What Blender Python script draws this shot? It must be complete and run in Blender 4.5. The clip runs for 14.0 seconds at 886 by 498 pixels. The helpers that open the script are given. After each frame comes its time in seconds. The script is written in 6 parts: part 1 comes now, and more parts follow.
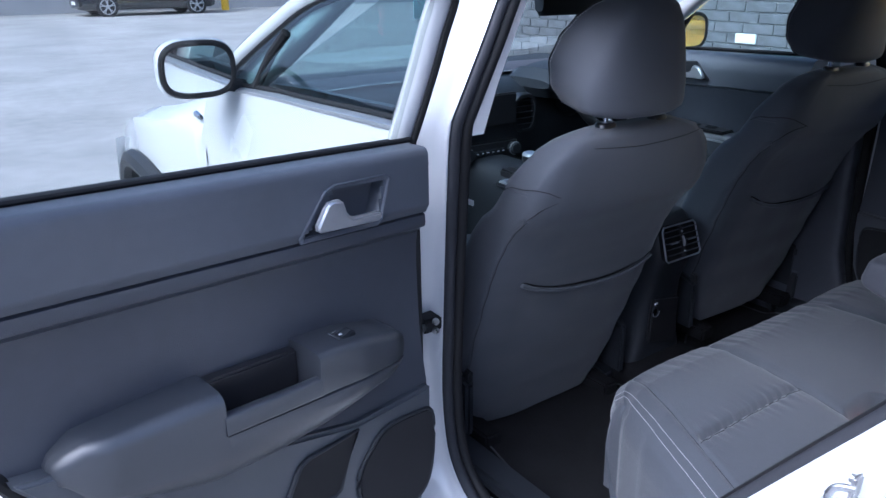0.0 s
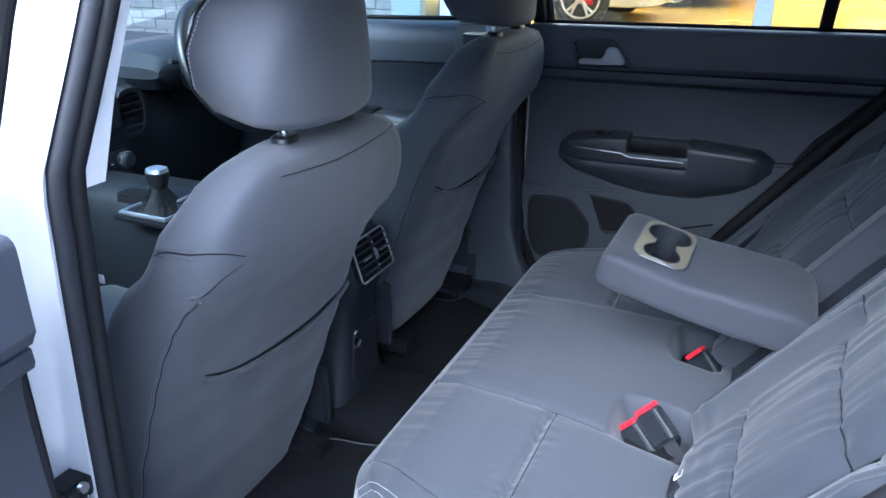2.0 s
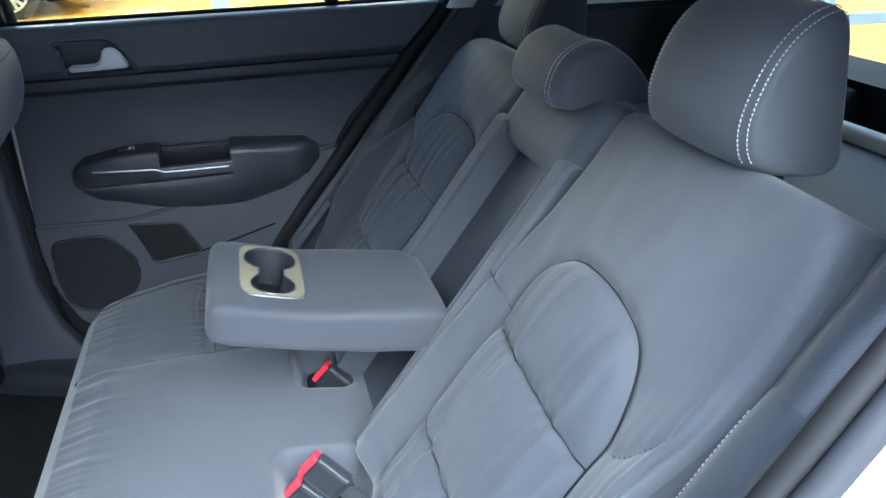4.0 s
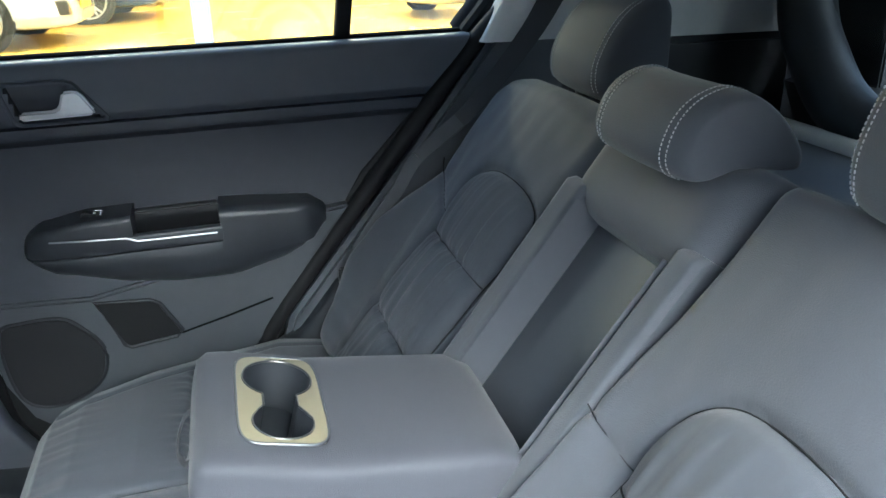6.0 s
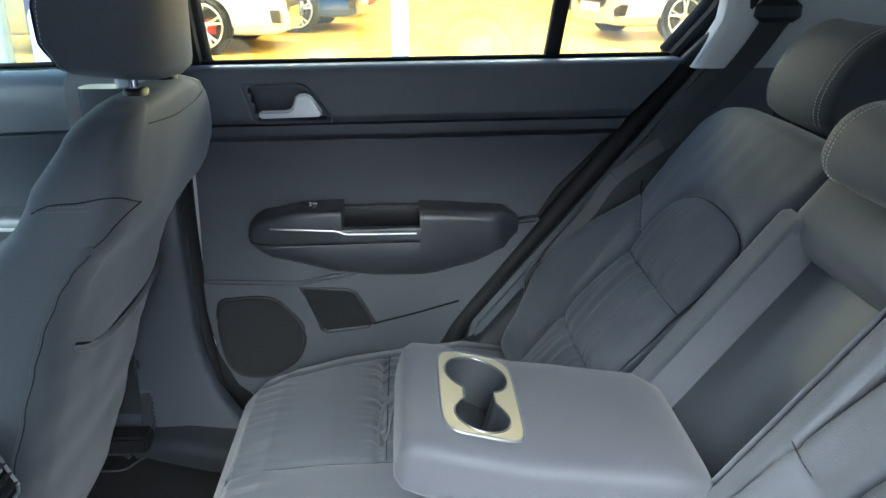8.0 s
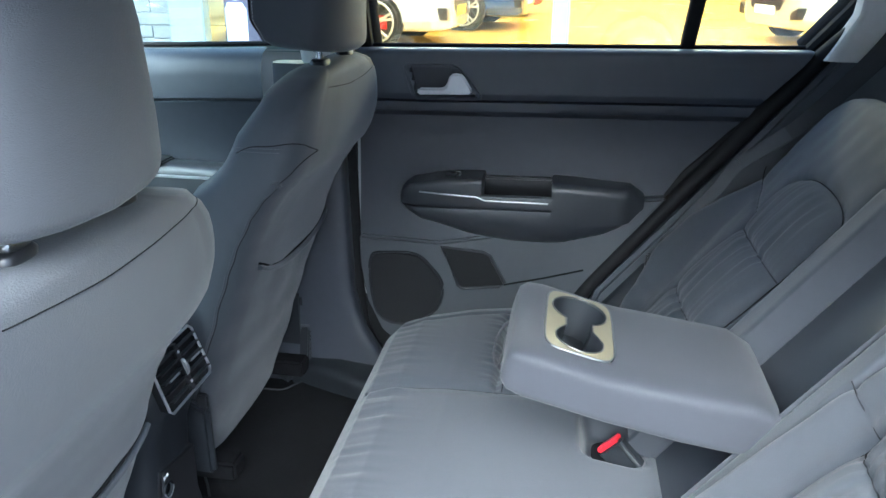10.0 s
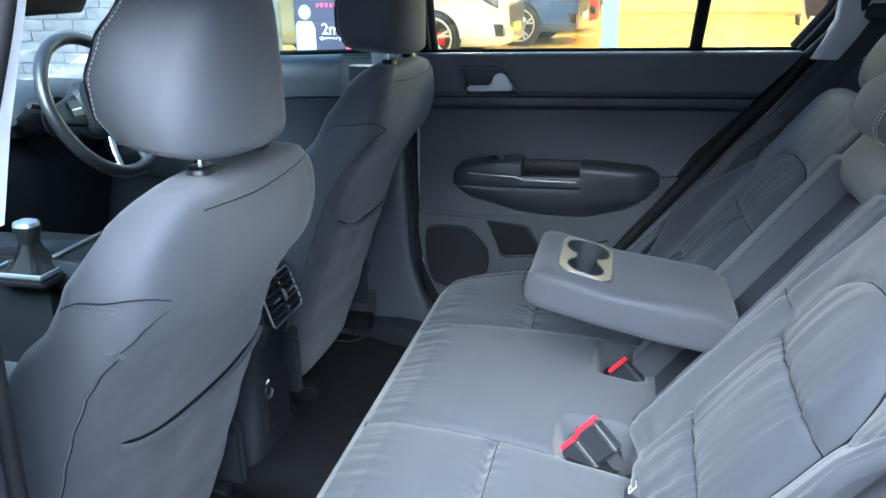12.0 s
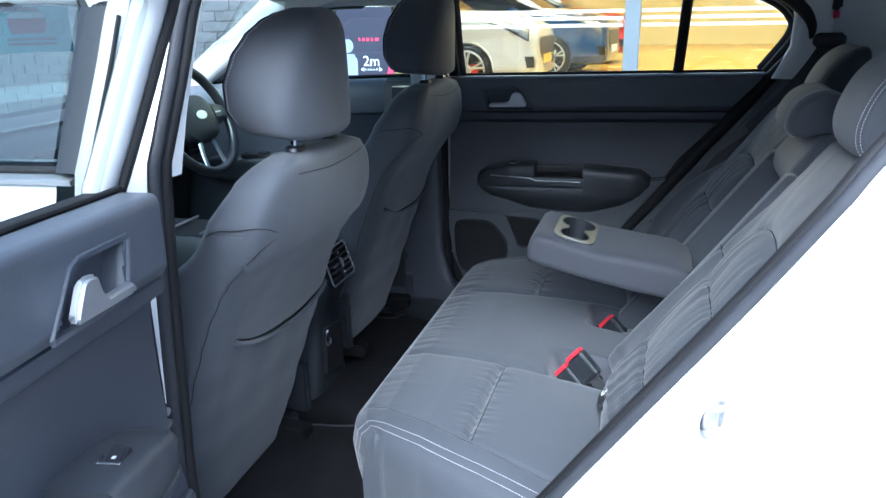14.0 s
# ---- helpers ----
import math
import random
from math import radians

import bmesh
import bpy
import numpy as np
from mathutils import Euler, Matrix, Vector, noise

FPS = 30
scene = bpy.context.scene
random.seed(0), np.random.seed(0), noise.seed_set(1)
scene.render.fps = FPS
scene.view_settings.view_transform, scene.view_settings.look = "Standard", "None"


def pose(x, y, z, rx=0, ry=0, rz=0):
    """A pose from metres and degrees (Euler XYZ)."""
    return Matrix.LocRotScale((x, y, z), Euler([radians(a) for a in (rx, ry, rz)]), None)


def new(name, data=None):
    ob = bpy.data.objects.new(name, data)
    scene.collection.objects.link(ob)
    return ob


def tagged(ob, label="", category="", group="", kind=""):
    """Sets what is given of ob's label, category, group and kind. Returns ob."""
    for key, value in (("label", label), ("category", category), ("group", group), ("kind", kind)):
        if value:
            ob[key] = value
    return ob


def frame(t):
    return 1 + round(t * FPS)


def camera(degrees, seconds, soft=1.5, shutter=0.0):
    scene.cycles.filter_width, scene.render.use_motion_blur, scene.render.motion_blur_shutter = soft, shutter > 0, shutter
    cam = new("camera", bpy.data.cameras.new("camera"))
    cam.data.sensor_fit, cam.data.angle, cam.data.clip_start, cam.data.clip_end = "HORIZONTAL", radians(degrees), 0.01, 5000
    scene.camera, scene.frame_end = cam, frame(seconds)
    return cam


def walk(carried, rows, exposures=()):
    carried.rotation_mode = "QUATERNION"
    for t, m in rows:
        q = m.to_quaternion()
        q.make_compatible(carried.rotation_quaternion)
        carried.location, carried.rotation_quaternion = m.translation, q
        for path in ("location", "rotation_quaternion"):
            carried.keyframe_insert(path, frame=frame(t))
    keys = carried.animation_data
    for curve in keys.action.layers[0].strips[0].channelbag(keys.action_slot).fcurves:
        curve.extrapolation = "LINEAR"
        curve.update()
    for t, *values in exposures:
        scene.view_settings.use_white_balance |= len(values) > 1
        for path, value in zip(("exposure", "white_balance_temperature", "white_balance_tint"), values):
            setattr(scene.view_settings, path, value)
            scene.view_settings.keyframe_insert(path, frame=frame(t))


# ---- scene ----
cam = camera(60.10, 14.0)
# seconds, eye, turn of the camera
PATH = [
    (0.0, -1.6023, -1.2067, 1.5539, 69.673, 0.191, -35.530),
    (0.5, -1.5645, -1.1080, 1.5438, 69.107, 0.078, -40.523),
    (1.0, -1.4772, -0.9915, 1.5346, 68.365, -0.135, -47.127),
    (1.5, -1.3925, -0.9002, 1.5307, 67.694, -0.122, -54.408),
    (2.0, -1.3284, -0.8060, 1.5280, 67.214, -0.006, -65.508),
    (2.5, -1.2732, -0.7203, 1.5152, 66.302, 0.482, -79.969),
    (3.0, -1.2250, -0.6672, 1.5010, 65.661, 0.346, -92.234),
    (3.5, -1.1782, -0.6484, 1.5040, 65.503, 0.613, -100.037),
    (4.0, -1.0944, -0.6414, 1.5177, 65.462, 0.967, -104.606),
    (6.5, -0.7388, -0.6105, 1.4773, 68.157, 0.934, -105.622),
    (7.0, -0.7451, -0.5864, 1.4851, 68.617, 0.414, -101.836),
    (7.5, -0.7654, -0.5690, 1.4905, 69.001, 0.062, -97.319),
    (8.0, -0.7891, -0.5619, 1.4887, 69.058, -0.187, -92.761),
    (8.5, -0.8149, -0.5667, 1.4888, 68.956, -0.445, -88.677),
    (9.0, -0.8541, -0.5803, 1.4810, 68.801, -0.619, -85.401),
    (11.5, -1.2363, -0.6616, 1.4828, 70.072, 0.484, -77.319),
    (12.0, -1.3229, -0.6951, 1.4865, 70.318, 0.652, -76.653),
    (12.5, -1.4173, -0.7415, 1.4874, 70.827, 0.856, -75.963),
    (13.0, -1.5376, -0.7842, 1.4853, 71.515, 0.981, -75.248),
    (13.5, -1.6403, -0.8150, 1.4920, 72.202, 1.024, -74.702),
    (14.0, -1.7363, -0.8231, 1.4942, 72.723, 1.118, -74.085),
]
EXPOSURES = [(0.0, 1.45, 4780, 12), (1.0, 1.75, 4680, 10), (2.0, 2.45, 4640, 7), (2.5, 2.72, 4720, 5), (3.0, 2.85, 4760, 2), (4.0, 2.97, 4830, 0), (6.5, 3.35, 5250, -4), (9.0, 3.42, 5180, -3), (11.5, 2.95, 4830, -1), (12.75, 2.75, 4770, 1), (14.0, 2.2, 4780, 2)]
walk(cam, [(t, pose(x, y, z, rx, ry, rz)) for t, x, y, z, rx, ry, rz in PATH], EXPOSURES)

# ---- world and large lights ----
SUN_HEIGHT, SUN_TURN = 46.0, 91.5
world = bpy.data.worlds.new("overcast_sky")
scene.world = world
world.use_nodes = True
wn = world.node_tree
sky = wn.nodes.new("ShaderNodeTexSky")
sky.sky_type = "NISHITA"
sky.sun_disc = False
sky.sun_elevation, sky.sun_rotation = radians(SUN_HEIGHT), radians(-SUN_TURN)
sky.dust_density, sky.air_density, sky.ozone_density = 9.0, 0.8, 0.6
wn.nodes["Background"].inputs["Strength"].default_value = 0.15
wn.links.new(sky.outputs["Color"], wn.nodes["Background"].inputs["Color"])
sun = new("sun", bpy.data.lights.new("sun", "SUN"))
sun.data.energy, sun.data.angle, sun.data.color = 0.8, radians(50), (1.0, 0.98, 0.95)
sun.matrix_world = pose(0, 0, 30, 90 - SUN_HEIGHT, 0, SUN_TURN + 180)


# ---- materials ----
def material(name, colour, rough=0.6, metal=0.0, grain=0.0, grain_size=0.002, wear=0.0, wear_size=0.12,
             coat=0.0, sheen=0.0, spec=0.5, weave=0.0):
    m = bpy.data.materials.new(name)
    m.use_nodes = True
    nt = m.node_tree
    b = nt.nodes["Principled BSDF"]
    b.inputs["Roughness"].default_value = rough
    b.inputs["Metallic"].default_value = metal
    b.inputs["Specular IOR Level"].default_value = spec
    b.inputs["Coat Weight"].default_value = coat
    b.inputs["Coat Roughness"].default_value = 0.05
    b.inputs["Sheen Weight"].default_value = sheen
    b.inputs["Base Color"].default_value = (*colour, 1)
    co = nt.nodes.new("ShaderNodeTexCoord")
    if wear:
        n = nt.nodes.new("ShaderNodeTexNoise")
        n.inputs["Scale"].default_value, n.inputs["Detail"].default_value = 1 / wear_size, 6
        n2 = nt.nodes.new("ShaderNodeTexNoise")
        n2.inputs["Scale"].default_value, n2.inputs["Detail"].default_value = 9 / wear_size, 3
        ad = nt.nodes.new("ShaderNodeMath")
        ad.operation = "MULTIPLY_ADD"
        ad.inputs[1].default_value = 0.4
        r = nt.nodes.new("ShaderNodeValToRGB")
        r.color_ramp.elements[0].position, r.color_ramp.elements[1].position = 0.45, 0.95
        r.color_ramp.elements[0].color = (*[c * (1 - wear) for c in colour], 1)
        r.color_ramp.elements[1].color = (*[min(1, c * (1 + wear)) for c in colour], 1)
        nt.links.new(co.outputs["Object"], n.inputs["Vector"])
        nt.links.new(co.outputs["Object"], n2.inputs["Vector"])
        nt.links.new(n2.outputs["Fac"], ad.inputs[0])
        nt.links.new(n.outputs["Fac"], ad.inputs[2])
        nt.links.new(ad.outputs[0], r.inputs["Fac"])
        nt.links.new(r.outputs["Color"], b.inputs["Base Color"])
        rr = nt.nodes.new("ShaderNodeMapRange")
        rr.inputs["To Min"].default_value, rr.inputs["To Max"].default_value = max(0, rough - 0.08), min(1, rough + 0.08)
        nt.links.new(n.outputs["Fac"], rr.inputs["Value"])
        nt.links.new(rr.outputs["Result"], b.inputs["Roughness"])
    if grain:
        t = nt.nodes.new("ShaderNodeTexVoronoi" if not weave else "ShaderNodeTexNoise")
        t.inputs["Scale"].default_value = 1 / grain_size
        bp = nt.nodes.new("ShaderNodeBump")
        bp.inputs["Strength"].default_value, bp.inputs["Distance"].default_value = grain, grain_size * 0.3
        if weave:
            mp = nt.nodes.new("ShaderNodeMapping")
            mp.inputs["Scale"].default_value = (1, weave, weave)
            nt.links.new(co.outputs["Object"], mp.inputs["Vector"])
            nt.links.new(mp.outputs["Vector"], t.inputs["Vector"])
            nt.links.new(t.outputs["Fac"], bp.inputs["Height"])
        else:
            nt.links.new(co.outputs["Object"], t.inputs["Vector"])
            nt.links.new(t.outputs["Distance"], bp.inputs["Height"])
        nt.links.new(bp.outputs["Normal"], b.inputs["Normal"])
    return m


def glass(name, tint, gloss=0.02, shine=0.85, base=0.06):
    m = bpy.data.materials.new(name)
    m.use_nodes = True
    nt = m.node_tree
    nt.nodes.remove(nt.nodes["Principled BSDF"])
    tr, gl, mx, lw, pw, ma = (nt.nodes.new("ShaderNode" + k) for k in ("BsdfTransparent", "BsdfGlossy", "MixShader", "LayerWeight", "Math", "Math"))
    tr.inputs["Color"].default_value = (*tint, 1)
    gl.inputs["Roughness"].default_value = gloss
    pw.operation, ma.operation = "POWER", "MULTIPLY_ADD"
    lw.inputs["Blend"].default_value = 0.5
    pw.inputs[1].default_value, ma.inputs[1].default_value, ma.inputs[2].default_value = 5.0, shine, base
    nt.links.new(lw.outputs["Facing"], pw.inputs[0])
    nt.links.new(pw.outputs[0], ma.inputs[0])
    nt.links.new(ma.outputs[0], mx.inputs[0])
    nt.links.new(tr.outputs[0], mx.inputs[1])
    nt.links.new(gl.outputs[0], mx.inputs[2])
    nt.links.new(mx.outputs[0], nt.nodes["Material Output"].inputs["Surface"])
    return m


def glow(name, colour, strength):
    m = bpy.data.materials.new(name)
    m.use_nodes = True
    b = m.node_tree.nodes["Principled BSDF"]
    b.inputs["Base Color"].default_value = (*colour, 1)
    b.inputs["Emission Color"].default_value = (*colour, 1)
    b.inputs["Emission Strength"].default_value = strength
    return m


def sheer(name, colour, through_light, clear=0.0):
    """Thin paper or film: part of the light goes through it."""
    m = bpy.data.materials.new(name)
    m.use_nodes = True
    nt = m.node_tree
    nt.nodes.remove(nt.nodes["Principled BSDF"])
    df, tl, tr, mx, my, nz, mr = (nt.nodes.new("ShaderNode" + k) for k in ("BsdfDiffuse", "BsdfTranslucent", "BsdfTransparent", "MixShader", "MixShader", "TexNoise", "Mix"))
    mr.data_type = "RGBA"
    nz.inputs["Scale"].default_value = 60.0
    mr.inputs[6].default_value = (*(c * 0.92 for c in colour), 1)
    mr.inputs[7].default_value = (*colour, 1)
    nt.links.new(nz.outputs["Fac"], mr.inputs[0])
    for b in (df, tl):
        nt.links.new(mr.outputs[2], b.inputs["Color"])
    mx.inputs[0].default_value, my.inputs[0].default_value = through_light, clear
    nt.links.new(df.outputs[0], mx.inputs[1])
    nt.links.new(tl.outputs[0], mx.inputs[2])
    nt.links.new(mx.outputs[0], my.inputs[1])
    nt.links.new(tr.outputs[0], my.inputs[2])
    nt.links.new(my.outputs[0], nt.nodes["Material Output"].inputs["Surface"])
    return m


M = dict(
    fabric=material("charcoal_fabric", (0.039, 0.043, 0.053), 0.72, grain=0.6, grain_size=0.0022, wear=0.07, wear_size=0.10, sheen=0.18, spec=0.4, weave=2.0),
    # seat cloth again, darker and with less sheen so the armrest looks less lit
    dimfabric=material("charcoal_fabric_dimmed", (0.032, 0.034, 0.043), 0.7, grain=0.6, grain_size=0.0022, wear=0.07, wear_size=0.10, sheen=0.08, spec=0.35, weave=2.0),
    insert=material("ribbed_insert_fabric", (0.034, 0.038, 0.047), 0.75, grain=0.5, grain_size=0.0022, wear=0.1, wear_size=0.05, sheen=0.12, spec=0.3, weave=4.0),
    thread=material("pale_thread", (0.34, 0.34, 0.36), 0.7),
    # sewn lines; also the discs that paint shade under the buckles
    seam=material("dark_seam_and_shade", (0.009, 0.009, 0.010), 0.95, spec=0.1),
    plastic=material("grained_black_plastic", (0.015, 0.017, 0.021), 0.5, spec=0.35, grain=0.35, grain_size=0.0012, wear=0.12, wear_size=0.15),
    armpad=material("dark_armrest_skin", (0.028, 0.031, 0.038), 0.42, spec=0.85, grain=0.3, grain_size=0.0012, wear=0.12, wear_size=0.1),
    doorcloth=material("dark_door_panel", (0.036, 0.040, 0.052), 0.42, spec=0.62, grain=0.4, grain_size=0.0016, wear=0.14, wear_size=0.2),
    softpad=material("soft_black_trim", (0.050, 0.056, 0.070), 0.48, spec=0.75, grain=0.4, grain_size=0.0016, wear=0.14, wear_size=0.2),
    gloss=material("satin_black_plastic", (0.016, 0.016, 0.018), 0.28, grain=0.15, grain_size=0.001),
    lower=material("grey_lower_plastic", (0.044, 0.049, 0.058), 0.5, spec=0.8, grain=0.4, grain_size=0.0014, wear=0.1, wear_size=0.2),
    mesh=material("speaker_mesh", (0.012, 0.012, 0.014), 0.75, spec=0.3, grain=0.8, grain_size=0.0016),
    carpet=material("black_carpet", (0.007, 0.007, 0.008), 0.95, grain=0.9, grain_size=0.003, wear=0.35, wear_size=0.06, spec=0.1, weave=1.0),
    matcloth=material("floor_mat_cloth", (0.009, 0.009, 0.010), 0.95, grain=0.9, grain_size=0.003, wear=0.3, wear_size=0.08, spec=0.1, weave=1.0),
    paint=material("white_paint", (0.48, 0.49, 0.50), 0.25, wear=0.012, wear_size=0.4, coat=1.0),
    # seals and trim; also the black that paints shade in the door pockets
    rubber=material("black_rubber_and_shade", (0.009, 0.009, 0.010), 0.65, spec=0.25, wear=0.2, wear_size=0.05),
    sealgrey=material("grey_flocked_seal", (0.024, 0.025, 0.030), 0.7, spec=0.3, wear=0.2, wear_size=0.03),
    headliner=material("pale_grey_headliner", (0.62, 0.62, 0.61), 0.9, grain=0.3, grain_size=0.002, wear=0.06, wear_size=0.1),
    chrome=material("chrome", (0.72, 0.73, 0.75), 0.12, metal=1.0, wear=0.05, wear_size=0.03),
    silver=material("satin_silver", (0.52, 0.53, 0.55), 0.34, metal=0.85, wear=0.06, wear_size=0.05),
    steel=material("bare_steel", (0.50, 0.50, 0.50), 0.3, metal=1.0, wear=0.25, wear_size=0.02),
    tan=material("tan_grey_plastic", (0.165, 0.144, 0.088), 0.42, grain=0.2, grain_size=0.001, wear=0.08, wear_size=0.05),
    red=material("red_plastic", (0.62, 0.02, 0.035), 0.35),
    webbing=material("grey_webbing", (0.026, 0.027, 0.030), 0.7, grain=0.8, grain_size=0.004, wear=0.12, wear_size=0.05, weave=3.0),
    palewebbing=material("pale_grey_webbing", (0.058, 0.060, 0.066), 0.7, grain=0.8, grain_size=0.004, wear=0.12, wear_size=0.05, weave=3.0),
    mirror=material("mirror_glass", (0.85, 0.88, 0.90), 0.01, metal=1.0),
    screen=glass("windscreen_glass", (0.60, 0.70, 0.70), 0.02, 0.6, 0.08),
    clear=glass("window_glass", (0.60, 0.76, 0.76), 0.02, 0.65, 0.13),
    privacy=glass("tinted_glass", (0.66, 0.70, 0.68), 0.02, 0.35, 0.03),
    rearglass=glass("dark_rear_glass", (0.45, 0.49, 0.49), 0.03, 0.3, 0.03),
    shopglass=glass("shop_glass", (0.93, 0.95, 0.95)),
    asphalt=material("worn_asphalt", (0.25, 0.247, 0.242), 0.75, grain=0.7, grain_size=0.012, wear=0.25, wear_size=1.4),
    white=material("white_plastic", (0.75, 0.75, 0.75), 0.5),
    blackpaint=material("black_paint", (0.012, 0.013, 0.015), 0.15, coat=1.0, wear=0.1, wear_size=0.5),
    bluepaint=material("blue_paint", (0.015, 0.05, 0.16), 0.2, coat=1.0, wear=0.1, wear_size=0.5),
    redpaint=material("red_paint", (0.45, 0.02, 0.02), 0.25, coat=1.0, wear=0.08, wear_size=0.5),
    silverpaint=material("silver_paint", (0.55, 0.56, 0.57), 0.25, metal=0.5, coat=1.0, wear=0.05, wear_size=0.5),
    tyre=material("tyre_rubber", (0.02, 0.02, 0.02), 0.8, wear=0.3, wear_size=0.1),
    lens=material("headlight_lens", (0.42, 0.43, 0.45), 0.12, metal=0.55, coat=1.0, wear=0.25, wear_size=0.04),
    alloy=material("grey_alloy", (0.48, 0.48, 0.49), 0.35, metal=0.8, wear=0.15, wear_size=0.1),
    frameblue=material("powder_coated_frame", (0.13, 0.155, 0.18), 0.4, wear=0.05, wear_size=0.3),
    brick=material("grey_brick", (0.10, 0.10, 0.108), 0.85, grain=0.6, grain_size=0.006, wear=0.3, wear_size=0.09),
    mortar=material("pale_mortar", (0.17, 0.168, 0.165), 0.9, grain=0.5, grain_size=0.006, wear=0.2, wear_size=0.1),
    shopfloor=material("tan_shop_floor", (0.58, 0.36, 0.065), 0.25, wear=0.05, wear_size=0.7),
    shopwall=material("cream_wall", (0.72, 0.60, 0.27), 0.8, wear=0.06, wear_size=0.8),
    render=material("grey_render", (0.36, 0.36, 0.37), 0.85, wear=0.15, wear_size=1.5),
    yellow=material("yellow_paint", (0.75, 0.48, 0.03), 0.45, wear=0.1, wear_size=0.2),
    purple=material("purple_print", (0.022, 0.017, 0.036), 0.5, wear=0.04, wear_size=0.5),
    lilac=material("lilac_print", (0.26, 0.27, 0.42), 0.5, wear=0.04, wear_size=0.5),
    magenta=material("red_print", (0.62, 0.03, 0.09), 0.5),
    paper=material("white_print", (0.82, 0.84, 0.86), 0.6),
    teal=sheer("teal_paper", (0.45, 0.82, 0.84), 0.65),
    frost=sheer("frosted_film", (0.80, 0.80, 0.79), 0.5, 0.68),
)


# ---- mesh helpers ----
def empty(name, at=(0, 0, 0), label="", category="", group="", kind=""):
    e = new(name)
    e.location = at
    return tagged(e, label, category, group, kind)


def finish(name, bm, mat, parent=None, label="", smooth=35, at=None, recalc=True):
    """One mesh object; its vertices are given in world metres."""
    if recalc:
        bmesh.ops.recalc_face_normals(bm, faces=bm.faces)
    me = bpy.data.meshes.new(name)
    bm.to_mesh(me)
    bm.free()
    me.materials.append(M[mat])
    if smooth:
        me.polygons.foreach_set("use_smooth", [True] * len(me.polygons))
        me.set_sharp_from_angle(angle=radians(smooth))
    ob = new(name, me)
    if parent:
        ob.parent = parent
        chain, off = parent, Vector((0, 0, 0))
        while chain:
            off += chain.location
            chain = chain.parent
        me.transform(Matrix.Translation(-off))
    return tagged(ob, label)


part = finish


def single(name, bm, mat, label, category, group="", kind="", smooth=35):
    return tagged(finish(name, bm, mat, None, "", smooth), label, category, group, kind)


def box(lo, hi, bevel=0.0, seg=2, bm=None):
    own = bmesh.new()
    bmesh.ops.create_cube(own, size=1)
    for v in own.verts:
        v.co = Vector([lo[i] + (v.co[i] + 0.5) * (hi[i] - lo[i]) for i in range(3)])
    if bevel:
        bmesh.ops.bevel(own, geom=own.edges[:], offset=bevel, segments=seg, affect="EDGES", clamp_overlap=True)
    return own if bm is None else merge(bm, own)


def merge(bm, other):
    me = bpy.data.meshes.new("tmp")
    other.to_mesh(me)
    other.free()
    bm.from_mesh(me)
    bpy.data.meshes.remove(me)
    return bm


def loft(rings, closed=True, caps=True, bm=None):
    bm = bm or bmesh.new()
    rows = [[bm.verts.new(p) for p in r] for r in rings]
    n = len(rows[0])
    for a, b in zip(rows, rows[1:]):
        for i in range(n if closed else n - 1):
            j = (i + 1) % n
            bm.faces.new((a[i], a[j], b[j], b[i]))
    if caps and closed:
        bm.faces.new(rows[0])
        bm.faces.new(rows[-1][::-1])
    return bm


def oval(c, u, v, hu, hv, n=4.0, seg=40):
    """A ring: a rounded rectangle about c in the plane of u and v."""
    c, u, v = Vector(c), Vector(u), Vector(v)
    out = []
    for k in range(seg):
        a = 2 * math.pi * k / seg
        ca, sa = math.cos(a), math.sin(a)
        out.append(c + u * (hu * math.copysign(abs(ca) ** (2 / n), ca)) + v * (hv * math.copysign(abs(sa) ** (2 / n), sa)))
    return out


def smooth_line(pts, n=40, closed=False):
    """A smooth line through the points (Catmull-Rom)."""
    P = [Vector(p) for p in pts]
    m = len(P) if closed else len(P) - 1
    out = []
    for k in range(n if closed else n + 1):
        s = k * m / n
        i = min(int(s), m - 1)
        f = s - i
        if closed:
            a, b, c, d = (P[(i + j) % len(P)] for j in (-1, 0, 1, 2))
        else:
            b, c = P[i], P[i + 1]
            a = P[i - 1] if i else b * 2 - c
            d = P[i + 2] if i + 2 < len(P) else c * 2 - b
        out.append(0.5 * ((2 * b) + (c - a) * f + (2 * a - 5 * b + 4 * c - d) * f * f + (3 * b - a - 3 * c + d) * f ** 3))
    return out


def tube(pts, r, seg=8, bm=None, flat=1.0, up=(0, 0, 1), closed=False):
    pts = [Vector(p) for p in pts]
    rings = []
    for i, p in enumerate(pts):
        a, b = pts[max(i - 1, 0)], pts[min(i + 1, len(pts) - 1)]
        if closed:
            a, b = pts[i - 1], pts[(i + 1) % len(pts)]
        t = (b - a).normalized()
        s = t.cross(Vector(up))
        if s.length < 1e-4:
            s = t.cross(Vector((1, 0, 0)))
        s.normalize()
        w = s.cross(t)
        rr = r[i] if isinstance(r, (list, tuple)) else r
        rings.append([p + s * (rr * math.cos(2 * math.pi * k / seg)) + w * (rr * flat * math.sin(2 * math.pi * k / seg)) for k in range(seg)])
    if closed:
        rings.append(rings[0])
    return loft(rings, caps=not closed, bm=bm)


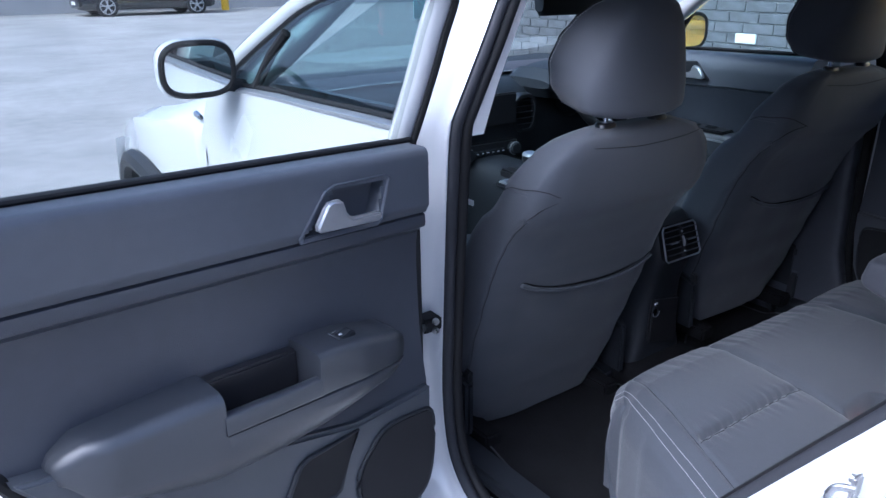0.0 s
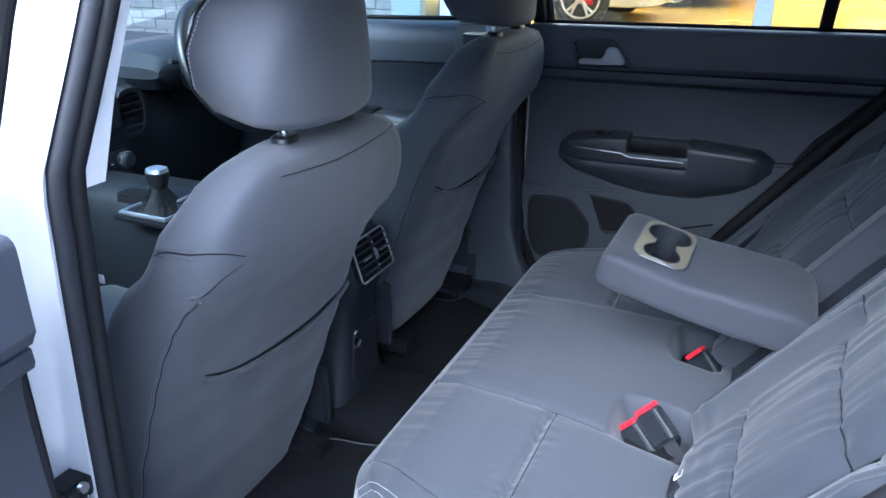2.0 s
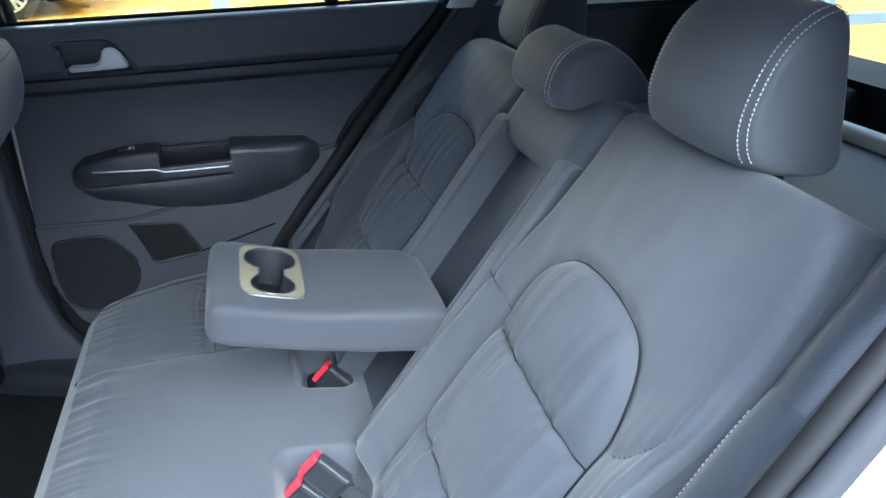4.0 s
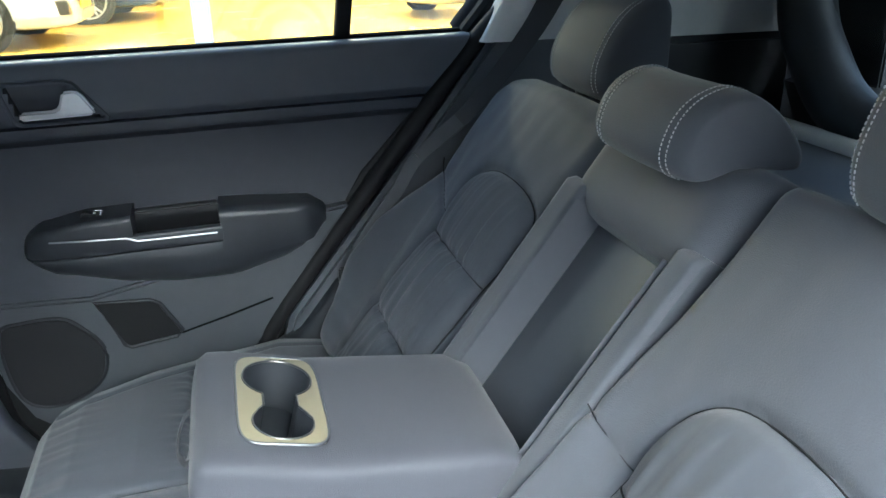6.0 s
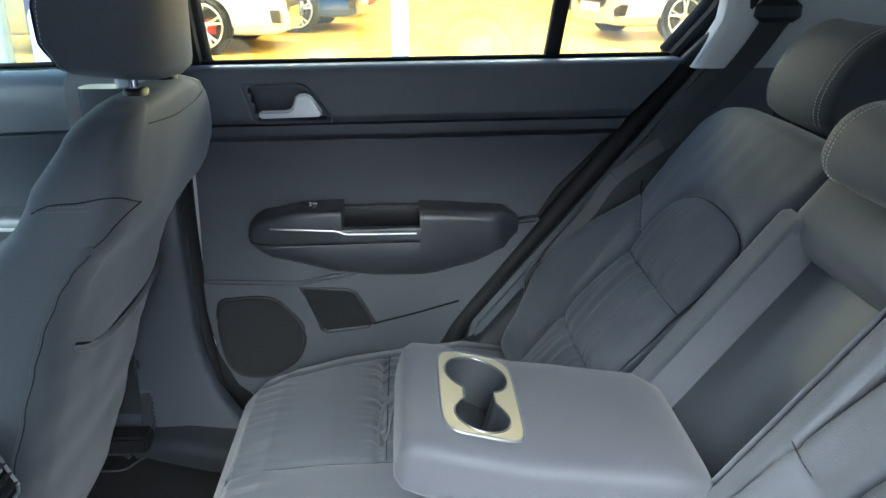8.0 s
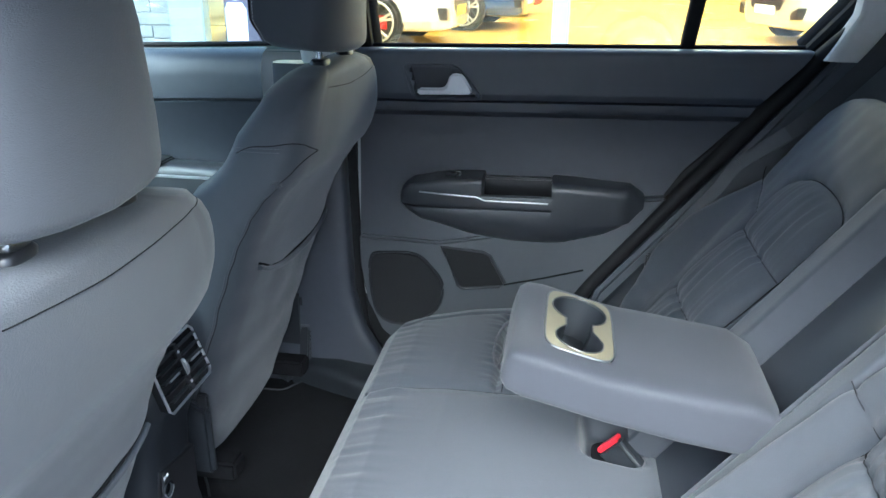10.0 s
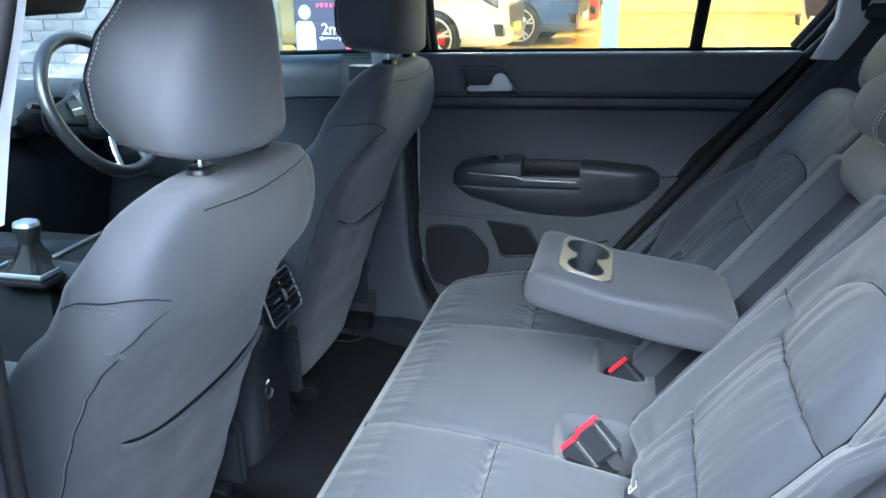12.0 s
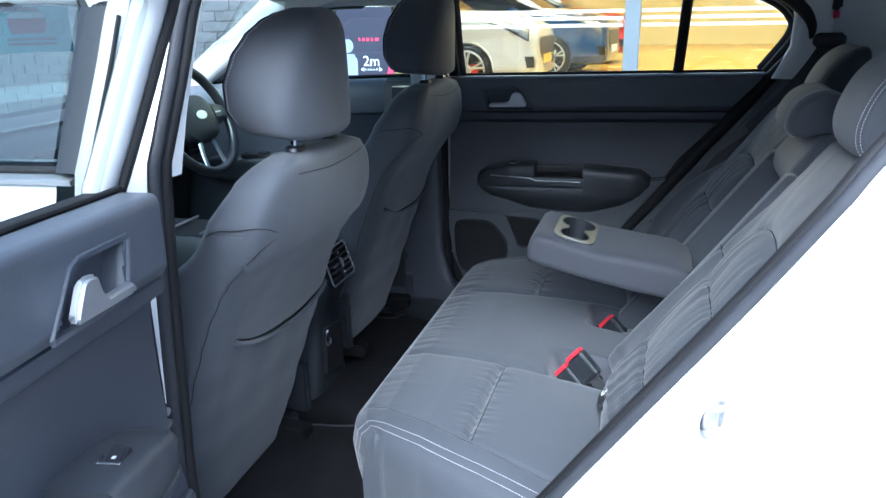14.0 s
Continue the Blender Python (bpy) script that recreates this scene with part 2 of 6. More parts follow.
def prism(poly, lo, hi, axis="x", bevel=0.0, seg=2, bm=None):
    """A flat outline (two coordinates) pushed out along an axis from lo to hi."""
    own = bmesh.new()
    put = {"x": lambda a, b, d: (d, a, b), "y": lambda a, b, d: (a, d, b), "z": lambda a, b, d: (a, b, d)}[axis]
    f = own.faces.new([own.verts.new(put(p[0], p[1], lo)) for p in poly])
    got = bmesh.ops.extrude_face_region(own, geom=[f])
    for v in got["geom"]:
        if isinstance(v, bmesh.types.BMVert):
            v.co = Vector(put(*[c for k, c in zip("xyz", v.co) if k != axis], hi))
    bmesh.ops.recalc_face_normals(own, faces=own.faces)
    if bevel:
        es = [e for e in own.edges if e.calc_face_angle(0) > 0.5]
        bmesh.ops.bevel(own, geom=es, offset=bevel, segments=seg, affect="EDGES", clamp_overlap=True)
    return own if bm is None else merge(bm, own)


def sheet(fn, us, vs, bm=None):
    """An open sheet of quads: fn(u, v) is its point."""
    return loft([[fn(u, v) for u in us] for v in vs], closed=False, bm=bm)


def span(a, b, n):
    return [a + (b - a) * k / n for k in range(n + 1)]


def lerp(x, table):
    """The value at x of a line through (x, value) pairs."""
    if x <= table[0][0]:
        return table[0][1]
    for (a, p), (b, q) in zip(table, table[1:]):
        if x <= b:
            f = (x - a) / (b - a)
            f = f * f * (3 - 2 * f) * 0.5 + f * 0.5
            return p + (q - p) * f
    return table[-1][1]


def bend(bm, m):
    bm.transform(m)
    return bm


def stitches(pts, gap=0.005, size=0.0011):
    """A row of stitches along a line, as one mesh."""
    pts = [Vector(p) for p in pts]
    bm = bmesh.new()
    run, nxt = 0.0, 0.0
    for a, b in zip(pts, pts[1:]):
        d = (b - a).length
        if d < 1e-6:
            continue
        t = (b - a) / d
        while nxt < run + d:
            p = a + t * (nxt - run)
            tube([p, p + t * gap * 0.6], size, 5, bm)
            nxt += gap
        run += d
    return bm


# ---- the ground, the yard and the showroom ----
def ground():
    us = [-300, -60, -20, -8, -4, 0, 3, 4.6, 12, 40, 300]
    single("ground", sheet(lambda u, v: (u, v, 0), us, [-300, -60, -15, -5, 0, 5, 15, 40, 120, 400]), "asphalt",
           "grey worn tarmac of the sales yard", "ground", kind="structure", smooth=0)


GLASS_X, SHOP_Z, BUILDING_END = 4.78, 0.45, 6.6


def showroom():
    y0 = -9.0
    single("showroom_floor", box((GLASS_X - 0.1, y0, -0.3), (22, BUILDING_END - 0.3, SHOP_Z)), "shopfloor", "glossy tan showroom floor under warm light", "floor", kind="structure", smooth=0)
    single("showroom_wall_back", box((21.8, y0, 0), (22, BUILDING_END - 0.3, 4.2)), "shopwall", "cream painted back wall of the showroom", "wall", kind="structure", smooth=0)
    single("showroom_wall_south", box((GLASS_X, y0 - 0.2, 0), (22, y0, 4.2)), "shopwall", "cream painted end wall of the showroom", "wall", kind="structure", smooth=0)
    single("showroom_wall_north", box((GLASS_X + 0.4, BUILDING_END - 0.3, 0), (22, BUILDING_END - 0.1, 4.2)), "shopwall", "cream painted end wall of the showroom", "wall", kind="structure", smooth=0)
    single("showroom_ceiling", box((GLASS_X, y0, 4.0), (22, BUILDING_END - 0.3, 4.2)), "shopwall", "cream showroom ceiling", "ceiling", kind="structure", smooth=0)
    single("showroom_fascia", box((GLASS_X - 0.15, y0, 3.0), (GLASS_X + 0.3, BUILDING_END, 4.25)), "render", "grey fascia above the shop window", "facade", kind="structure", smooth=0)
    win = empty("shop_window", (GLASS_X, 0, 0), "tall shop window in pale blue-grey frames", "window", kind="structure")
    for y in (-8.13, -5.58, -3.03, -0.53, 2.30):
        w = 0.12 if y < 1 else 0.28
        part("mullion", box((GLASS_X - 0.06, y - w / 2, SHOP_Z), (GLASS_X + 0.06, y + w / 2, 3.0), 0.006), "frameblue", win)
    for a, b in ((-8.13, -5.58), (-5.58, -3.03), (-3.03, -0.53), (-0.53, 2.20)):
        p = part("pane", box((GLASS_X - 0.006, a + 0.06, SHOP_Z), (GLASS_X + 0.006, b - 0.06, 2.96)), "shopglass", win, smooth=0)
        p.visible_shadow = False
        for z in (1.345, 1.40, 1.455):
            part("film_stripe", box((GLASS_X - 0.010, a + 0.07, z), (GLASS_X - 0.0075, b - 0.07, z + 0.028)), "frost", win, smooth=0)
    part("bottom_rail", box((GLASS_X - 0.05, -8.4, SHOP_Z), (GLASS_X + 0.05, 2.1, SHOP_Z + 0.09), 0.005), "frameblue", win)
    for x in (7.5, 12.0, 17.0):
        for y in (-6.5, -2.5, 1.5, 6.0):
            lamp = new("ceiling_lamp_light", bpy.data.lights.new("ceiling_lamp_light", "AREA"))
            lamp.data.shape, lamp.data.size, lamp.data.energy, lamp.data.color = "SQUARE", 1.2, 68, (1.0, 0.86, 0.58)
            lamp.location = (x, y, 3.93)
            e = empty("ceiling_lamp", (x, y, 3.97), "square warm ceiling light panel of the showroom", "lamp", "showroom lights")
            part("diffuser", box((x - 0.6, y - 0.6, 3.96), (x + 0.6, y + 0.6, 3.99)), "lampface", e, smooth=0)


M["lampface"] = glow("warm_lamp_face", (1.0, 0.78, 0.45), 1.5)


def brick_wall():
    """Grey bricks in running bond beside the shop window."""
    wall = empty("wall_brick", (GLASS_X, 2.46, 0), "grey brick wall with pale mortar joints", "wall", kind="structure")
    part("mortar", box((GLASS_X - 0.02, 2.44, 0), (GLASS_X + 0.4, BUILDING_END, 3.0)), "mortar", wall, smooth=0)
    L, Hh, J = 0.29, 0.085, 0.010
    me = None
    loose = bmesh.new()
    count = 0
    for row in range(31):
        z = 0.02 + row * (Hh + J)
        y = 2.45 - (L / 2 if row % 2 else 0)
        while y < BUILDING_END - 0.3:
            a, b = max(y, 2.45), y + L
            near = 0.65 < z < 1.5 and y < 7.5
            if near and a == y and count < 290:
                if me is None:
                    bm = box((0, 0, 0), (0.03, L, Hh), 0.004, 1)
                    me = bpy.data.meshes.new("brick")
                    bm.to_mesh(me)
                    bm.free()
                    me.materials.append(M["brick"])
                ob = new("brick", me)
                ob.parent = wall
                ob.location = (-0.034 + 0.003 * random.random(), y - 2.46, z)
                count += 1
            elif b > a + 0.05:
                box((GLASS_X - 0.033, a, z), (GLASS_X - 0.004, b, z + Hh), 0, bm=loose)
            y += L + J
    tagged(part("bricks_far", loose, "brick", wall, smooth=0), kind="stuff")
    p = empty("wall_vent", (GLASS_X - 0.05, 3.0, 0.93), "small white plastic air vent on the brick wall", "vent")
    part("frame", box((GLASS_X - 0.055, 2.89, 0.885), (GLASS_X - 0.034, 3.10, 0.97), 0.004), "white", p)
    for k in range(4):
        part("slat", box((GLASS_X - 0.060, 2.91, 0.897 + k * 0.019), (GLASS_X - 0.054, 3.08, 0.908 + k * 0.019)), "white", p, smooth=0)


def bars(z, y, w, h, n, mat, parent, x, rows=1, gap=1.7):
    """Rows of small bars for writing too small to read."""
    rnd = random.Random(int(z * 1000) + n)
    for r in range(rows):
        bm = bmesh.new()
        at = y
        for k in range(n):
            ww = w * rnd.uniform(0.5, 1.3)
            box((x - 0.0015, at - ww, z - r * h * gap), (x, at, z - r * h * gap + h), bm=bm)
            at -= ww + h * 0.6
        part("line_of_writing", bm, mat, parent, smooth=0)


def poster():
    x = GLASS_X - 0.03
    e = empty("distance_poster", (x, 1.75, 1.3), "purple social distancing poster with lilac figures and a red corner", "poster")
    part("card", box((x, 1.49, 0.60), (x + 0.012, 2.0, 2.05)), "purple", e, smooth=0)
    fig = bmesh.new()
    yc = 1.905
    loft([oval((x - 0.002 - 0.001 * k, yc, 1.215), (0, 1, 0), (0, 0, 1), 0.052, 0.058, 2.0, 24) for k in (0, 1)], bm=fig)
    prism([(yc - 0.085, 0.62), (yc + 0.085, 0.62), (yc + 0.085, 1.10), (yc + 0.065, 1.145), (yc - 0.055, 1.145), (yc - 0.085, 1.09)], x - 0.003, x - 0.002, "x", bm=fig)
    part("figure_print", fig, "lilac", e, smooth=0)
    part("corner_print", prism([(1.49, 0.60), (1.66, 0.60), (1.49, 1.16)], x - 0.003, x - 0.002, "x"), "magenta", e, smooth=0)
    text("2m", 0.125, (x - 0.004, 1.768, 1.043), "paper", e)
    for q in ([(1.79, 1.012), (1.762, 1.030), (1.762, 0.994)], [(1.59, 1.012), (1.618, 1.030), (1.618, 0.994)]):
        part("arrow_print", prism(q, x - 0.004, x - 0.003, "x"), "paper", e, smooth=0)
    for k in range(5):
        part("dot_print", box((x - 0.004, 1.636 + k * 0.026, 1.006), (x - 0.003, 1.648 + k * 0.026, 1.018)), "paper", e, smooth=0)
    bars(1.255, 1.80, 0.03, 0.028, 5, "magenta", e, x - 0.003)
    bars(1.58, 1.93, 0.035, 0.024, 9, "paper", e, x - 0.003, rows=2)


def text(body, size, at, mat, parent):
    """Flat letters on a wall that faces -x."""
    cu = bpy.data.curves.new("lettering", "FONT")
    cu.body, cu.size, cu.extrude = body, size, 0.0006
    tmp = bpy.data.objects.new("lettering", cu)
    scene.collection.objects.link(tmp)
    me = bpy.data.meshes.new_from_object(tmp.evaluated_get(bpy.context.evaluated_depsgraph_get()))
    bpy.data.objects.remove(tmp)
    me.transform(Matrix(((0, 0, -1, at[0]), (-1, 0, 0, at[1]), (0, 1, 0, at[2]), (0, 0, 0, 1))))
    me.materials.clear()
    bm = bmesh.new()
    bm.from_mesh(me)
    bpy.data.meshes.remove(me)
    return part("lettering", bm, mat, parent, smooth=0)


# ---- cars in the distance ----
def other_car(name, at, turn, paint, label, length=4.2, width=1.8, height=1.46, caliper=False):
    """A parked hatchback, nose towards +y before it is turned."""
    e = empty(name, (0, 0, 0), label, "car")
    h, w = height, width / 2
    e2 = length / 2
    # along, half width, underside, shoulder, top
    plan = [(-e2, 0.60, 0.32, 0.76, 0.82), (-e2 + 0.05, 0.76, 0.24, 0.90, 0.97), (-e2 + 0.25, 0.93, 0.20, 0.96, 1.03), (-e2 + 0.7, 1.0, 0.19, 0.98, 1.05), (0.4, 1.0, 0.19, 0.98, 1.05),
            (1.0, 1.0, 0.19, 0.97, 1.05), (e2 - 0.65, 0.99, 0.19, 0.935, 1.015), (e2 - 0.38, 0.95, 0.19, 0.895, 0.965), (e2 - 0.20, 0.88, 0.19, 0.850, 0.910), (e2 - 0.08, 0.78, 0.20, 0.800, 0.850), (e2 - 0.02, 0.68, 0.22, 0.740, 0.780), (e2, 0.58, 0.25, 0.68, 0.71)]

    def flank(y):
        """Half a section of the body, from under the middle round to the top."""
        q, z0, zs, zt = (lerp(y, [(p[0], p[k]) for p in plan]) for k in (1, 2, 3, 4))
        a = q * w
        half = [(0, z0), (0.55 * a, z0), (0.88 * a, z0 + 0.015), (0.975 * a, z0 + 0.10), (a, z0 + 0.25 * (zs - z0)), (0.99 * a, z0 + 0.6 * (zs - z0)), (a, zs - 0.07), (0.965 * a, zs - 0.012), (0.86 * a, zs + 0.35 * (zt - zs)), (0.5 * a, zt + 0.004), (0, zt + 0.012)]
        return [(p.x, p.y) for p in smooth_line([(x, z, 0) for x, z in half], 40)]
    rings = []
    for y in sorted(set([p[0] for p in plan] + span(-e2 + 0.1, e2 - 0.1, 40))):
        line = flank(y)
        rings.append([(x, y, z) for x, z in line] + [(-x, y, z) for x, z in line[-2:0:-1]])
    part("body", loft(rings), paint, e)
    cab = [(-length / 2 + 0.12, 0.97, 1.0, 0.72), (-length / 2 + 0.45, 0.95, h - 0.08, 0.66), (-0.9, 0.95, h, 0.66), (0.0, 0.95, h, 0.66), (0.40, 0.93, h - 0.12, 0.68), (0.98, 0.90, 1.03, 0.74)]
    part("glasshouse", loft([oval((0, y, (a + b) / 2), (1, 0, 0), (0, 0, 1), q * w / 0.9 * 1.1, (b - a) / 2 + 0.02, 5, 32) for y, a, b, q in cab]), "blackpaint", e)
    part("roof", loft([oval((0, y, z), (1, 0, 0), (0, 0, 1), q, 0.02, 3, 24) for y, z, q in ((-length / 2 + 0.4, h - 0.06, 0.58), (-1.0, h + 0.01, 0.62), (0.0, h + 0.01, 0.62), (0.42, h - 0.08, 0.6))]), paint, e)
    for sx in (-1, 1):
        for wy in (-length / 2 + 0.78, length / 2 - 0.85):
            r, out = 0.31, 0.022
            part("wheel_well", loft([oval((sx * (w + d), wy, r), (0, 1, 0), (0, 0, 1), 0.345, 0.345, 2, 36) for d in (-0.06, 0.004)]), "tyre", e)
            wh = part("wheel", loft([oval((sx * (w - 0.20 + out + d), wy, r), (0, 1, 0), (0, 0, 1), rr, rr, 2, 36) for d, rr in ((0, 0.28), (0.02, r), (0.17, r), (0.195, 0.28), (0.196, 0.24), (0.184, 0.235))]), "tyre", e)
            arch = [(sx * (w + 0.004), wy + 0.350 * math.cos(a), r + 0.350 * math.sin(a)) for a in span(0, math.pi, 18)]
            part("arch_lip", tube(arch, 0.012, 6), paint, e)
            hub = bmesh.new()
            loft([oval((sx * (w - 0.012 + out + d), wy, r), (0, 1, 0), (0, 0, 1), rr, rr, 2, 20) for d, rr in ((0, 0.07), (0.025, 0.055))], bm=hub)
            for k in range(5):
                a = 2 * math.pi * k / 5 + 0.3
                for o in (-0.16, 0.16):
                    p = [(sx * (w - 0.004 + out), wy + q * math.cos(a + o * q / 0.23), r + q * math.sin(a + o * q / 0.23)) for q in (0.04, 0.14, 0.235)]
                    tube(p, 0.016, 6, hub)
            tube([(sx * (w - 0.004 + out), wy + 0.235 * math.cos(a), r + 0.235 * math.sin(a)) for a in span(0, 2 * math.pi, 30)][:-1], 0.014, 6, hub, closed=True)
            part("rim", hub, "alloy", wh)
            part("brake_disc", loft([oval((sx * (w - 0.012 + out * d * 20), wy, r), (0, 1, 0), (0, 0, 1), 0.17, 0.17, 2, 28) for d in (0, 0.02)]), "steel", wh)
            if caliper:
                part("brake_caliper", prism([(wy + 0.05, r - 0.07), (wy + 0.16, r - 0.09), (wy + 0.17, r + 0.09), (wy + 0.05, r + 0.08)], sx * (w - 0.02), sx * (w + 0.010), "x", 0.006), "redpaint", wh)

        def lens(v0, v1, off, a, b):
            """A patch of the nose between two lines that draw together towards the back."""
            def at_(u, v):
                y = e2 - a - (b - a) * u
                line = flank(y)
                f = lerp(u, v0) + (lerp(u, v1) - lerp(u, v0)) * v
                k = min(len(line) - 2, int(f * (len(line) - 1)))
                g = f * (len(line) - 1) - k
                x, z = (line[k][m] + (line[k + 1][m] - line[k][m]) * g for m in (0, 1))
                return (sx * (x + off), y + off * 0.6, z + off * 0.5)
            return sheet(at_, span(0, 1, 16), span(0, 1, 8))
        lamp = part("headlight", lens([(0, 0.56), (0.5, 0.62), (1, 0.70)], [(0, 0.72), (0.5, 0.735), (1, 0.725)], 0.010, 0.10, 0.80), "lens", e, "clear swept headlight")
        part("headlight_bezel", lens([(0, 0.545), (0.5, 0.605), (1, 0.69)], [(0, 0.735), (0.5, 0.75), (1, 0.735)], 0.005, 0.085, 0.83), "gloss", lamp)
        part("fog_light_surround", prism([(sx * w * 0.50, 0.31), (sx * w * 0.80, 0.33), (sx * w * 0.82, 0.47), (sx * w * 0.56, 0.38)], length / 2 - 0.16, length / 2 - 0.015, "y"), "gloss", e, smooth=0)
        part("door_mirror", loft([oval((sx * (w + 0.02 + d), 0.62, 1.0), (0, 1, 0), (0, 0, 1), a, b, 3, 16) for d, a, b in ((0, 0.03, 0.03), (0.03, 0.07, 0.07), (0.16, 0.07, 0.06), (0.19, 0.03, 0.03))]), paint, e)
        part("window_line", box((sx * (w - 0.02), -1.3, 0.955), (sx * (w + 0.003), 0.9, 0.975)), "chrome", e, smooth=0)
    part("grille", prism([(-0.36, 0.42), (0.36, 0.42), (0.50, 0.64), (0.46, 0.70), (-0.46, 0.70), (-0.50, 0.64)], length / 2 - 0.08, length / 2 + 0.006, "y"), "gloss", e, smooth=0)
    part("plate_bar", box((-0.26, length / 2 + 0.006, 0.36), (0.26, length / 2 + 0.016, 0.47)), "yellow" if caliper else "white", e, smooth=0)
    e.location = (at[0], at[1], at[2])
    e.rotation_euler = (0, 0, radians(turn))
    return e


def yard():
    single("wall_yard", box((-60, 29.5, 0), (40, 30, 5)), "render", "plain grey rendered wall across the yard", "wall", kind="structure", smooth=0)
    # unseen wall, added to keep horizon light out of the open door
    single("wall_light_block", box((-11.6, -60, 0), (-11.1, 29.5, 4.1)), "render", "added grey wall out of view that cuts the low sky light", "wall", kind="structure", smooth=0)
    post = empty("yellow_bollard", (9.3, 28.2, 0), "yellow painted steel bollard by the yard wall", "bollard")
    part("post", loft([oval((9.3, 28.2, z), (1, 0, 0), (0, 1, 0), r, r, 2, 20) for z, r in ((0, 0.14), (1.6, 0.14), (1.7, 0.08))]), "yellow", post)
    other_car("parked_car", (6.2, 27.6, 0), 90, "blackpaint", "black estate car parked across the yard by the wall", 4.6, 1.85, 1.6)
    for x, y, r in ((-0.9, 12.4, 0.22), (-2.6, 24, 0.3), (0.4, 20, 0.2)):
        single("drain_cover", loft([oval((x, y, z), (1, 0, 0), (0, 1, 0), r, r * 0.8, 8, 24) for z in (0.002, 0.012)]), "steel", "worn iron drain cover in the tarmac", "drain cover", "drain covers")


# ---- the body of the car ----
H = Vector((-0.834, -0.0546, 0))
SWING = Matrix.Translation(H) @ Matrix.Rotation(radians(-80), 4, "Z") @ Matrix.Translation(-H)
FLIP = Matrix.Diagonal((-1, 1, 1, 1))


def skin_x(z, y=0.0):
    """Half the width of the body at a height."""
    x = lerp(z, [(0.25, 0.86), (0.45, 0.90), (0.75, 0.915), (0.95, 0.905), (1.06, 0.905), (1.13, 0.888), (1.25, 0.86), (1.30, 0.84), (1.56, 0.70)])
    if y > 0.9:
        x += 0.045 * math.exp(-((y - 1.45) / 0.32) ** 2) - 0.05 * max(0.0, (y - 1.6) / 0.6) ** 2
    return x


OPENING = [(-0.145, 0.56), (-0.118, 0.70), (-0.112, 0.90), (-0.108, 1.10), (-0.108, 1.25), (-0.115, 1.42), (-0.120, 1.52), (-0.150, 1.575), (-0.24, 1.59), (-0.60, 1.60),
           (-0.95, 1.575), (-1.13, 1.51), (-1.20, 1.42), (-1.125, 1.305), (-1.00, 1.149), (-0.86, 0.975), (-0.745, 0.83), (-0.665, 0.722),
           (-0.615, 0.60), (-0.56, 0.525), (-0.45, 0.49), (-0.24, 0.49)]


LEFT_FRONT = [(-0.120, 0.56), (-0.082, 0.70), (-0.085, 0.90), (-0.094, 1.10), (-0.104, 1.25), (-0.115, 1.42)]


LEFT_REAR = [(-1.105, 1.52), (-1.150, 1.43), (-1.050, 1.305), (-0.942, 1.149), (-0.815, 0.975), (-0.711, 0.83), (-0.638, 0.722), (-0.602, 0.60)]


def opening_loop(s=1, n=120, flange=False):
    """The door opening; the flange that carries the seal of the open side stands further in at the rear."""
    pts = OPENING if s > 0 else LEFT_FRONT + (OPENING[6:11] + LEFT_REAR + OPENING[19:] if flange else OPENING[6:])
    return [(p.x, p.y) for p in smooth_line([(a, b, 0) for a, b in pts], n, closed=True)]


def spread(loop, d):
    """The loop moved outwards by d."""
    out = []
    for i, p in enumerate(loop):
        a, b = loop[i - 1], loop[(i + 1) % len(loop)]
        t = Vector((b[0] - a[0], b[1] - a[1])).normalized()
        out.append((p[0] + t.y * d, p[1] - t.x * d))
    return out


def lean_x(x, z):
    return x - max(0.0, z - 1.28) * 0.45


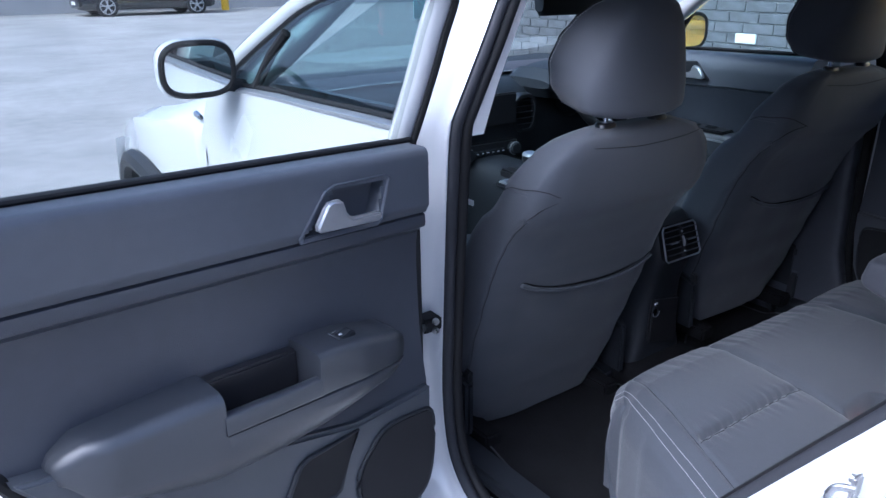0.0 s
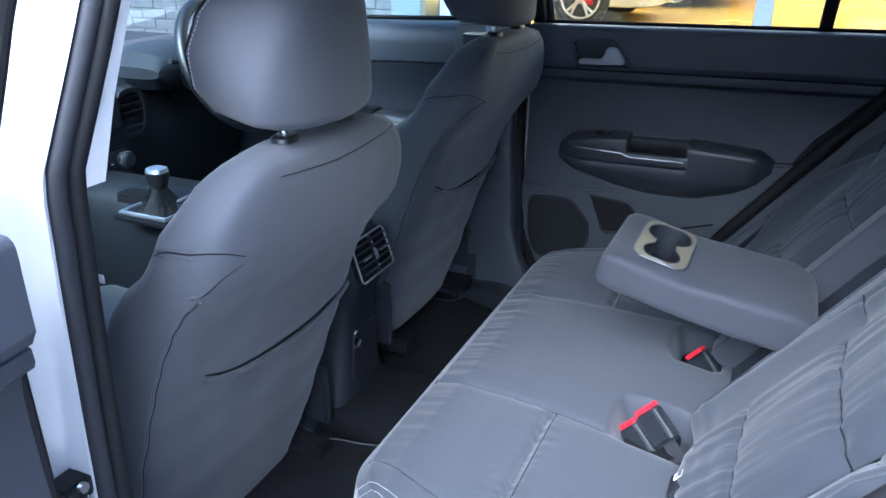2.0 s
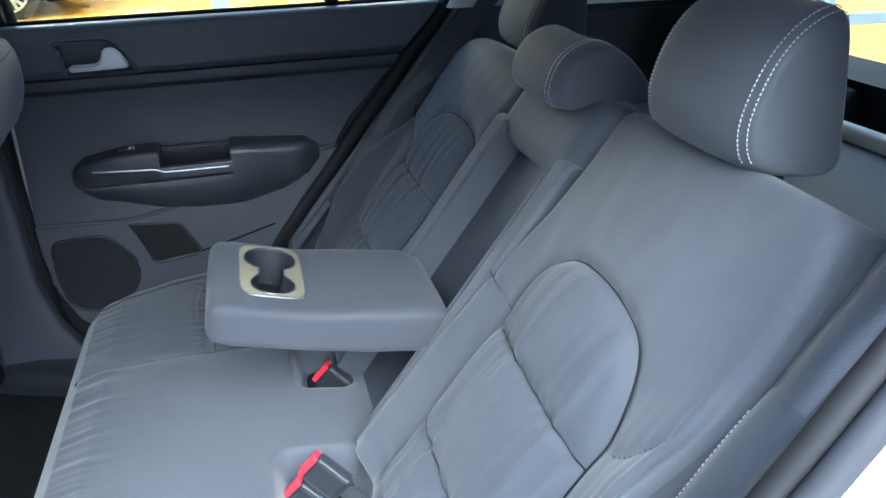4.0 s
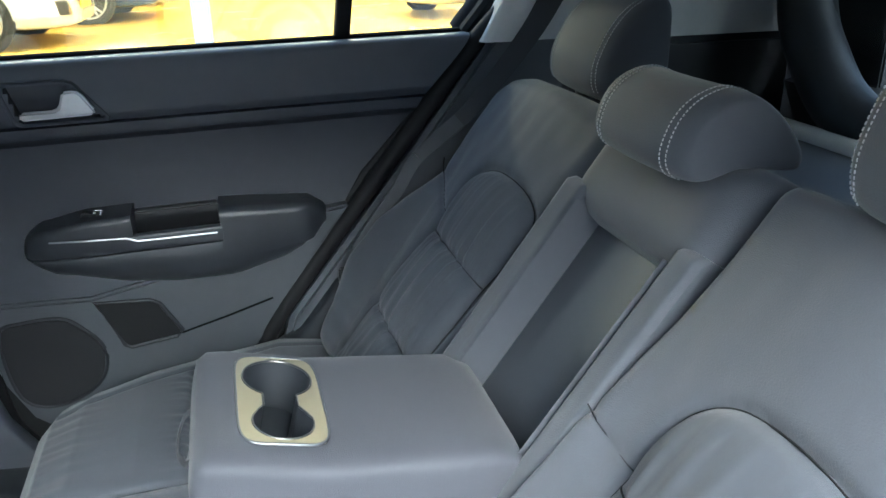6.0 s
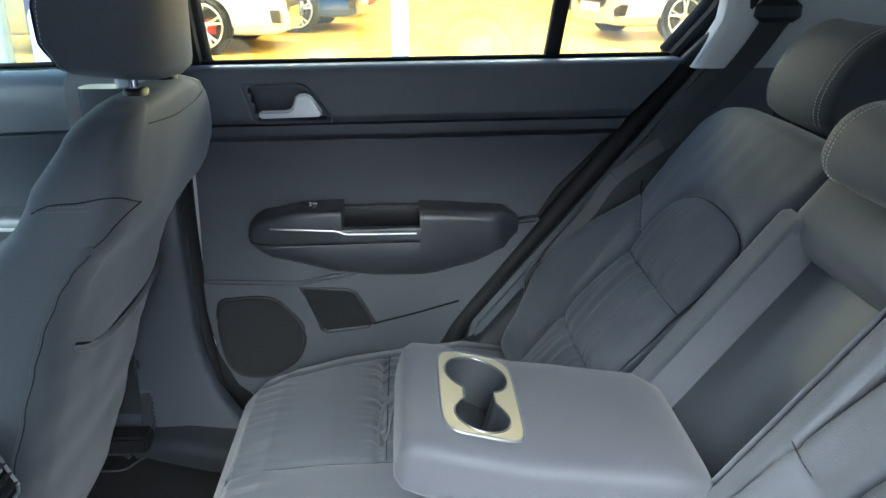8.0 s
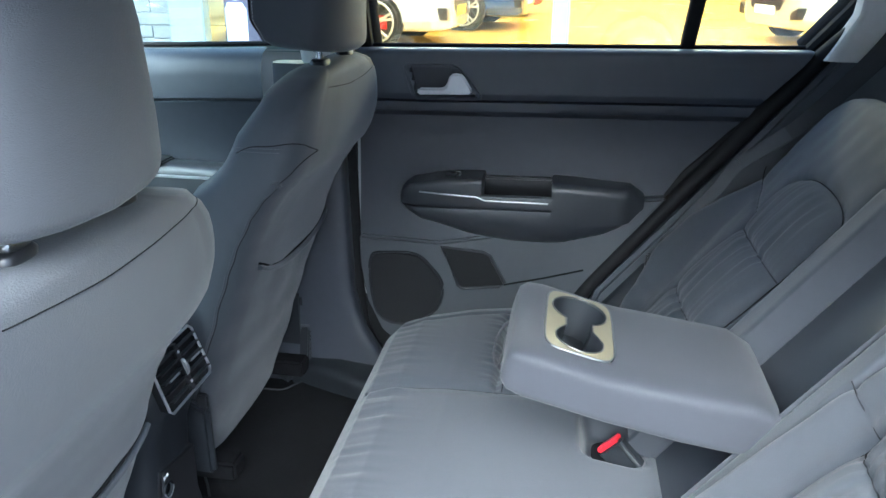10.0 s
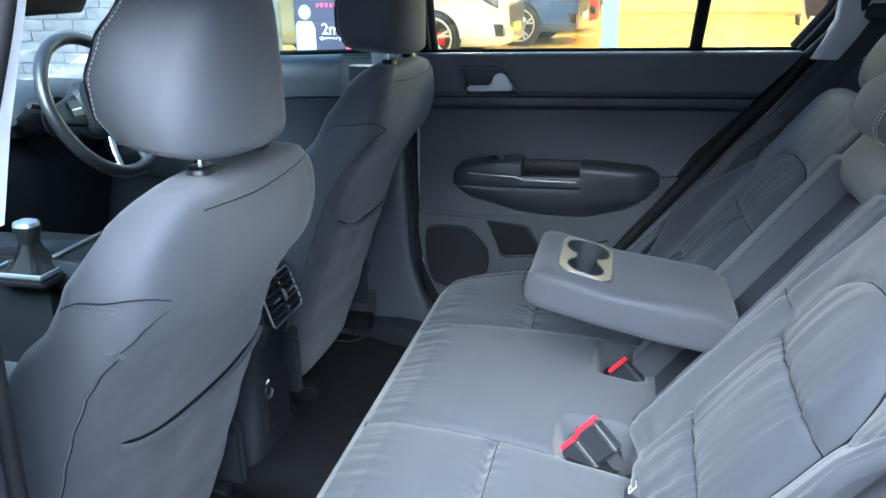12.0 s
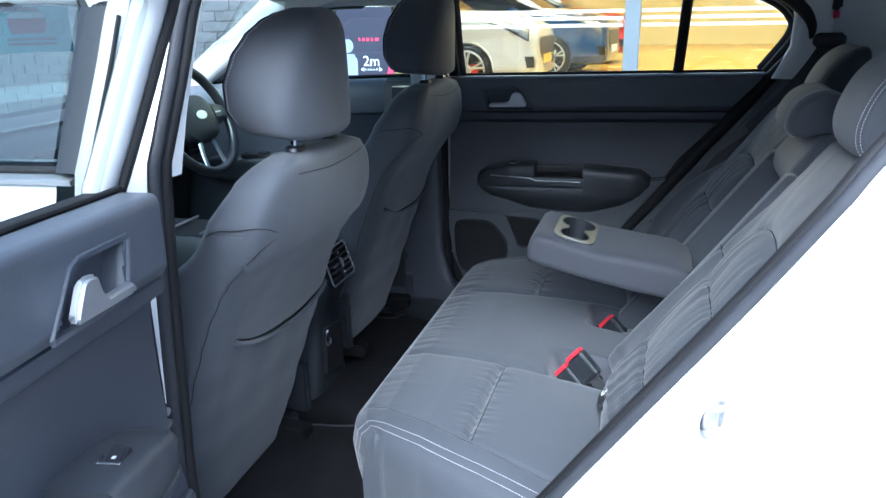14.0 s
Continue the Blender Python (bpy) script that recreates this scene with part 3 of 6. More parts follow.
def car_body():
    car = empty("car_body", (0, 0, 0), "white five-door car with one rear door open", "car")
    loop = opening_loop()
    sgn = 1 if spread(loop, 0.01)[0][0] > loop[0][0] else -1
    for s in (-1, 1):
        loop = opening_loop(s)
        seal_x, lip_x, jamb_x, seal_r, lip_r = (0.718, 0.752, 0.766, 0.0185, 0.016) if s > 0 else (0.768, 0.789, 0.797, 0.0118, 0.0118)
        def haunch(y, z):
            return (min(1.0, max(0.0, (-0.50 - y) / 0.15)) * min(1.0, max(0.0, (1.36 - z) / 0.15))) if s < 0 else 0.0

        def flared(d):
            a, b = spread(loop, sgn * d), spread(loop, sgn * d * 0.5)
            return [(p[0] + (q[0] - p[0]) * haunch(*p), p[1] + (q[1] - p[1]) * haunch(*p)) for p, q in zip(a, b)]

        inner = opening_loop(s, flange=True)
        flange = [[(s * lean_x(x, z), y, z) for y, z in spread(inner, sgn * d)] for x, d in ((jamb_x, 0.0), (jamb_x + 0.006, 0.006))] if s < 0 else []
        rings = flange + [[(s * (lean_x(x, z) + 0.4 * max(0.0, x - 0.82) * haunch(y, z)), y, z) for y, z in flared(d)] for x, d in ((jamb_x + 0.010, 0.0), (jamb_x + 0.014, 0.008), (0.825, 0.018), (0.85, 0.030), (0.87, 0.05), (0.885, 0.058))]
        part("door_jamb", loft(rings, caps=False), "paint", car)
        part("door_seal", tube([(s * lean_x(seal_x, z), y, z) for y, z in spread(inner, sgn * -0.002)], seal_r, 18, closed=True, up=(1, 0, 0)), "rubber", car, "grey-black rubber door seal")
        part("seal_lip", tube([(s * lean_x(lip_x, z), y, z) for y, z in spread(inner, sgn * 0.002)], lip_r, 16, closed=True, up=(1, 0, 0)), "sealgrey", car)
        if s < 0:
            groove_line = [p for p in spread(loop, sgn * 0.047) if p[0] > -0.2 and 0.62 < p[1] < 1.5]
            groove_line.sort(key=lambda p: p[1])
            part("pillar_gap", tube([(-lean_x(0.868, z), y, z) for y, z in groove_line], 0.0035, 6), "rubber", car)
        outer = flared(0.058)
        rear = [p for p in outer if p[0] < -0.55 and 0.5 < p[1] < 1.33]
        rear.sort(key=lambda p: p[1])
        us = [0, 0.03, 0.15, 0.4, 0.7, 0.95, 1]
        q = sheet(lambda u, p: (s * ((lean_x(0.885, p[1]) + 0.026 * haunch(*p)) * (1 - u) + (skin_x(p[1]) + 0.026 * haunch(*p) - 0.12 * max(0, u - 0.5) ** 2 * 2) * u if u > 0.02 else (lean_x(0.885, p[1]) + 0.026 * haunch(*p))), p[0] + (-2.05 - p[0]) * u, p[1]), us, rear)
        part("quarter_panel", q, "paint", car)
        part("side_sill", loft([[(s * a, y, z) for a, z in ((0.70, 0.44), (0.725, 0.475), (0.80, 0.478), (0.89, 0.43), (0.895, 0.30), (0.80, 0.24), (0.70, 0.26))] for y in span(-0.58, 0.95, 8)]), "paint", car)
    part("seal_backing", prism([(-0.075, 0.45), (-0.30, 0.45), (-0.30, 0.62), (-0.16, 0.80), (-0.16, 1.28), (-0.075, 1.28)], 0.7395, 0.7415, "x"), "rubber", car)
    part("rear_seal_backing", prism([(-0.60, 0.60), (-0.70, 0.60), (-1.20, 1.30), (-1.06, 1.30)], 0.7400, 0.7420, "x"), "rubber", car)
    # floor, tunnel and luggage bay
    part("cabin_floor", box((-0.72, -0.30, 0.40), (0.72, 1.35, 0.475), 0.01), "carpet", car)
    part("tunnel", loft([oval((0, y, 0.49), (1, 0, 0), (0, 0, 1), 0.13, 0.055, 3, 24) for y in span(-0.29, 0.3, 4)]), "carpet", car)
    part("bay_floor", box((-0.72, -2.0, 0.60), (0.72, -0.9, 0.66)), "carpet", car)
    for s in (-1, 1):
        part("floor_side_trim", box((0.64 if s > 0 else -0.72, -0.30, 0.47), (0.72 if s > 0 else -0.64, 1.2, 0.505), 0.012), "plastic", car)
        part("wheel_housing_trim", loft([oval((s * 0.695, y, 0.63), (1, 0, 0), (0, 0, 1), 0.04, h, 3, 24) for y, h in ((-0.66, 0.06), (-0.72, 0.10), (-0.8, 0.20), (-1.0, 0.28))]), "plastic", car)
    # roof, headliner and pillars
    roof = sheet(lambda u, y: (u, y, lerp(y, [(-1.95, 1.56), (-1.2, 1.655), (-0.2, 1.68), (0.25, 1.64), (0.55, 1.56)]) - 0.07 * (abs(u) / 0.68) ** 3), span(-0.68, 0.68, 16), span(-1.95, 0.42, 16))
    part("roof", roof, "paint", car)
    head = sheet(lambda u, y: (u, y, lerp(y, [(-1.9, 1.50), (-1.2, 1.60), (-0.2, 1.62), (0.2, 1.59), (0.36, 1.55)]) - 0.05 * (abs(u) / 0.64) ** 4), span(-0.655, 0.655, 16), span(-1.9, 0.36, 16))
    part("headliner", head, "headliner", car)
    for s in (-1, 1):
        # trim on the middle pillar: pale above, black below
        if s < 0:
            def trim(z, w, y0, x0):
                return [(-lean_x(a, z), y, z) for a, y in ((0.768, y0), (x0, y0), (x0 - 0.012, y0 + 0.016), (0.690, y0 + 0.075), (0.680, y0 + 0.12), (0.684, w), (0.768, w))]
            part("pillar_trim_upper", loft([trim(z, 0.03, -0.112, 0.730) for z in (1.262, 1.35, 1.45, 1.60)]), "headliner", car)
            part("pillar_trim_lower", loft([trim(z, w, y0, 0.752) for z, w, y0 in ((0.45, 0.27, -0.06), (0.62, 0.15, -0.06), (0.8, 0.12, -0.062), (1.0, 0.11, -0.07), (1.26, 0.108, -0.09))]), "plastic", car)
        else:
            part("pillar_trim_upper", loft([oval((lean_x(0.678, z), -0.072, z), (1, 0, 0), (0, 1, 0), 0.030, 0.042, 5, 32) for z in (1.262, 1.35, 1.45, 1.60)]), "headliner", car)
            part("pillar_trim_lower", loft([oval((x, lerp(z, [(0.7, 0.0), (1.0, -0.035)]), z), (1, 0, 0), (0, 1, 0), 0.030, w, 5, 32) for x, z, w in ((0.66, 0.45, 0.27), (0.668, 0.54, 0.20), (0.672, 0.62, 0.150), (0.677, 0.72, 0.122), (0.679, 1.0, 0.080), (0.679, 1.26, 0.076))]), "doorcloth", car)
        part("front_pillar", loft([oval((s * x, y, z), (1, 0, 0), (0, 1, 0.5), 0.035, 0.045, 3, 16) for x, y, z in ((0.80, 0.95, 1.20), (0.75, 0.72, 1.34), (0.69, 0.45, 1.52), (0.66, 0.32, 1.585))]), "paint", car)
        part("roof_rail_trim", tube([(s * 0.655, y, 1.578) for y in span(-1.0, 0.3, 6)], 0.035, 10), "headliner", car)
    # rear pillars, luggage bay sides and tailgate
    for s in (-1, 1):
        part("rear_pillar_trim", loft([[(s * a, y, z) for a, y, z in ((0.70, -1.19, 1.28), (0.70, -1.84, 1.28), (0.62, -1.78, 1.58), (0.63, -1.19, 1.60))],
                                       [(s * a, y, z) for a, y, z in ((0.76, -1.19, 1.28), (0.76, -1.86, 1.28), (0.68, -1.80, 1.60), (0.70, -1.19, 1.62))]]), "headliner", car)
        part("front_strip_trim", loft([oval((s * x, y, z), (1, 0, 0), (0, 1, 0), 0.03, 0.05, 4, 16) for x, y, z in ((0.70, -1.16, 1.29), (0.68, -1.20, 1.38), (0.655, -1.20, 1.46), (0.63, -1.18, 1.55))]), "headliner", car)
        part("bay_side_trim", box((0.70 if s > 0 else -0.74, -1.85, 0.62), (0.74 if s > 0 else -0.70, -1.15, 1.278), 0.015), "plastic", car)
        part("rear_side_trim", prism([(-0.66, 0.60), (-0.70, 0.75), (-0.875, 0.965), (-1.015, 1.14), (-1.14, 1.298), (-1.30, 1.30), (-1.30, 0.6)], s * 0.690, s * 0.74, "x", 0.012), "lower", car)
    part("tailgate_trim", loft([[(x, y, z) for y, z in ((-1.78, 0.66), (-1.84, 1.10), (-1.80, 1.18), (-1.90, 1.20), (-1.95, 0.7))] for x in span(-0.66, 0.66, 4)]), "plastic", car)
    for s in (-1, 1):
        part("tailgate_pillar", tube(smooth_line([(s * 0.565, -1.74, 1.50), (s * 0.58, -1.76, 1.36), (s * 0.53, -1.76, 1.26), (s * 0.40, -1.76, 1.15), (s * 0.15, -1.78, 1.11)], 30), 0.056, 18), "plastic", car)
    p = part("tailgate_window", sheet(lambda u, v: (u, -1.88 + (v - 1.16) * 0.55, v), span(-0.58, 0.58, 4), span(1.16, 1.50, 3)), "rearglass", car, smooth=0)
    for s in (-1, 1):
        part("tailgate_side_trim", box((0.46 if s > 0 else -0.76, -1.885, 1.05), (0.76 if s > 0 else -0.46, -1.86, 1.47), 0.004), "plastic", car)
    part("tailgate_skin", box((-0.72, -2.02, 0.4), (0.72, -1.96, 1.17), 0.02), "paint", car)
    # windscreen, bonnet and wings
    p = part("windscreen", sheet(lambda u, v: (u * lerp(v, [(0, 0.68), (1, 0.60)]), 1.02 - 0.66 * v - 0.03 * (u * u), 1.22 + 0.31 * v), span(-1, 1, 8), span(0, 1, 6)), "screen", car)
    part("bonnet", sheet(lambda u, y: (u * (skin_x(1.1, y) - 0.06), y, lerp(y, [(0.95, 1.20), (1.4, 1.13), (1.9, 1.03), (2.15, 0.89)]) - 0.05 * abs(u) ** 4), span(-1, 1, 14), span(0.92, 2.13, 10)), "paint", car)
    for s in (-1, 1):
        arch_y, arch_z, arch_r = 1.48, 0.46, 0.47

        def wing(v, u):
            y = 0.93 + 1.20 * u
            low = 0.30
            if abs(y - arch_y) < arch_r:
                low = max(low, arch_z + math.sqrt(arch_r ** 2 - (y - arch_y) ** 2))
            top = lerp(y, [(0.93, 1.215), (1.4, 1.12), (1.9, 1.02), (2.15, 0.88)])
            z = low + (top - low) * v
            return (s * (skin_x(z, y) - 0.06 * max(0, v - 0.85) / 0.15), y, z)
        part("front_wing", sheet(wing, span(0, 1, 12), span(0, 1, 40)), "paint", car)
        rim = [(s * (skin_x(0.8, arch_y + arch_r * math.cos(a)) + 0.006), arch_y + arch_r * math.cos(a), arch_z + arch_r * math.sin(a)) for a in span(-0.2, math.pi + 0.2, 28)]
        part("wheel_arch_cladding", tube(rim, 0.035, 8), "plastic", car)
        wh = part("front_wheel", loft([oval((s * (0.62 + d), arch_y, 0.37), (0, 1, 0), (0, 0, 1), r, r, 2, 40) for d, r in ((0, 0.34), (0.03, 0.37), (0.22, 0.37), (0.255, 0.33), (0.23, 0.24), (0.19, 0.235))]), "tyre", car)
        part("rim", loft([oval((s * (0.80 + d), arch_y, 0.35), (0, 1, 0), (0, 0, 1), r, r, 2, 32) for d, r in ((0, 0.235), (0.02, 0.2), (0.015, 0.08), (0.03, 0.04))]), "alloy", wh)
    part("front_bumper", sheet(lambda u, z: (u * 0.90, 2.12 + 0.13 * (1 - u ** 4) - 0.05 * max(0.0, z - 0.7) / 0.2, z), span(-1, 1, 24), span(0.26, 0.90, 10)), "paint", car)
    part("front_grille", sheet(lambda u, z: (u * 0.52, 2.256 - 0.05 * max(0.0, z - 0.7) / 0.2, z), span(-1, 1, 12), span(0.62, 0.80, 6)), "gloss", car)
    for s in (-1, 1):
        part("headlight", loft([oval((s * (0.62 + 0.05 * k), 2.20 - 0.035 * k, 0.80), (1, 0, 0), (0, 0, 1), 0.05, 0.05 * math.sin(0.4 + 0.55 * k), 3, 16) for k in range(5)]), "alloy", car)
        wh = part("rear_wheel", loft([oval((s * (0.66 + d), -1.42, 0.37), (0, 1, 0), (0, 0, 1), r, r, 2, 40) for d, r in ((0, 0.34), (0.03, 0.37), (0.22, 0.37), (0.255, 0.33), (0.25, 0.24), (0.21, 0.235))]), "tyre", car)
        part("rim", loft([oval((s * (0.86 + d), -1.42, 0.37), (0, 1, 0), (0, 0, 1), r, r, 2, 32) for d, r in ((0, 0.235), (0.02, 0.2), (0.015, 0.08), (0.03, 0.04))]), "alloy", wh)
        rear_arch = [(s * 0.915, -1.42 + 0.44 * math.cos(a), 0.42 + 0.44 * math.sin(a)) for a in span(-0.1, math.pi + 0.1, 24)]
        part("rear_arch_cladding", tube(rear_arch, 0.035, 8), "plastic", car)
        part("lower_flank", box((0.84 if s > 0 else -0.90, -2.02, 0.26), (0.90 if s > 0 else -0.84, -1.86, 0.62), 0.01), "paint", car)
    part("rear_bumper", box((-0.88, -2.08, 0.28), (0.88, -1.97, 0.72), 0.03), "paint", car)
    part("bulkhead", box((-0.74, 1.28, 0.35), (0.74, 1.33, 1.19)), "plastic", car)
    return car


def striker():
    e = empty("door_striker", (-0.86, -0.93, 1.01), "steel door latch striker bolted to the white jamb", "striker")
    part("plate", prism([(-0.870, 0.992), (-0.853, 0.992), (-0.843, 1.046), (-0.861, 1.046)], -0.914, -0.908, "y", 0.002), "steel", e)
    pts = [(-0.864, -0.913, 0.996), (-0.867, -0.896, 1.000), (-0.869, -0.891, 1.012), (-0.866, -0.896, 1.028), (-0.861, -0.915, 1.034)]
    part("loop", tube(smooth_line(pts, 20), 0.0042, 10), "steel", e)
    part("bolt", loft([oval((-0.853, -0.908 + k * 0.004, 1.040), (1, 0, 0), (0, 0, 1), 0.005, 0.005, 2, 12) for k in (0, 1)]), "steel", e)


def check_strap():
    e = empty("door_check_strap", (-0.83, -0.07, 0.898), "black door check strap bolted to the pillar", "check strap")
    part("bracket", box((-0.862, -0.105, 0.884), (-0.818, -0.065, 0.914), 0.005), "rubber", e)
    part("arm", tube([(-0.855, -0.095, 0.899), (-0.885, -0.11, 0.896), (-0.905, -0.12, 0.895)], 0.008, 8), "steel", e)
    for z in (0.889, 0.909):
        part("bolt", loft([oval((-0.838, -0.106 - k * 0.006, z), (1, 0, 0), (0, 0, 1), 0.007, 0.007, 2, 10) for k in (0, 1)]), "steel", e)


# ---- doors ----
def rear_edge(z):
    return lerp(z, [(0.50, -0.50), (0.60, -0.575), (0.732, -0.658), (0.975, -0.843), (1.149, -0.986), (1.297, -1.10)])


def front_edge(z):
    return lerp(z, [(0.50, -0.26), (0.56, -0.215), (0.62, -0.175), (0.70, -0.142), (0.80, -0.132), (1.30, -0.138)])


def rear_door(s, m, label):
    """A rear door with its trim, in the closed place of the right one; s = -1 mirrors it, m swings it."""
    door = empty("rear_door", (0, 0, 0), label, "door", "rear doors")
    rise = Matrix.Identity(4)
    rise[2][1], rise[2][3] = (-0.016, -0.0024) if s > 0 else (-0.040, -0.0170)
    full = m @ (FLIP if s < 0 else Matrix.Identity(4)) @ rise

    def put(name, bm, mat, parent=door, label="", smooth=35):
        return part(name, bend(bm, full), mat, parent, label, smooth)

    us = [-1] + span(0, 1, 120)
    back_off = 0.026 if s < 0 else 0.0

    def fe(z):
        return front_edge(z) - back_off + (0.03 if s < 0 and z < 0.66 else 0.0)

    def face(table, gap=()):
        zs = [p[0] for p in table]
        xs = [p[1] for p in table]
        bm = sheet(lambda u, k: (xs[k] if u >= 0 else 0.746, fe(zs[k]) + (rear_edge(zs[k]) - fe(zs[k])) * max(0, u), zs[k]), us, range(len(zs)))
        if gap:
            def covered(p):
                return all((b[0] - a[0]) * (p.z - a[1]) - (b[1] - a[1]) * (p.y - a[0]) > 0 for a, b in zip(gap, gap[1:] + gap[:1]))
            bmesh.ops.delete(bm, geom=[f for f in bm.faces if covered(f.calc_center_median())], context="FACES")
        return bm

    # the hollow behind the inside handle
    hollow = [(-0.262, 1.252), (-0.356, 1.251), (-0.409, 1.190), (-0.277, 1.189)]

    put("upper_pad", face([(1.289, 0.752), (1.290, 0.714), (1.2885, 0.706), (1.284, 0.7015), (1.277, 0.6995), (1.262, 0.699)] + [(z, 0.6995) for z in span(1.258, 1.194, 18)] + [(1.188, 0.703), (1.180, 0.707), (1.1775, 0.722)], hollow), "softpad")
    put("middle_panel", face([(1.1790, 0.724), (1.1765, 0.714), (1.174, 0.710), (1.160, 0.709), (1.153, 0.712), (1.148, 0.722), (1.140, 0.730), (1.12, 0.7335), (1.08, 0.7345), (1.02, 0.7335), (0.96, 0.731), (0.90, 0.724), (0.86, 0.717), (0.80, 0.712)]), "doorcloth")
    lowp = [(fe(0.852), 0.852), (-0.33, 0.842), (-0.44, 0.862), (-0.56, 0.885), (-0.70, 0.925), (-0.785, 0.966), (rear_edge(0.972), 0.972),
            (rear_edge(0.85), 0.85), (rear_edge(0.725), 0.725), (rear_edge(0.62), 0.62), (rear_edge(0.54), 0.54), (-0.36, 0.52), (-0.26, 0.535), (-0.185, 0.60), (fe(0.68), 0.68), (fe(0.78), 0.78)]
    put("lower_panel", prism(lowp, 0.702, 0.735, "x", 0.006, 3), "lower")
    # painted shell behind the trim
    shell = [(fe(z) + (0.012 if s > 0 else -0.004), z) for z in (0.50, 0.56, 0.62, 0.70, 0.85, 1.0, 1.15, 1.262)] + [(rear_edge(z) - 0.014, z) for z in (1.262, 1.134, 0.962, 0.725, 0.60, 0.50)]
    own = bmesh.new()
    rings = []
    for x, d in ((0.738, 0.0), (0.80, 0.004), (0.86, 0.02), (1.0, 0.03)):
        rings.append([(skin_x(z) - 0.002 if x == 1.0 else min(x, skin_x(z) - 0.012), y + (d if i < 8 else -d), z if 0 < i < 13 else z) for i, (y, z) in enumerate(shell)])
    put("door_shell", loft(rings, bm=own), "paint")
    put("sill_ledge", box((0.748, -1.09, 1.262), (0.80, fe(1.2), 1.2885)), "rubber", smooth=0)
    put("edge_seal", tube([(0.745, fe(z) + 0.010, z) for z in span(0.60, 1.28, 10)], 0.008, 8), "rubber")
    put("rear_edge_seal", tube([(0.741, rear_edge(z) - 0.004, z) for z in span(0.56, 1.28, 14)], 0.013, 10), "rubber")
    put("sill_strip", tube([(0.757, y, 1.2925) for y in span(-0.15, -1.09, 8)], 0.0045, 8), "rubber")
    # window frame, divider and panes
    f0 = -0.150 if s > 0 else -0.138
    path = [(f0, 1.275), (f0, 1.36), (f0 - 0.004, 1.46), (f0 - 0.012, 1.535), (-0.22, 1.572), (-0.55, 1.580), (-0.92, 1.56), (-1.10, 1.505), (-1.170, 1.44), (-1.168, 1.385), (-1.135, 1.33), (-1.105, 1.285)]
    line = [(p.x, p.y) for p in smooth_line([(a, b, 0) for a, b in path], 70)]
    put("window_frame", tube([(lean_x(0.795, z), y, z) for y, z in line], 0.030 if s > 0 else 0.026, 12, flat=0.8, up=(1, 0, 0)), "rubber" if s > 0 else "paint")
    put("inner_frame", tube([(lean_x(0.765, z), y, z) for y, z in line], 0.018 if s > 0 else 0.006, 10, up=(1, 0, 0)), "rubber")
    put("frame_edge", tube([(lean_x(0.83, z), y + 0.028, z) for y, z in line[:24]], 0.0065, 8, up=(1, 0, 0)), "rubber")
    put("divider", loft([oval((lean_x(0.775, z), -0.853 - (z - 1.28) * 0.06, z), (1, 0, 0), (0, 1, 0), 0.015, 0.0155, 4, 16) for z in (1.27, 1.40, 1.57)]), "rubber")
    for name, a, b in (("window_pane", -0.15, -0.85), ("quarter_pane", -0.86, -1.15)):
        pane = put(name, sheet(lambda u, z: (lean_x(0.785, z), max(a + (b - a) * u, -1.15 + max(0, (1.36 - z)) * 0.55 if b < -1 else -9), z), span(0, 1, 4), span(1.275, 1.565, 4)), "privacy", smooth=0)
        pane.visible_shadow = False
    # armrest
    drop = Matrix.Translation((0, 0, -0.008 if s > 0 else 0.0))

    def low(name, bm, mat, parent=door, label="", smooth=35):
        return put(name, bend(bm, drop), mat, parent, label, smooth)
    top = [(-0.80, 0.965), (-0.787, 0.985), (-0.757, 1.004), (-0.60, 1.016), (-0.42, 1.022), (-0.35, 1.020), (-0.27, 1.006), (-0.247, 0.992), (-0.238, 0.972)]
    bot = [(-0.80, 0.955), (-0.787, 0.945), (-0.74, 0.899), (-0.695, 0.877), (-0.60, 0.855), (-0.50, 0.857), (-0.43, 0.867), (-0.29, 0.905), (-0.26, 0.926), (-0.238, 0.958)]
    deep = [(-0.80, 0.715), (-0.787, 0.695), (-0.74, 0.668), (-0.6, 0.655), (-0.35, 0.653), (-0.28, 0.659), (-0.25, 0.672), (-0.238, 0.69)]
    mid = 0.953

    def pod(ys, lo, hi, round_=0.016):
        """A pad with a flat underside and a rounded upper edge."""
        rings = []
        for y in ys:
            a, b, x = lo(y), hi(y), lerp(y, deep)
            b = max(b, a + 0.004)
            r = min(round_, 0.8 * (b - a), 0.4 * (0.745 - x))
            corner = [(x + r - r * math.cos(q), y, b - r + r * math.sin(q)) for q in span(0, math.pi / 2, 8)]
            rings.append([(0.745, y, a), (x + 0.004, y, a), (x + 0.001, y, a + 0.10 * (b - a))] + corner + [(0.70 + 0.02 * (x > 0.69), y, b + 0.002), (0.745, y, b)])
        return loft(rings)
    ends = [-0.797, -0.790, -0.78, -0.76]
    ys = ends + span(-0.74, -0.27, 26) + [-0.262, -0.252, -0.245, -0.240]
    hull = []
    for y in ys:
        lo, hi, x = lerp(y, bot), min(mid, lerp(y, top) - 0.003), lerp(y, deep) + 0.002
        lo = min(lo, hi - 0.004)
        hull.append([(0.745, y, hi), (x + 0.006, y, hi), (x + 0.001, y, hi - 0.003), (x, y, hi - 0.10 * (hi - lo))]
                    + [(x + (0.735 - x) * (1 - math.cos(a)) ** 1.1, y, hi - (hi - lo) * (0.10 + 0.90 * math.sin(a))) for a in span(0.15, math.pi / 2, 9)] + [(0.745, y, lo)])
    low("armrest_pad", loft(hull), "armpad")
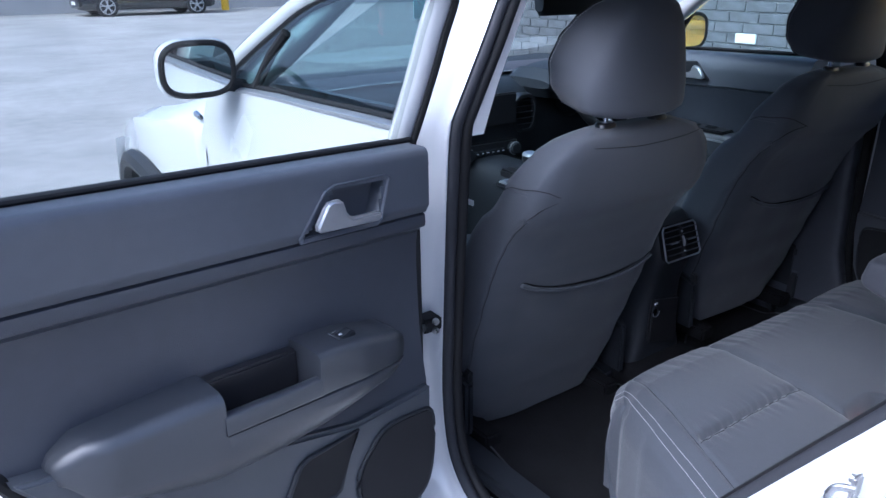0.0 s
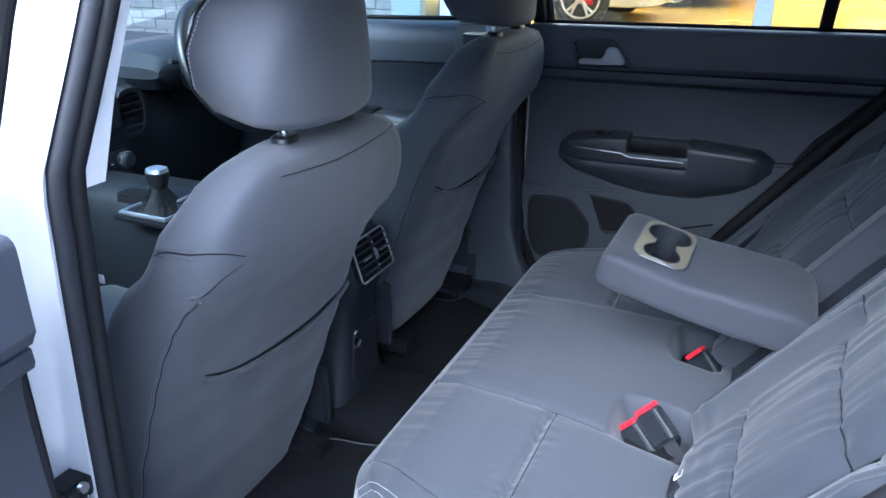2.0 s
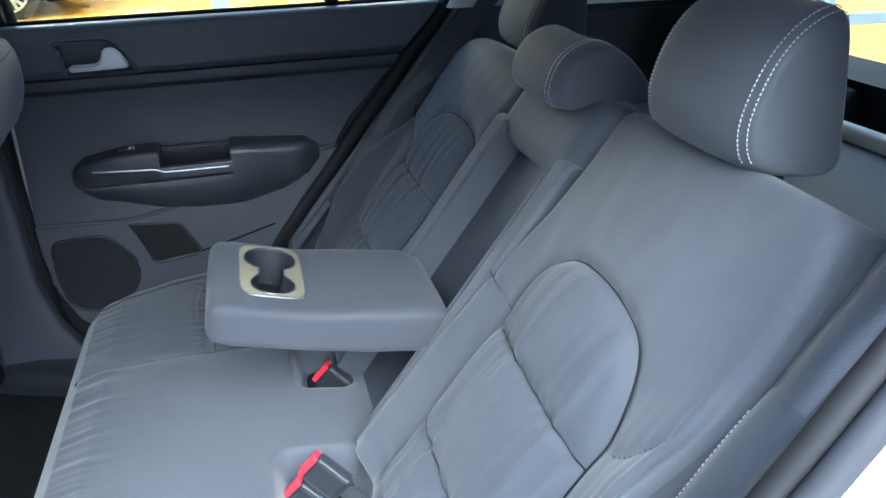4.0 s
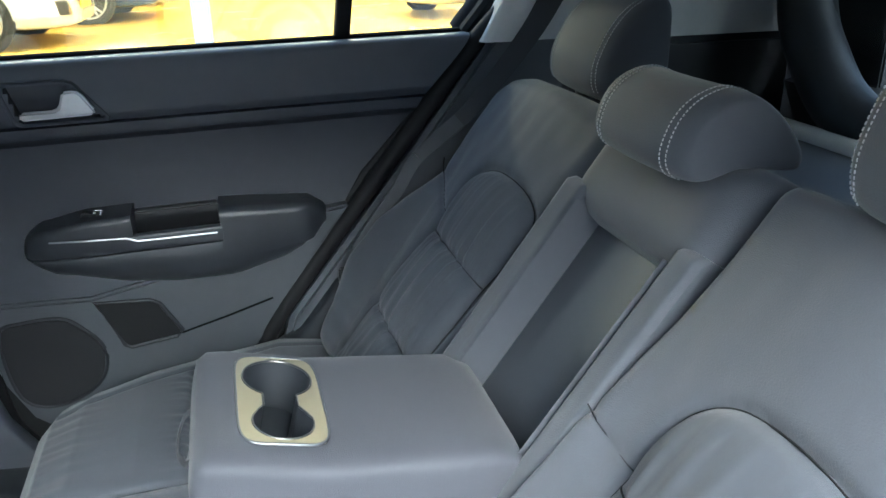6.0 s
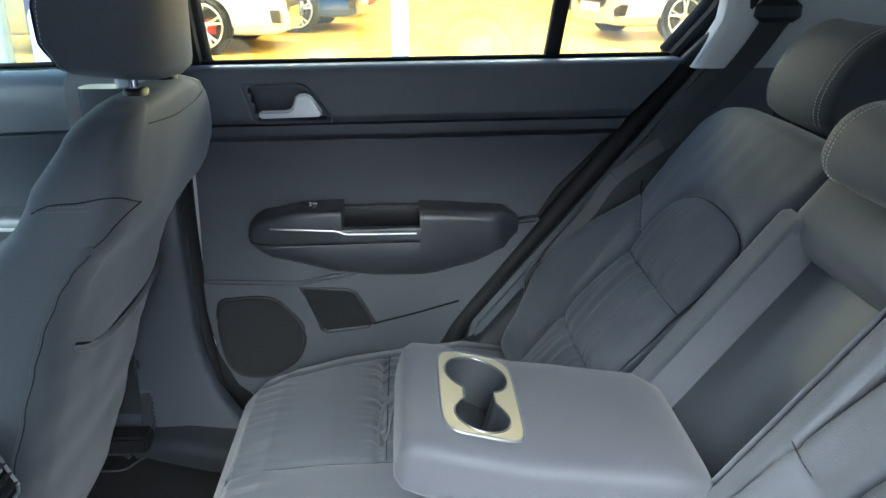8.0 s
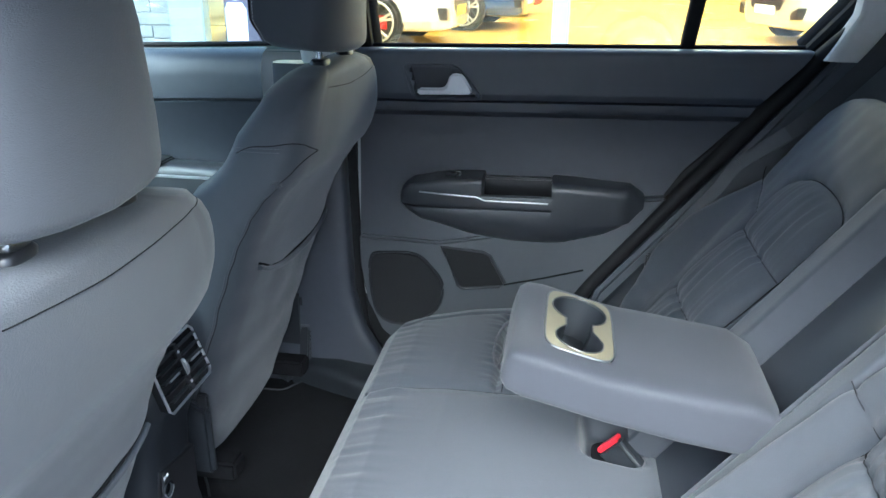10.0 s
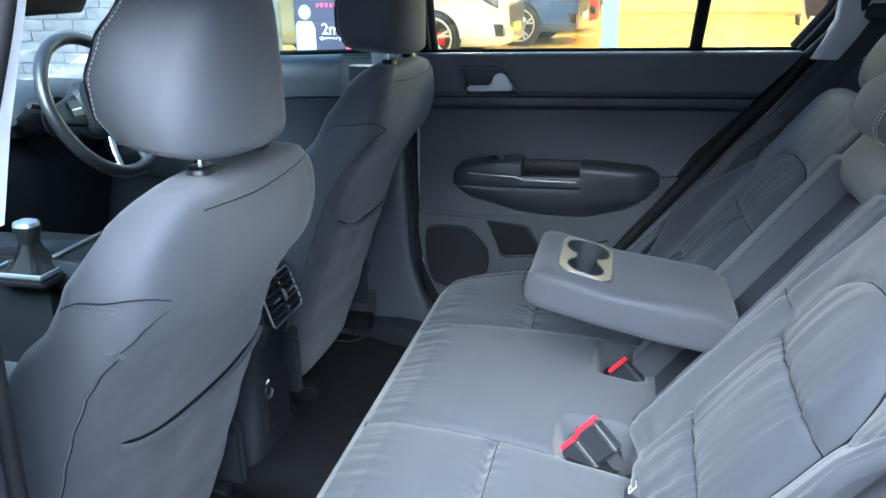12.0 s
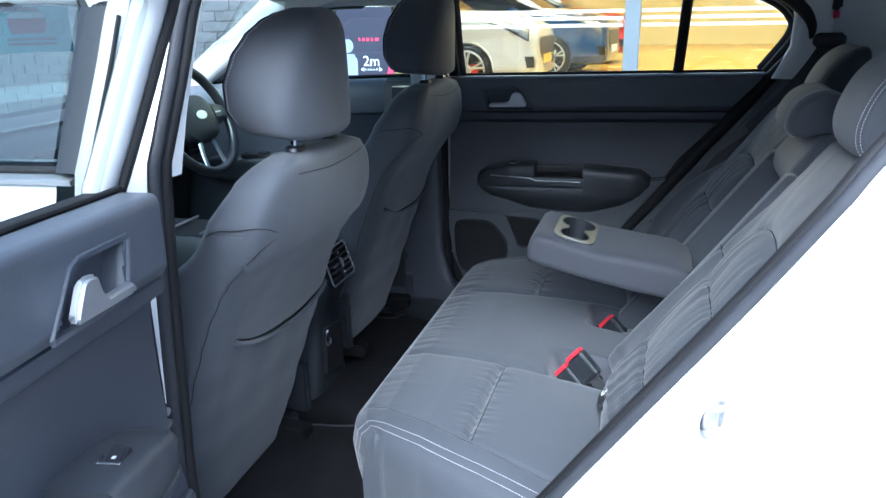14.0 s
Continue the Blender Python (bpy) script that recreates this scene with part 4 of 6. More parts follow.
    rear_ys = ends + span(-0.74, -0.587, 10)
    low("armrest_top", pod(rear_ys, lambda y: max(lerp(y, bot) + 0.004, 0.914 + 0.10 * max(0.0, -0.66 - y)), lambda y: lerp(y, top), 0.020), "armpad")
    front_ys = span(-0.432, -0.27, 12) + [-0.262, -0.252, -0.245, -0.240]
    sw = low("switch_panel", pod(front_ys, lambda y: mid + 0.0005, lambda y: lerp(y, top), 0.012), "armpad", label="satin black switch panel")
    low("pull_cup_wall", loft([oval((0.662, y, (mid + 0.984) / 2), (1, 0, 0), (0, 0, 1), 0.009, 0.0155, 5, 20) for y in span(-0.59, -0.43, 6)]), "armpad")
    low("pull_cup_back", box((0.712, -0.588, 0.952), (0.734, -0.431, 1.012), 0.004), "gloss")
    if s > 0:
        low("pull_cup_trim", tube([(0.6565, -0.29, 0.988), (0.6515, -0.34, 0.986), (0.650, -0.42, 0.982), (0.6505, -0.440, 0.974), (0.6505, -0.58, 0.972)], 0.0018, 8), "silver", label="thin silver trim line")
    low("window_switch", prism([(-0.375, 1.014), (-0.345, 1.014), (-0.345, 1.027), (-0.352, 1.030), (-0.375, 1.022)], 0.678, 0.698, "x", 0.002), "plastic", sw)
    low("switch_mark", box((0.686, -0.371, 1.0245), (0.690, -0.366, 1.0258)), "white", sw, smooth=0)
    low("switch_trim", tube([(0.674, -0.380, 1.0240), (0.702, -0.380, 1.0240), (0.702, -0.366, 1.0250)], 0.0014, 6), "chrome", sw)
    # inside handle
    bez = [(-0.252, 1.252), (-0.262, 1.258), (-0.355, 1.257), (-0.372, 1.250), (-0.418, 1.190), (-0.416, 1.183), (-0.280, 1.183), (-0.270, 1.190)]
    bc = (-0.335, 1.220)

    def inset(f, x):
        return [(x, bc[0] + (y - bc[0]) * f, bc[1] + (z - bc[1]) * (f - 0.06 if f < 1 else f)) for y, z in bez]
    h = put("handle_bezel", loft([inset(1.07, 0.7000), inset(1.055, 0.6970), inset(1.03, 0.6962), inset(1.0, 0.6968), inset(0.96, 0.700), inset(0.92, 0.712), inset(0.90, 0.728)], caps=False), "softpad", label="dark handle bezel")
    put("handle_recess", prism([(y, z) for x, y, z in inset(0.97, 0)], 0.727, 0.729, "x"), "doorcloth", h)
    lev = [(-0.282, 1.194), (-0.400, 1.196), (-0.404, 1.204), (-0.384, 1.236), (-0.374, 1.241), (-0.354, 1.239), (-0.346, 1.214), (-0.338, 1.209), (-0.284, 1.209), (-0.279, 1.202)]
    put("door_handle", prism(lev, 0.679, 0.692, "x", 0.004, 3), "silver", h, "satin silver inside handle")
    # speaker and pocket
    spk = [(p.x, p.y) for p in smooth_line([(-0.162, 0.800, 0), (-0.20, 0.812, 0), (-0.270, 0.811, 0), (-0.305, 0.785, 0), (-0.338, 0.735, 0), (-0.325, 0.67, 0), (-0.27, 0.630, 0), (-0.21, 0.625, 0), (-0.172, 0.655, 0), (-0.158, 0.73, 0)], 40, True)]
    put("speaker_grille", prism(spk, 0.6965, 0.7045, "x", 0.004), "mesh", label="black speaker grille")
    put("speaker_rim", tube([(0.6995, y, z) for y, z in spk], 0.0035, 8, closed=True), "plastic")
    pk = [(-0.335, 0.833), (-0.435, 0.824), (-0.452, 0.815), (-0.488, 0.748), (-0.478, 0.738), (-0.388, 0.728), (-0.376, 0.735)]
    # no hollow here: the pocket's deep shade is put into a flat black face
    put("door_pocket_shade", prism(pk, 0.6985, 0.7035, "x"), "rubber", label="flat black face for the shade in the bottle pocket")
    put("pocket_frame", tube([(0.6995, y, z) for y, z in pk], 0.0042, 8, closed=True), "plastic")
    put("panel_line", tube([(0.7015, -0.485, 0.742), (0.7015, -0.58, 0.765), (0.7015, -0.67, 0.79)], 0.0022, 6), "seam")
    return door


def front_door(s, label):
    door = empty("front_door", (0, 0, 0), label, "door", "front doors")
    full = FLIP if s < 0 else Matrix.Identity(4)

    def put(name, bm, mat, parent=door, label="", smooth=35):
        return part(name, bend(bm, full), mat, parent, label, smooth)
    f, r = 0.98, 0.085

    def sill(y):
        return lerp(y, [(0.0, 1.272), (0.5, 1.258), (1.0, 1.235)])

    prof = [(0.010, 0.762), (0.010, 0.742), (0.0, 0.722), (-0.02, 0.709), (-0.05, 0.704), (-0.098, 0.705), (-0.104, 0.716), (-0.108, 0.711), (-0.122, 0.714), (-0.15, 0.728), (-0.25, 0.735), (-0.44, 0.728), (-0.75, 0.722)]
    put("upper_pad", sheet(lambda y, k: (prof[k][1], y, sill(y) + prof[k][0]), span(r, f, 20), range(7)), "softpad")
    put("inner_panel", sheet(lambda y, k: (prof[k][1], y, sill(y) + prof[k][0]), span(r, f, 20), range(6, len(prof))), "doorcloth")
    arm = [oval((0.695, y, 0.965), (1, 0, 0), (0, 0, 1), 0.042 * w, 0.05 * w, 4, 24) for y, w in ((0.12, 0.4), (0.14, 0.9), (0.3, 1), (0.55, 1), (0.75, 0.8), (0.8, 0.3))]
    put("armrest", loft(arm), "armpad")
    put("switch_panel", box((0.655, 0.33, 1.010), (0.72, 0.62, 1.022), 0.004), "gloss")
    for k in range(3):
        put("window_switch", box((0.675, 0.38 + 0.07 * k, 1.020), (0.70, 0.42 + 0.07 * k, 1.028), 0.003), "plastic")
    put("pull_trim", box((0.650, 0.16, 0.985), (0.656, 0.50, 0.992), 0.002), "silver")
    bez = [(0.60, 1.235), (0.50, 1.238), (0.44, 1.178), (0.58, 1.175)]
    put("handle_bezel", prism(bez, 0.694, 0.708, "x", 0.003), "gloss")
    lev = [(0.565, 1.180), (0.455, 1.182), (0.452, 1.192), (0.475, 1.222), (0.50, 1.226), (0.51, 1.200), (0.565, 1.196)]
    put("door_handle", prism(lev, 0.678, 0.694, "x", 0.004, 2), "silver", label="satin silver inside handle")

    def outer(y, v):
        z = 0.42 + (sill(y) - 0.005 - 0.42) * v
        return (skin_x(z), y, z)
    put("door_skin", sheet(outer, span(0.01, 0.985, 24), [k / 24 for k in range(25)]), "paint")
    put("sill_moulding", loft([[(skin_x(1.26) + d, y, sill(y) + e) for d, e in ((-0.02, -0.006), (0.004, -0.005), (0.004, 0.002), (-0.012, 0.008), (-0.02, 0.006))] for y in span(-0.02, 0.86, 20)]), "silver", label="bright window sill moulding")
    put("sill_rubber", tube([(skin_x(1.28) - 0.012, y, sill(y) + 0.012) for y in span(0.0, 0.84, 10)], 0.006, 8), "rubber")
    fr = [(0.95, 1.235), (0.84, 1.32), (0.68, 1.415), (0.53, 1.485), (0.30, 1.53), (0.06, 1.535), (-0.015, 1.515), (-0.03, 1.40), (-0.035, 1.27)]
    line = [(p.x, p.y) for p in smooth_line([(a, b, 0) for a, b in fr], 60)]
    put("window_frame", tube([(lean_x(0.835, z), y, z) for y, z in line[:47]], 0.024, 12, up=(1, 0, 0)), "paint")
    put("rear_window_frame", tube([(lean_x(0.832, z), y, z) for y, z in line[46:]], 0.022, 12, up=(1, 0, 0)), "rubber")
    put("window_rubber", tube([(lean_x(0.838, z), y - 0.012 if y > 0.3 else y + 0.028, z - 0.018 if y > 0.1 else z) for y, z in line[:-1]], 0.013, 8, up=(1, 0, 0)), "rubber")
    put("pillar_cover", loft([oval((lean_x(0.852, z), -0.03, z), (1, 0, 0), (0, 1, 0), 0.010, 0.038, 4, 16) for z in (1.285, 1.4, 1.51)]), "blackpaint" if s > 0 else "gloss")
    put("quarter_bar", tube([(0.835, 0.70, 1.26), (0.805, 0.655, 1.345), (0.785, 0.60, 1.40)], 0.013, 8), "rubber")
    put("window_pane", sheet(lambda y, z: (lean_x(0.838, z), min(y, 0.94 - (z - 1.25) * 1.65 if z > 1.27 else 0.9), z), span(0.03, 0.88, 12), span(1.262, 1.52, 8)), "clear", smooth=0)
    # outside mirror
    mir = put("mirror_housing", loft([oval((0.967 + dx, y + 0.125, 1.312), (1, 0, 0), (0, 0, 1), w, h, 3.2, 36) for dx, y, w, h in ((0, 0.615, 0.086, 0.060), (0, 0.612, 0.094, 0.069), (0, 0.63, 0.100, 0.075), (0.002, 0.67, 0.092, 0.069), (0.004, 0.71, 0.06, 0.045), (0.004, 0.73, 0.03, 0.02))]), "paint", label="white door mirror with a black rim")
    put("mirror_rim", tube([(p[0], 0.738, p[2]) for p in oval((0.967, 0.738, 1.312), (1, 0, 0), (0, 0, 1), 0.090, 0.064, 3.0, 44)], 0.0085, 8, up=(0, 1, 0), closed=True), "rubber", mir)
    put("mirror_glass", loft([oval((0.967, y, 1.312), (1, 0, 0), (0, 0, 1), 0.084, 0.058, 3.0, 36) for y in (0.736, 0.7345)]), "mirror", mir)
    put("mirror_arm", tube([(0.83, 0.80, 1.250), (0.87, 0.79, 1.262), (0.93, 0.785, 1.272)], 0.020, 10), "plastic", mir)
    if s < 0:
        put("wing_badge", prism([(1.00, 1.135), (1.05, 1.14), (1.045, 1.158), (1.005, 1.15)], skin_x(1.145) - 0.004, skin_x(1.145) + 0.010, "x", 0.003), "chrome", label="small bright side repeater")
    return door


def visor_card():
    """A printed card that hangs from the sun visor, turned towards the open door."""
    m = Matrix.Translation((-0.470, 0.375, 1.432)) @ Matrix.Rotation(radians(-43), 4, "Z")
    e = empty("visor_card", (-0.470, 0.375, 1.432), "teal printed card with a red car below the sun visor", "card")

    def put(name, bm, mat):
        part(name, bend(bm, m), mat, e, smooth=0)

    put("paper", box((-0.074, -0.0006, 0.0), (0.074, 0.0006, 0.112)), "teal")
    put("car_print", prism([(-0.034, 0.048), (-0.029, 0.036), (0.026, 0.036), (0.032, 0.048), (0.032, 0.064), (-0.034, 0.064)], -0.0020, -0.0012, "y"), "redpaint")
    put("window_print", prism([(-0.026, 0.076), (0.024, 0.076), (0.018, 0.098), (-0.020, 0.098)], -0.0020, -0.0012, "y"), "render")
    put("bonnet_print", prism([(-0.034, 0.066), (0.032, 0.066), (0.025, 0.074), (-0.027, 0.074)], -0.0020, -0.0012, "y"), "paper")
    for x in (-0.055, 0.052):
        put("ring_print", tube([(x + 0.011 * math.cos(a), -0.0016, 0.046 + 0.013 * math.sin(a)) for a in span(0, 2 * math.pi, 20)][:-1], 0.0007, 6, closed=True), "render")
    for z in (0.014, 0.023):
        put("line_print", box((-0.040, -0.0018, z), (0.046, -0.0012, z + 0.0045)), "render")


# ---- front seats ----
REAR = [(0.50, 0.040), (0.65, -0.002), (0.75, -0.036), (0.85, -0.072), (0.92, -0.098), (0.97, -0.117), (1.025, -0.144), (1.055, -0.165), (1.09, -0.196), (1.11, -0.207), (1.15, -0.217), (1.19, -0.222), (1.215, -0.223), (1.24, -0.221), (1.26, -0.216)]
HALF = [(0.50, 0.185), (0.56, 0.222), (0.65, 0.252), (0.80, 0.265), (0.92, 0.268), (1.04, 0.266), (1.11, 0.264), (1.155, 0.259), (1.19, 0.244), (1.215, 0.222), (1.238, 0.188), (1.256, 0.140)]
THICK = [(0.50, 0.12), (0.65, 0.17), (0.9, 0.19), (1.05, 0.18), (1.15, 0.15), (1.22, 0.11), (1.256, 0.075)]


def seat_rear(dx, z):
    """A point of the rear face of a front seat's back, dx from its middle."""
    w, th = lerp(z, HALF), lerp(z, THICK)
    y = lerp(z, REAR)
    q = min(1.0, abs(dx) / w)
    return y + th / 2 - th / 2 * max(0.0, 1 - q ** 4.2) ** (1 / 4.2)


def front_seat(cx, dz, label):
    seat = empty("front_seat", (cx, 0, dz), label, "seat", "front seats")

    def put(name, bm, mat, parent=seat, label="", smooth=50):
        bm.transform(Matrix.Translation((cx, 0, dz)))
        return part(name, bm, mat, parent, label, smooth)
    zs = span(0.50, 1.20, 36) + [1.21, 1.22, 1.23, 1.24, 1.248, 1.254, 1.258]
    rings = []
    for z in zs:
        th, w = lerp(z, THICK), lerp(z, HALF)
        if z > 1.24:
            k = (z - 1.24) / 0.018
            th *= 1 - 0.5 * k ** 3
            w *= 1 - 0.12 * k ** 2
        y = lerp(z, REAR) + lerp(z, THICK) / 2
        ring = oval((0, y, z), (1, 0, 0), (0, 1, 0), w, th / 2, 4.2, 72)
        # the middle of the back sags a little and ripples like stretched cloth
        rings.append([Vector((p.x, p.y + (0.006 * noise.noise(Vector((p.x * 5, z * 6, cx))) + 0.003 * noise.noise(Vector((p.x * 14, z * 12, cx)))) * (1 if abs(p.x) < w * 0.8 else 0.3), p.z)) for p in ring])
    back = put("backrest", loft(rings), "fabric", label="charcoal cloth backrest")

    def ripple(x, z):
        return (0.006 * noise.noise(Vector((x * 5, z * 6, cx))) + 0.003 * noise.noise(Vector((x * 14, z * 12, cx)))) * (1 if abs(x) < lerp(z, HALF) * 0.8 else 0.3)

    def line(pts, r=0.0009, mat="seam", n=60, name="seam"):
        return put(name, tube([(p.x, seat_rear(p.x, p.z) + ripple(p.x, p.z) - 0.0002, p.z) for p in smooth_line([(a, 0, b) for a, b in pts], n)], r, 6), mat, back)
    line([(-0.14, 1.229), (-0.06, 1.222), (0.01, 1.219), (0.12, 1.222), (0.21, 1.229)], 0.0006)

    def corner(a, z, out=0.0006):
        """A point of the back's outline: a is 0 at the outer side and grows towards the rear."""
        w, th = lerp(z, HALF) + out, lerp(z, THICK) / 2 + out
        ca, sa = math.cos(a), math.sin(a)
        return Vector((-w * math.copysign(abs(ca) ** (2 / 4.2), ca), lerp(z, REAR) + lerp(z, THICK) / 2 - th * math.copysign(abs(sa) ** (2 / 4.2), sa), z))

    def sewn(pts, r, mat="seam", name="seam", n=50, out=0.0004):
        return put(name, tube([corner(p.x, p.y, out) for p in smooth_line([(a, z, 0) for a, z in pts], n)], r, 6), mat, back)
    sewn([(-0.30, 1.140), (-0.05, 1.152), (0.25, 1.158), (0.60, 1.154), (0.86, 1.143), (1.05, 1.134)], 0.0008)
    sewn([(1.05, 1.134), (0.80, 1.128), (0.55, 1.114), (0.32, 1.090)], 0.0007)
    sewn([(0.32, 1.092), (0.32, 0.99), (0.32, 0.90), (0.30, 0.78), (0.28, 0.66)], 0.0022, "fabric", "welt", 60, -0.0006)
    sewn([(0.37, 1.085), (0.37, 0.99), (0.37, 0.90), (0.35, 0.78), (0.33, 0.66)], 0.0007, n=60)
    sewn([(0.20, 1.092), (0.30, 1.096), (0.44, 1.086)], 0.0024, "fabric", "tuck", 12, -0.0004)
    for z0 in (1.134, 1.128):
        put("stitching", stitches([corner(a, z0 + 0.016 * math.cos(a)) for a in span(-0.35, 0.12, 20)], 0.006, 0.0006), "lower", back, smooth=0)
    # map pocket: a padded lip over a dark slit
    lip = [(-0.200, 0.926), (-0.15, 0.904), (-0.06, 0.880), (0.06, 0.868), (0.15, 0.874), (0.228, 0.896)]
    put("pocket_slit", tube([(p.x, seat_rear(p.x, p.z) - 0.001, p.z + 0.004) for p in smooth_line([(a, 0, b) for a, b in lip], 36)], 0.0024, 8), "seam", back)
    put("pocket_lip", tube([(p.x, seat_rear(p.x, p.z) - 0.0035, p.z - 0.004) for p in smooth_line([(a, 0, b) for a, b in lip], 36)], 0.0048, 8), "fabric", back)

    def cover(u, v):
        x = -0.190 + 0.415 * u
        top = [p for p in lip]
        z1 = lerp(x, top) - 0.006
        z0 = 0.60
        z = z0 + (z1 - z0) * v
        return (x, seat_rear(x, z) - 0.0045 * math.sin(math.pi * min(1, u * 1.0)) * v - 0.001 + 0.002 * math.sin(x * 40) * v, z)
    put("pocket", sheet(cover, span(0, 1, 24), span(0, 1, 14)), "fabric", back)
    # headrest
    table = [(1.286, 0.124, 0.046, -0.183, 0.62), (1.290, 0.146, 0.054, -0.180, 0.66), (1.300, 0.153, 0.060, -0.176, 0.74), (1.335, 0.146, 0.067, -0.170, 0.97), (1.38, 0.125, 0.070, -0.168, 1.25),
             (1.424, 0.103, 0.068, -0.172, 1.42), (1.46, 0.083, 0.062, -0.178, 1.44), (1.483, 0.066, 0.052, -0.184, 1.38), (1.497, 0.050, 0.038, -0.189, 1.25), (1.505, 0.042, 0.018, -0.192, 0.90)]

    def flare(x, y, z, mid, th, wing):
        """The front of the headrest is cut in below and widest half way up."""
        f = max(0.0, min(1.0, (y - mid + th) / (2 * th)))
        return Vector((x * (1 - f + f * wing), y + 0.030 * (x / 0.14) ** 2, z))
    hr = []
    for z, w, th, y, wing in table:
        hr.append([flare(p.x, p.y, p.z - 0.010 * (1 - (p.x / 0.15) ** 2) * (z < 1.308), y, th, wing) for p in oval((0, y, z), (1, 0, 0), (0, 1, 0), w, th, 6.0, 72)])
    head = put("headrest", loft(hr), "fabric", label="charcoal cloth headrest")
    for sx in (-1, 1):
        def on_edge(f, off):
            out = []
            for z in span(1.293, 1.496, 36):
                w, th, y, wing = (lerp(z, [(p[0], p[k]) for p in table]) for k in (1, 2, 3, 4))
                x = sx * (w * (1 - abs(f) ** 6.0) ** (1 / 6.0) + off)
                out.append(flare(x, y + f * th, z, y, th, wing))
            return out
        put("piping", tube(on_edge(0.78, 0.0), 0.0018, 6), "seam", head)
        put("stitching", stitches(on_edge(0.66, 0.0006), 0.006, 0.0006), "thread", head, smooth=0)
    for px in (-0.075, 0.075):
        put("post", tube([(px, -0.182, 1.235), (px, -0.180, 1.30)], 0.0065, 12), "chrome", label="chrome headrest post")
        put("post_guide", loft([oval((px, -0.183, z), (1, 0, 0), (0, 1, 0), r, r * 0.7, 3, 20) for z, r in ((1.245, 0.021), (1.263, 0.022), (1.267, 0.018))]), "gloss")
    # seat cushion, side cover and runners
    cu = []
    for y, z1, w in ((0.03, 0.70, 0.22), (0.06, 0.745, 0.245), (0.20, 0.76, 0.255), (0.40, 0.775, 0.255), (0.55, 0.785, 0.25), (0.60, 0.77, 0.24), (0.625, 0.73, 0.22)):
        cu.append(oval((0, y, (0.60 + z1) / 2), (1, 0, 0), (0, 0, 1), w, (z1 - 0.60) / 2, 4, 40))
    put("cushion", loft(cu), "fabric")
    for sx in (-1, 1):
        put("side_cover", prism([(0.0, 0.52), (0.0, 0.66), (0.10, 0.70), (0.5, 0.66), (0.52, 0.54)], sx * 0.245, sx * 0.268, "x", 0.008), "plastic")
        put("runner", box((sx * 0.20 - 0.025, -0.02, 0.475), (sx * 0.20 + 0.025, 0.62, 0.515), 0.006), "carpet", label="black seat runner cover")
    for z in (0.86, 0.66):
        put("clip", box((-0.262, 0.0, z), (-0.25, 0.022, z + 0.03), 0.004), "gloss")
    if cx < 0:
        put("label_tag", box((-0.2575, 0.0, 1.083), (-0.2555, 0.03, 1.095)), "headliner", back, smooth=0)
    return seat


# ---- the rear bench ----
def groove(d, w=0.006, deep=0.006):
    return -deep * math.exp(-(d / w) ** 2)


CUSH = [(0.0, -0.300, 0.49), (0.10, -0.275, 0.55), (0.20, -0.258, 0.62), (0.28, -0.250, 0.670), (0.34, -0.258, 0.710), (0.40, -0.285, 0.738),
        (0.47, -0.335, 0.752), (0.58, -0.43, 0.755), (0.72, -0.55, 0.748), (0.86, -0.68, 0.735), (1.0, -0.86, 0.705)]


def cushion_half(y):
    """Half the bench's width: it widens towards the back."""
    return min(0.690, 0.535 + 0.42 * max(0.0, -0.30 - y))


BUCKLE_WELLS = [(-0.172, -0.688, 0.062, 0.066), (0.142, -0.716, 0.064, 0.046)]


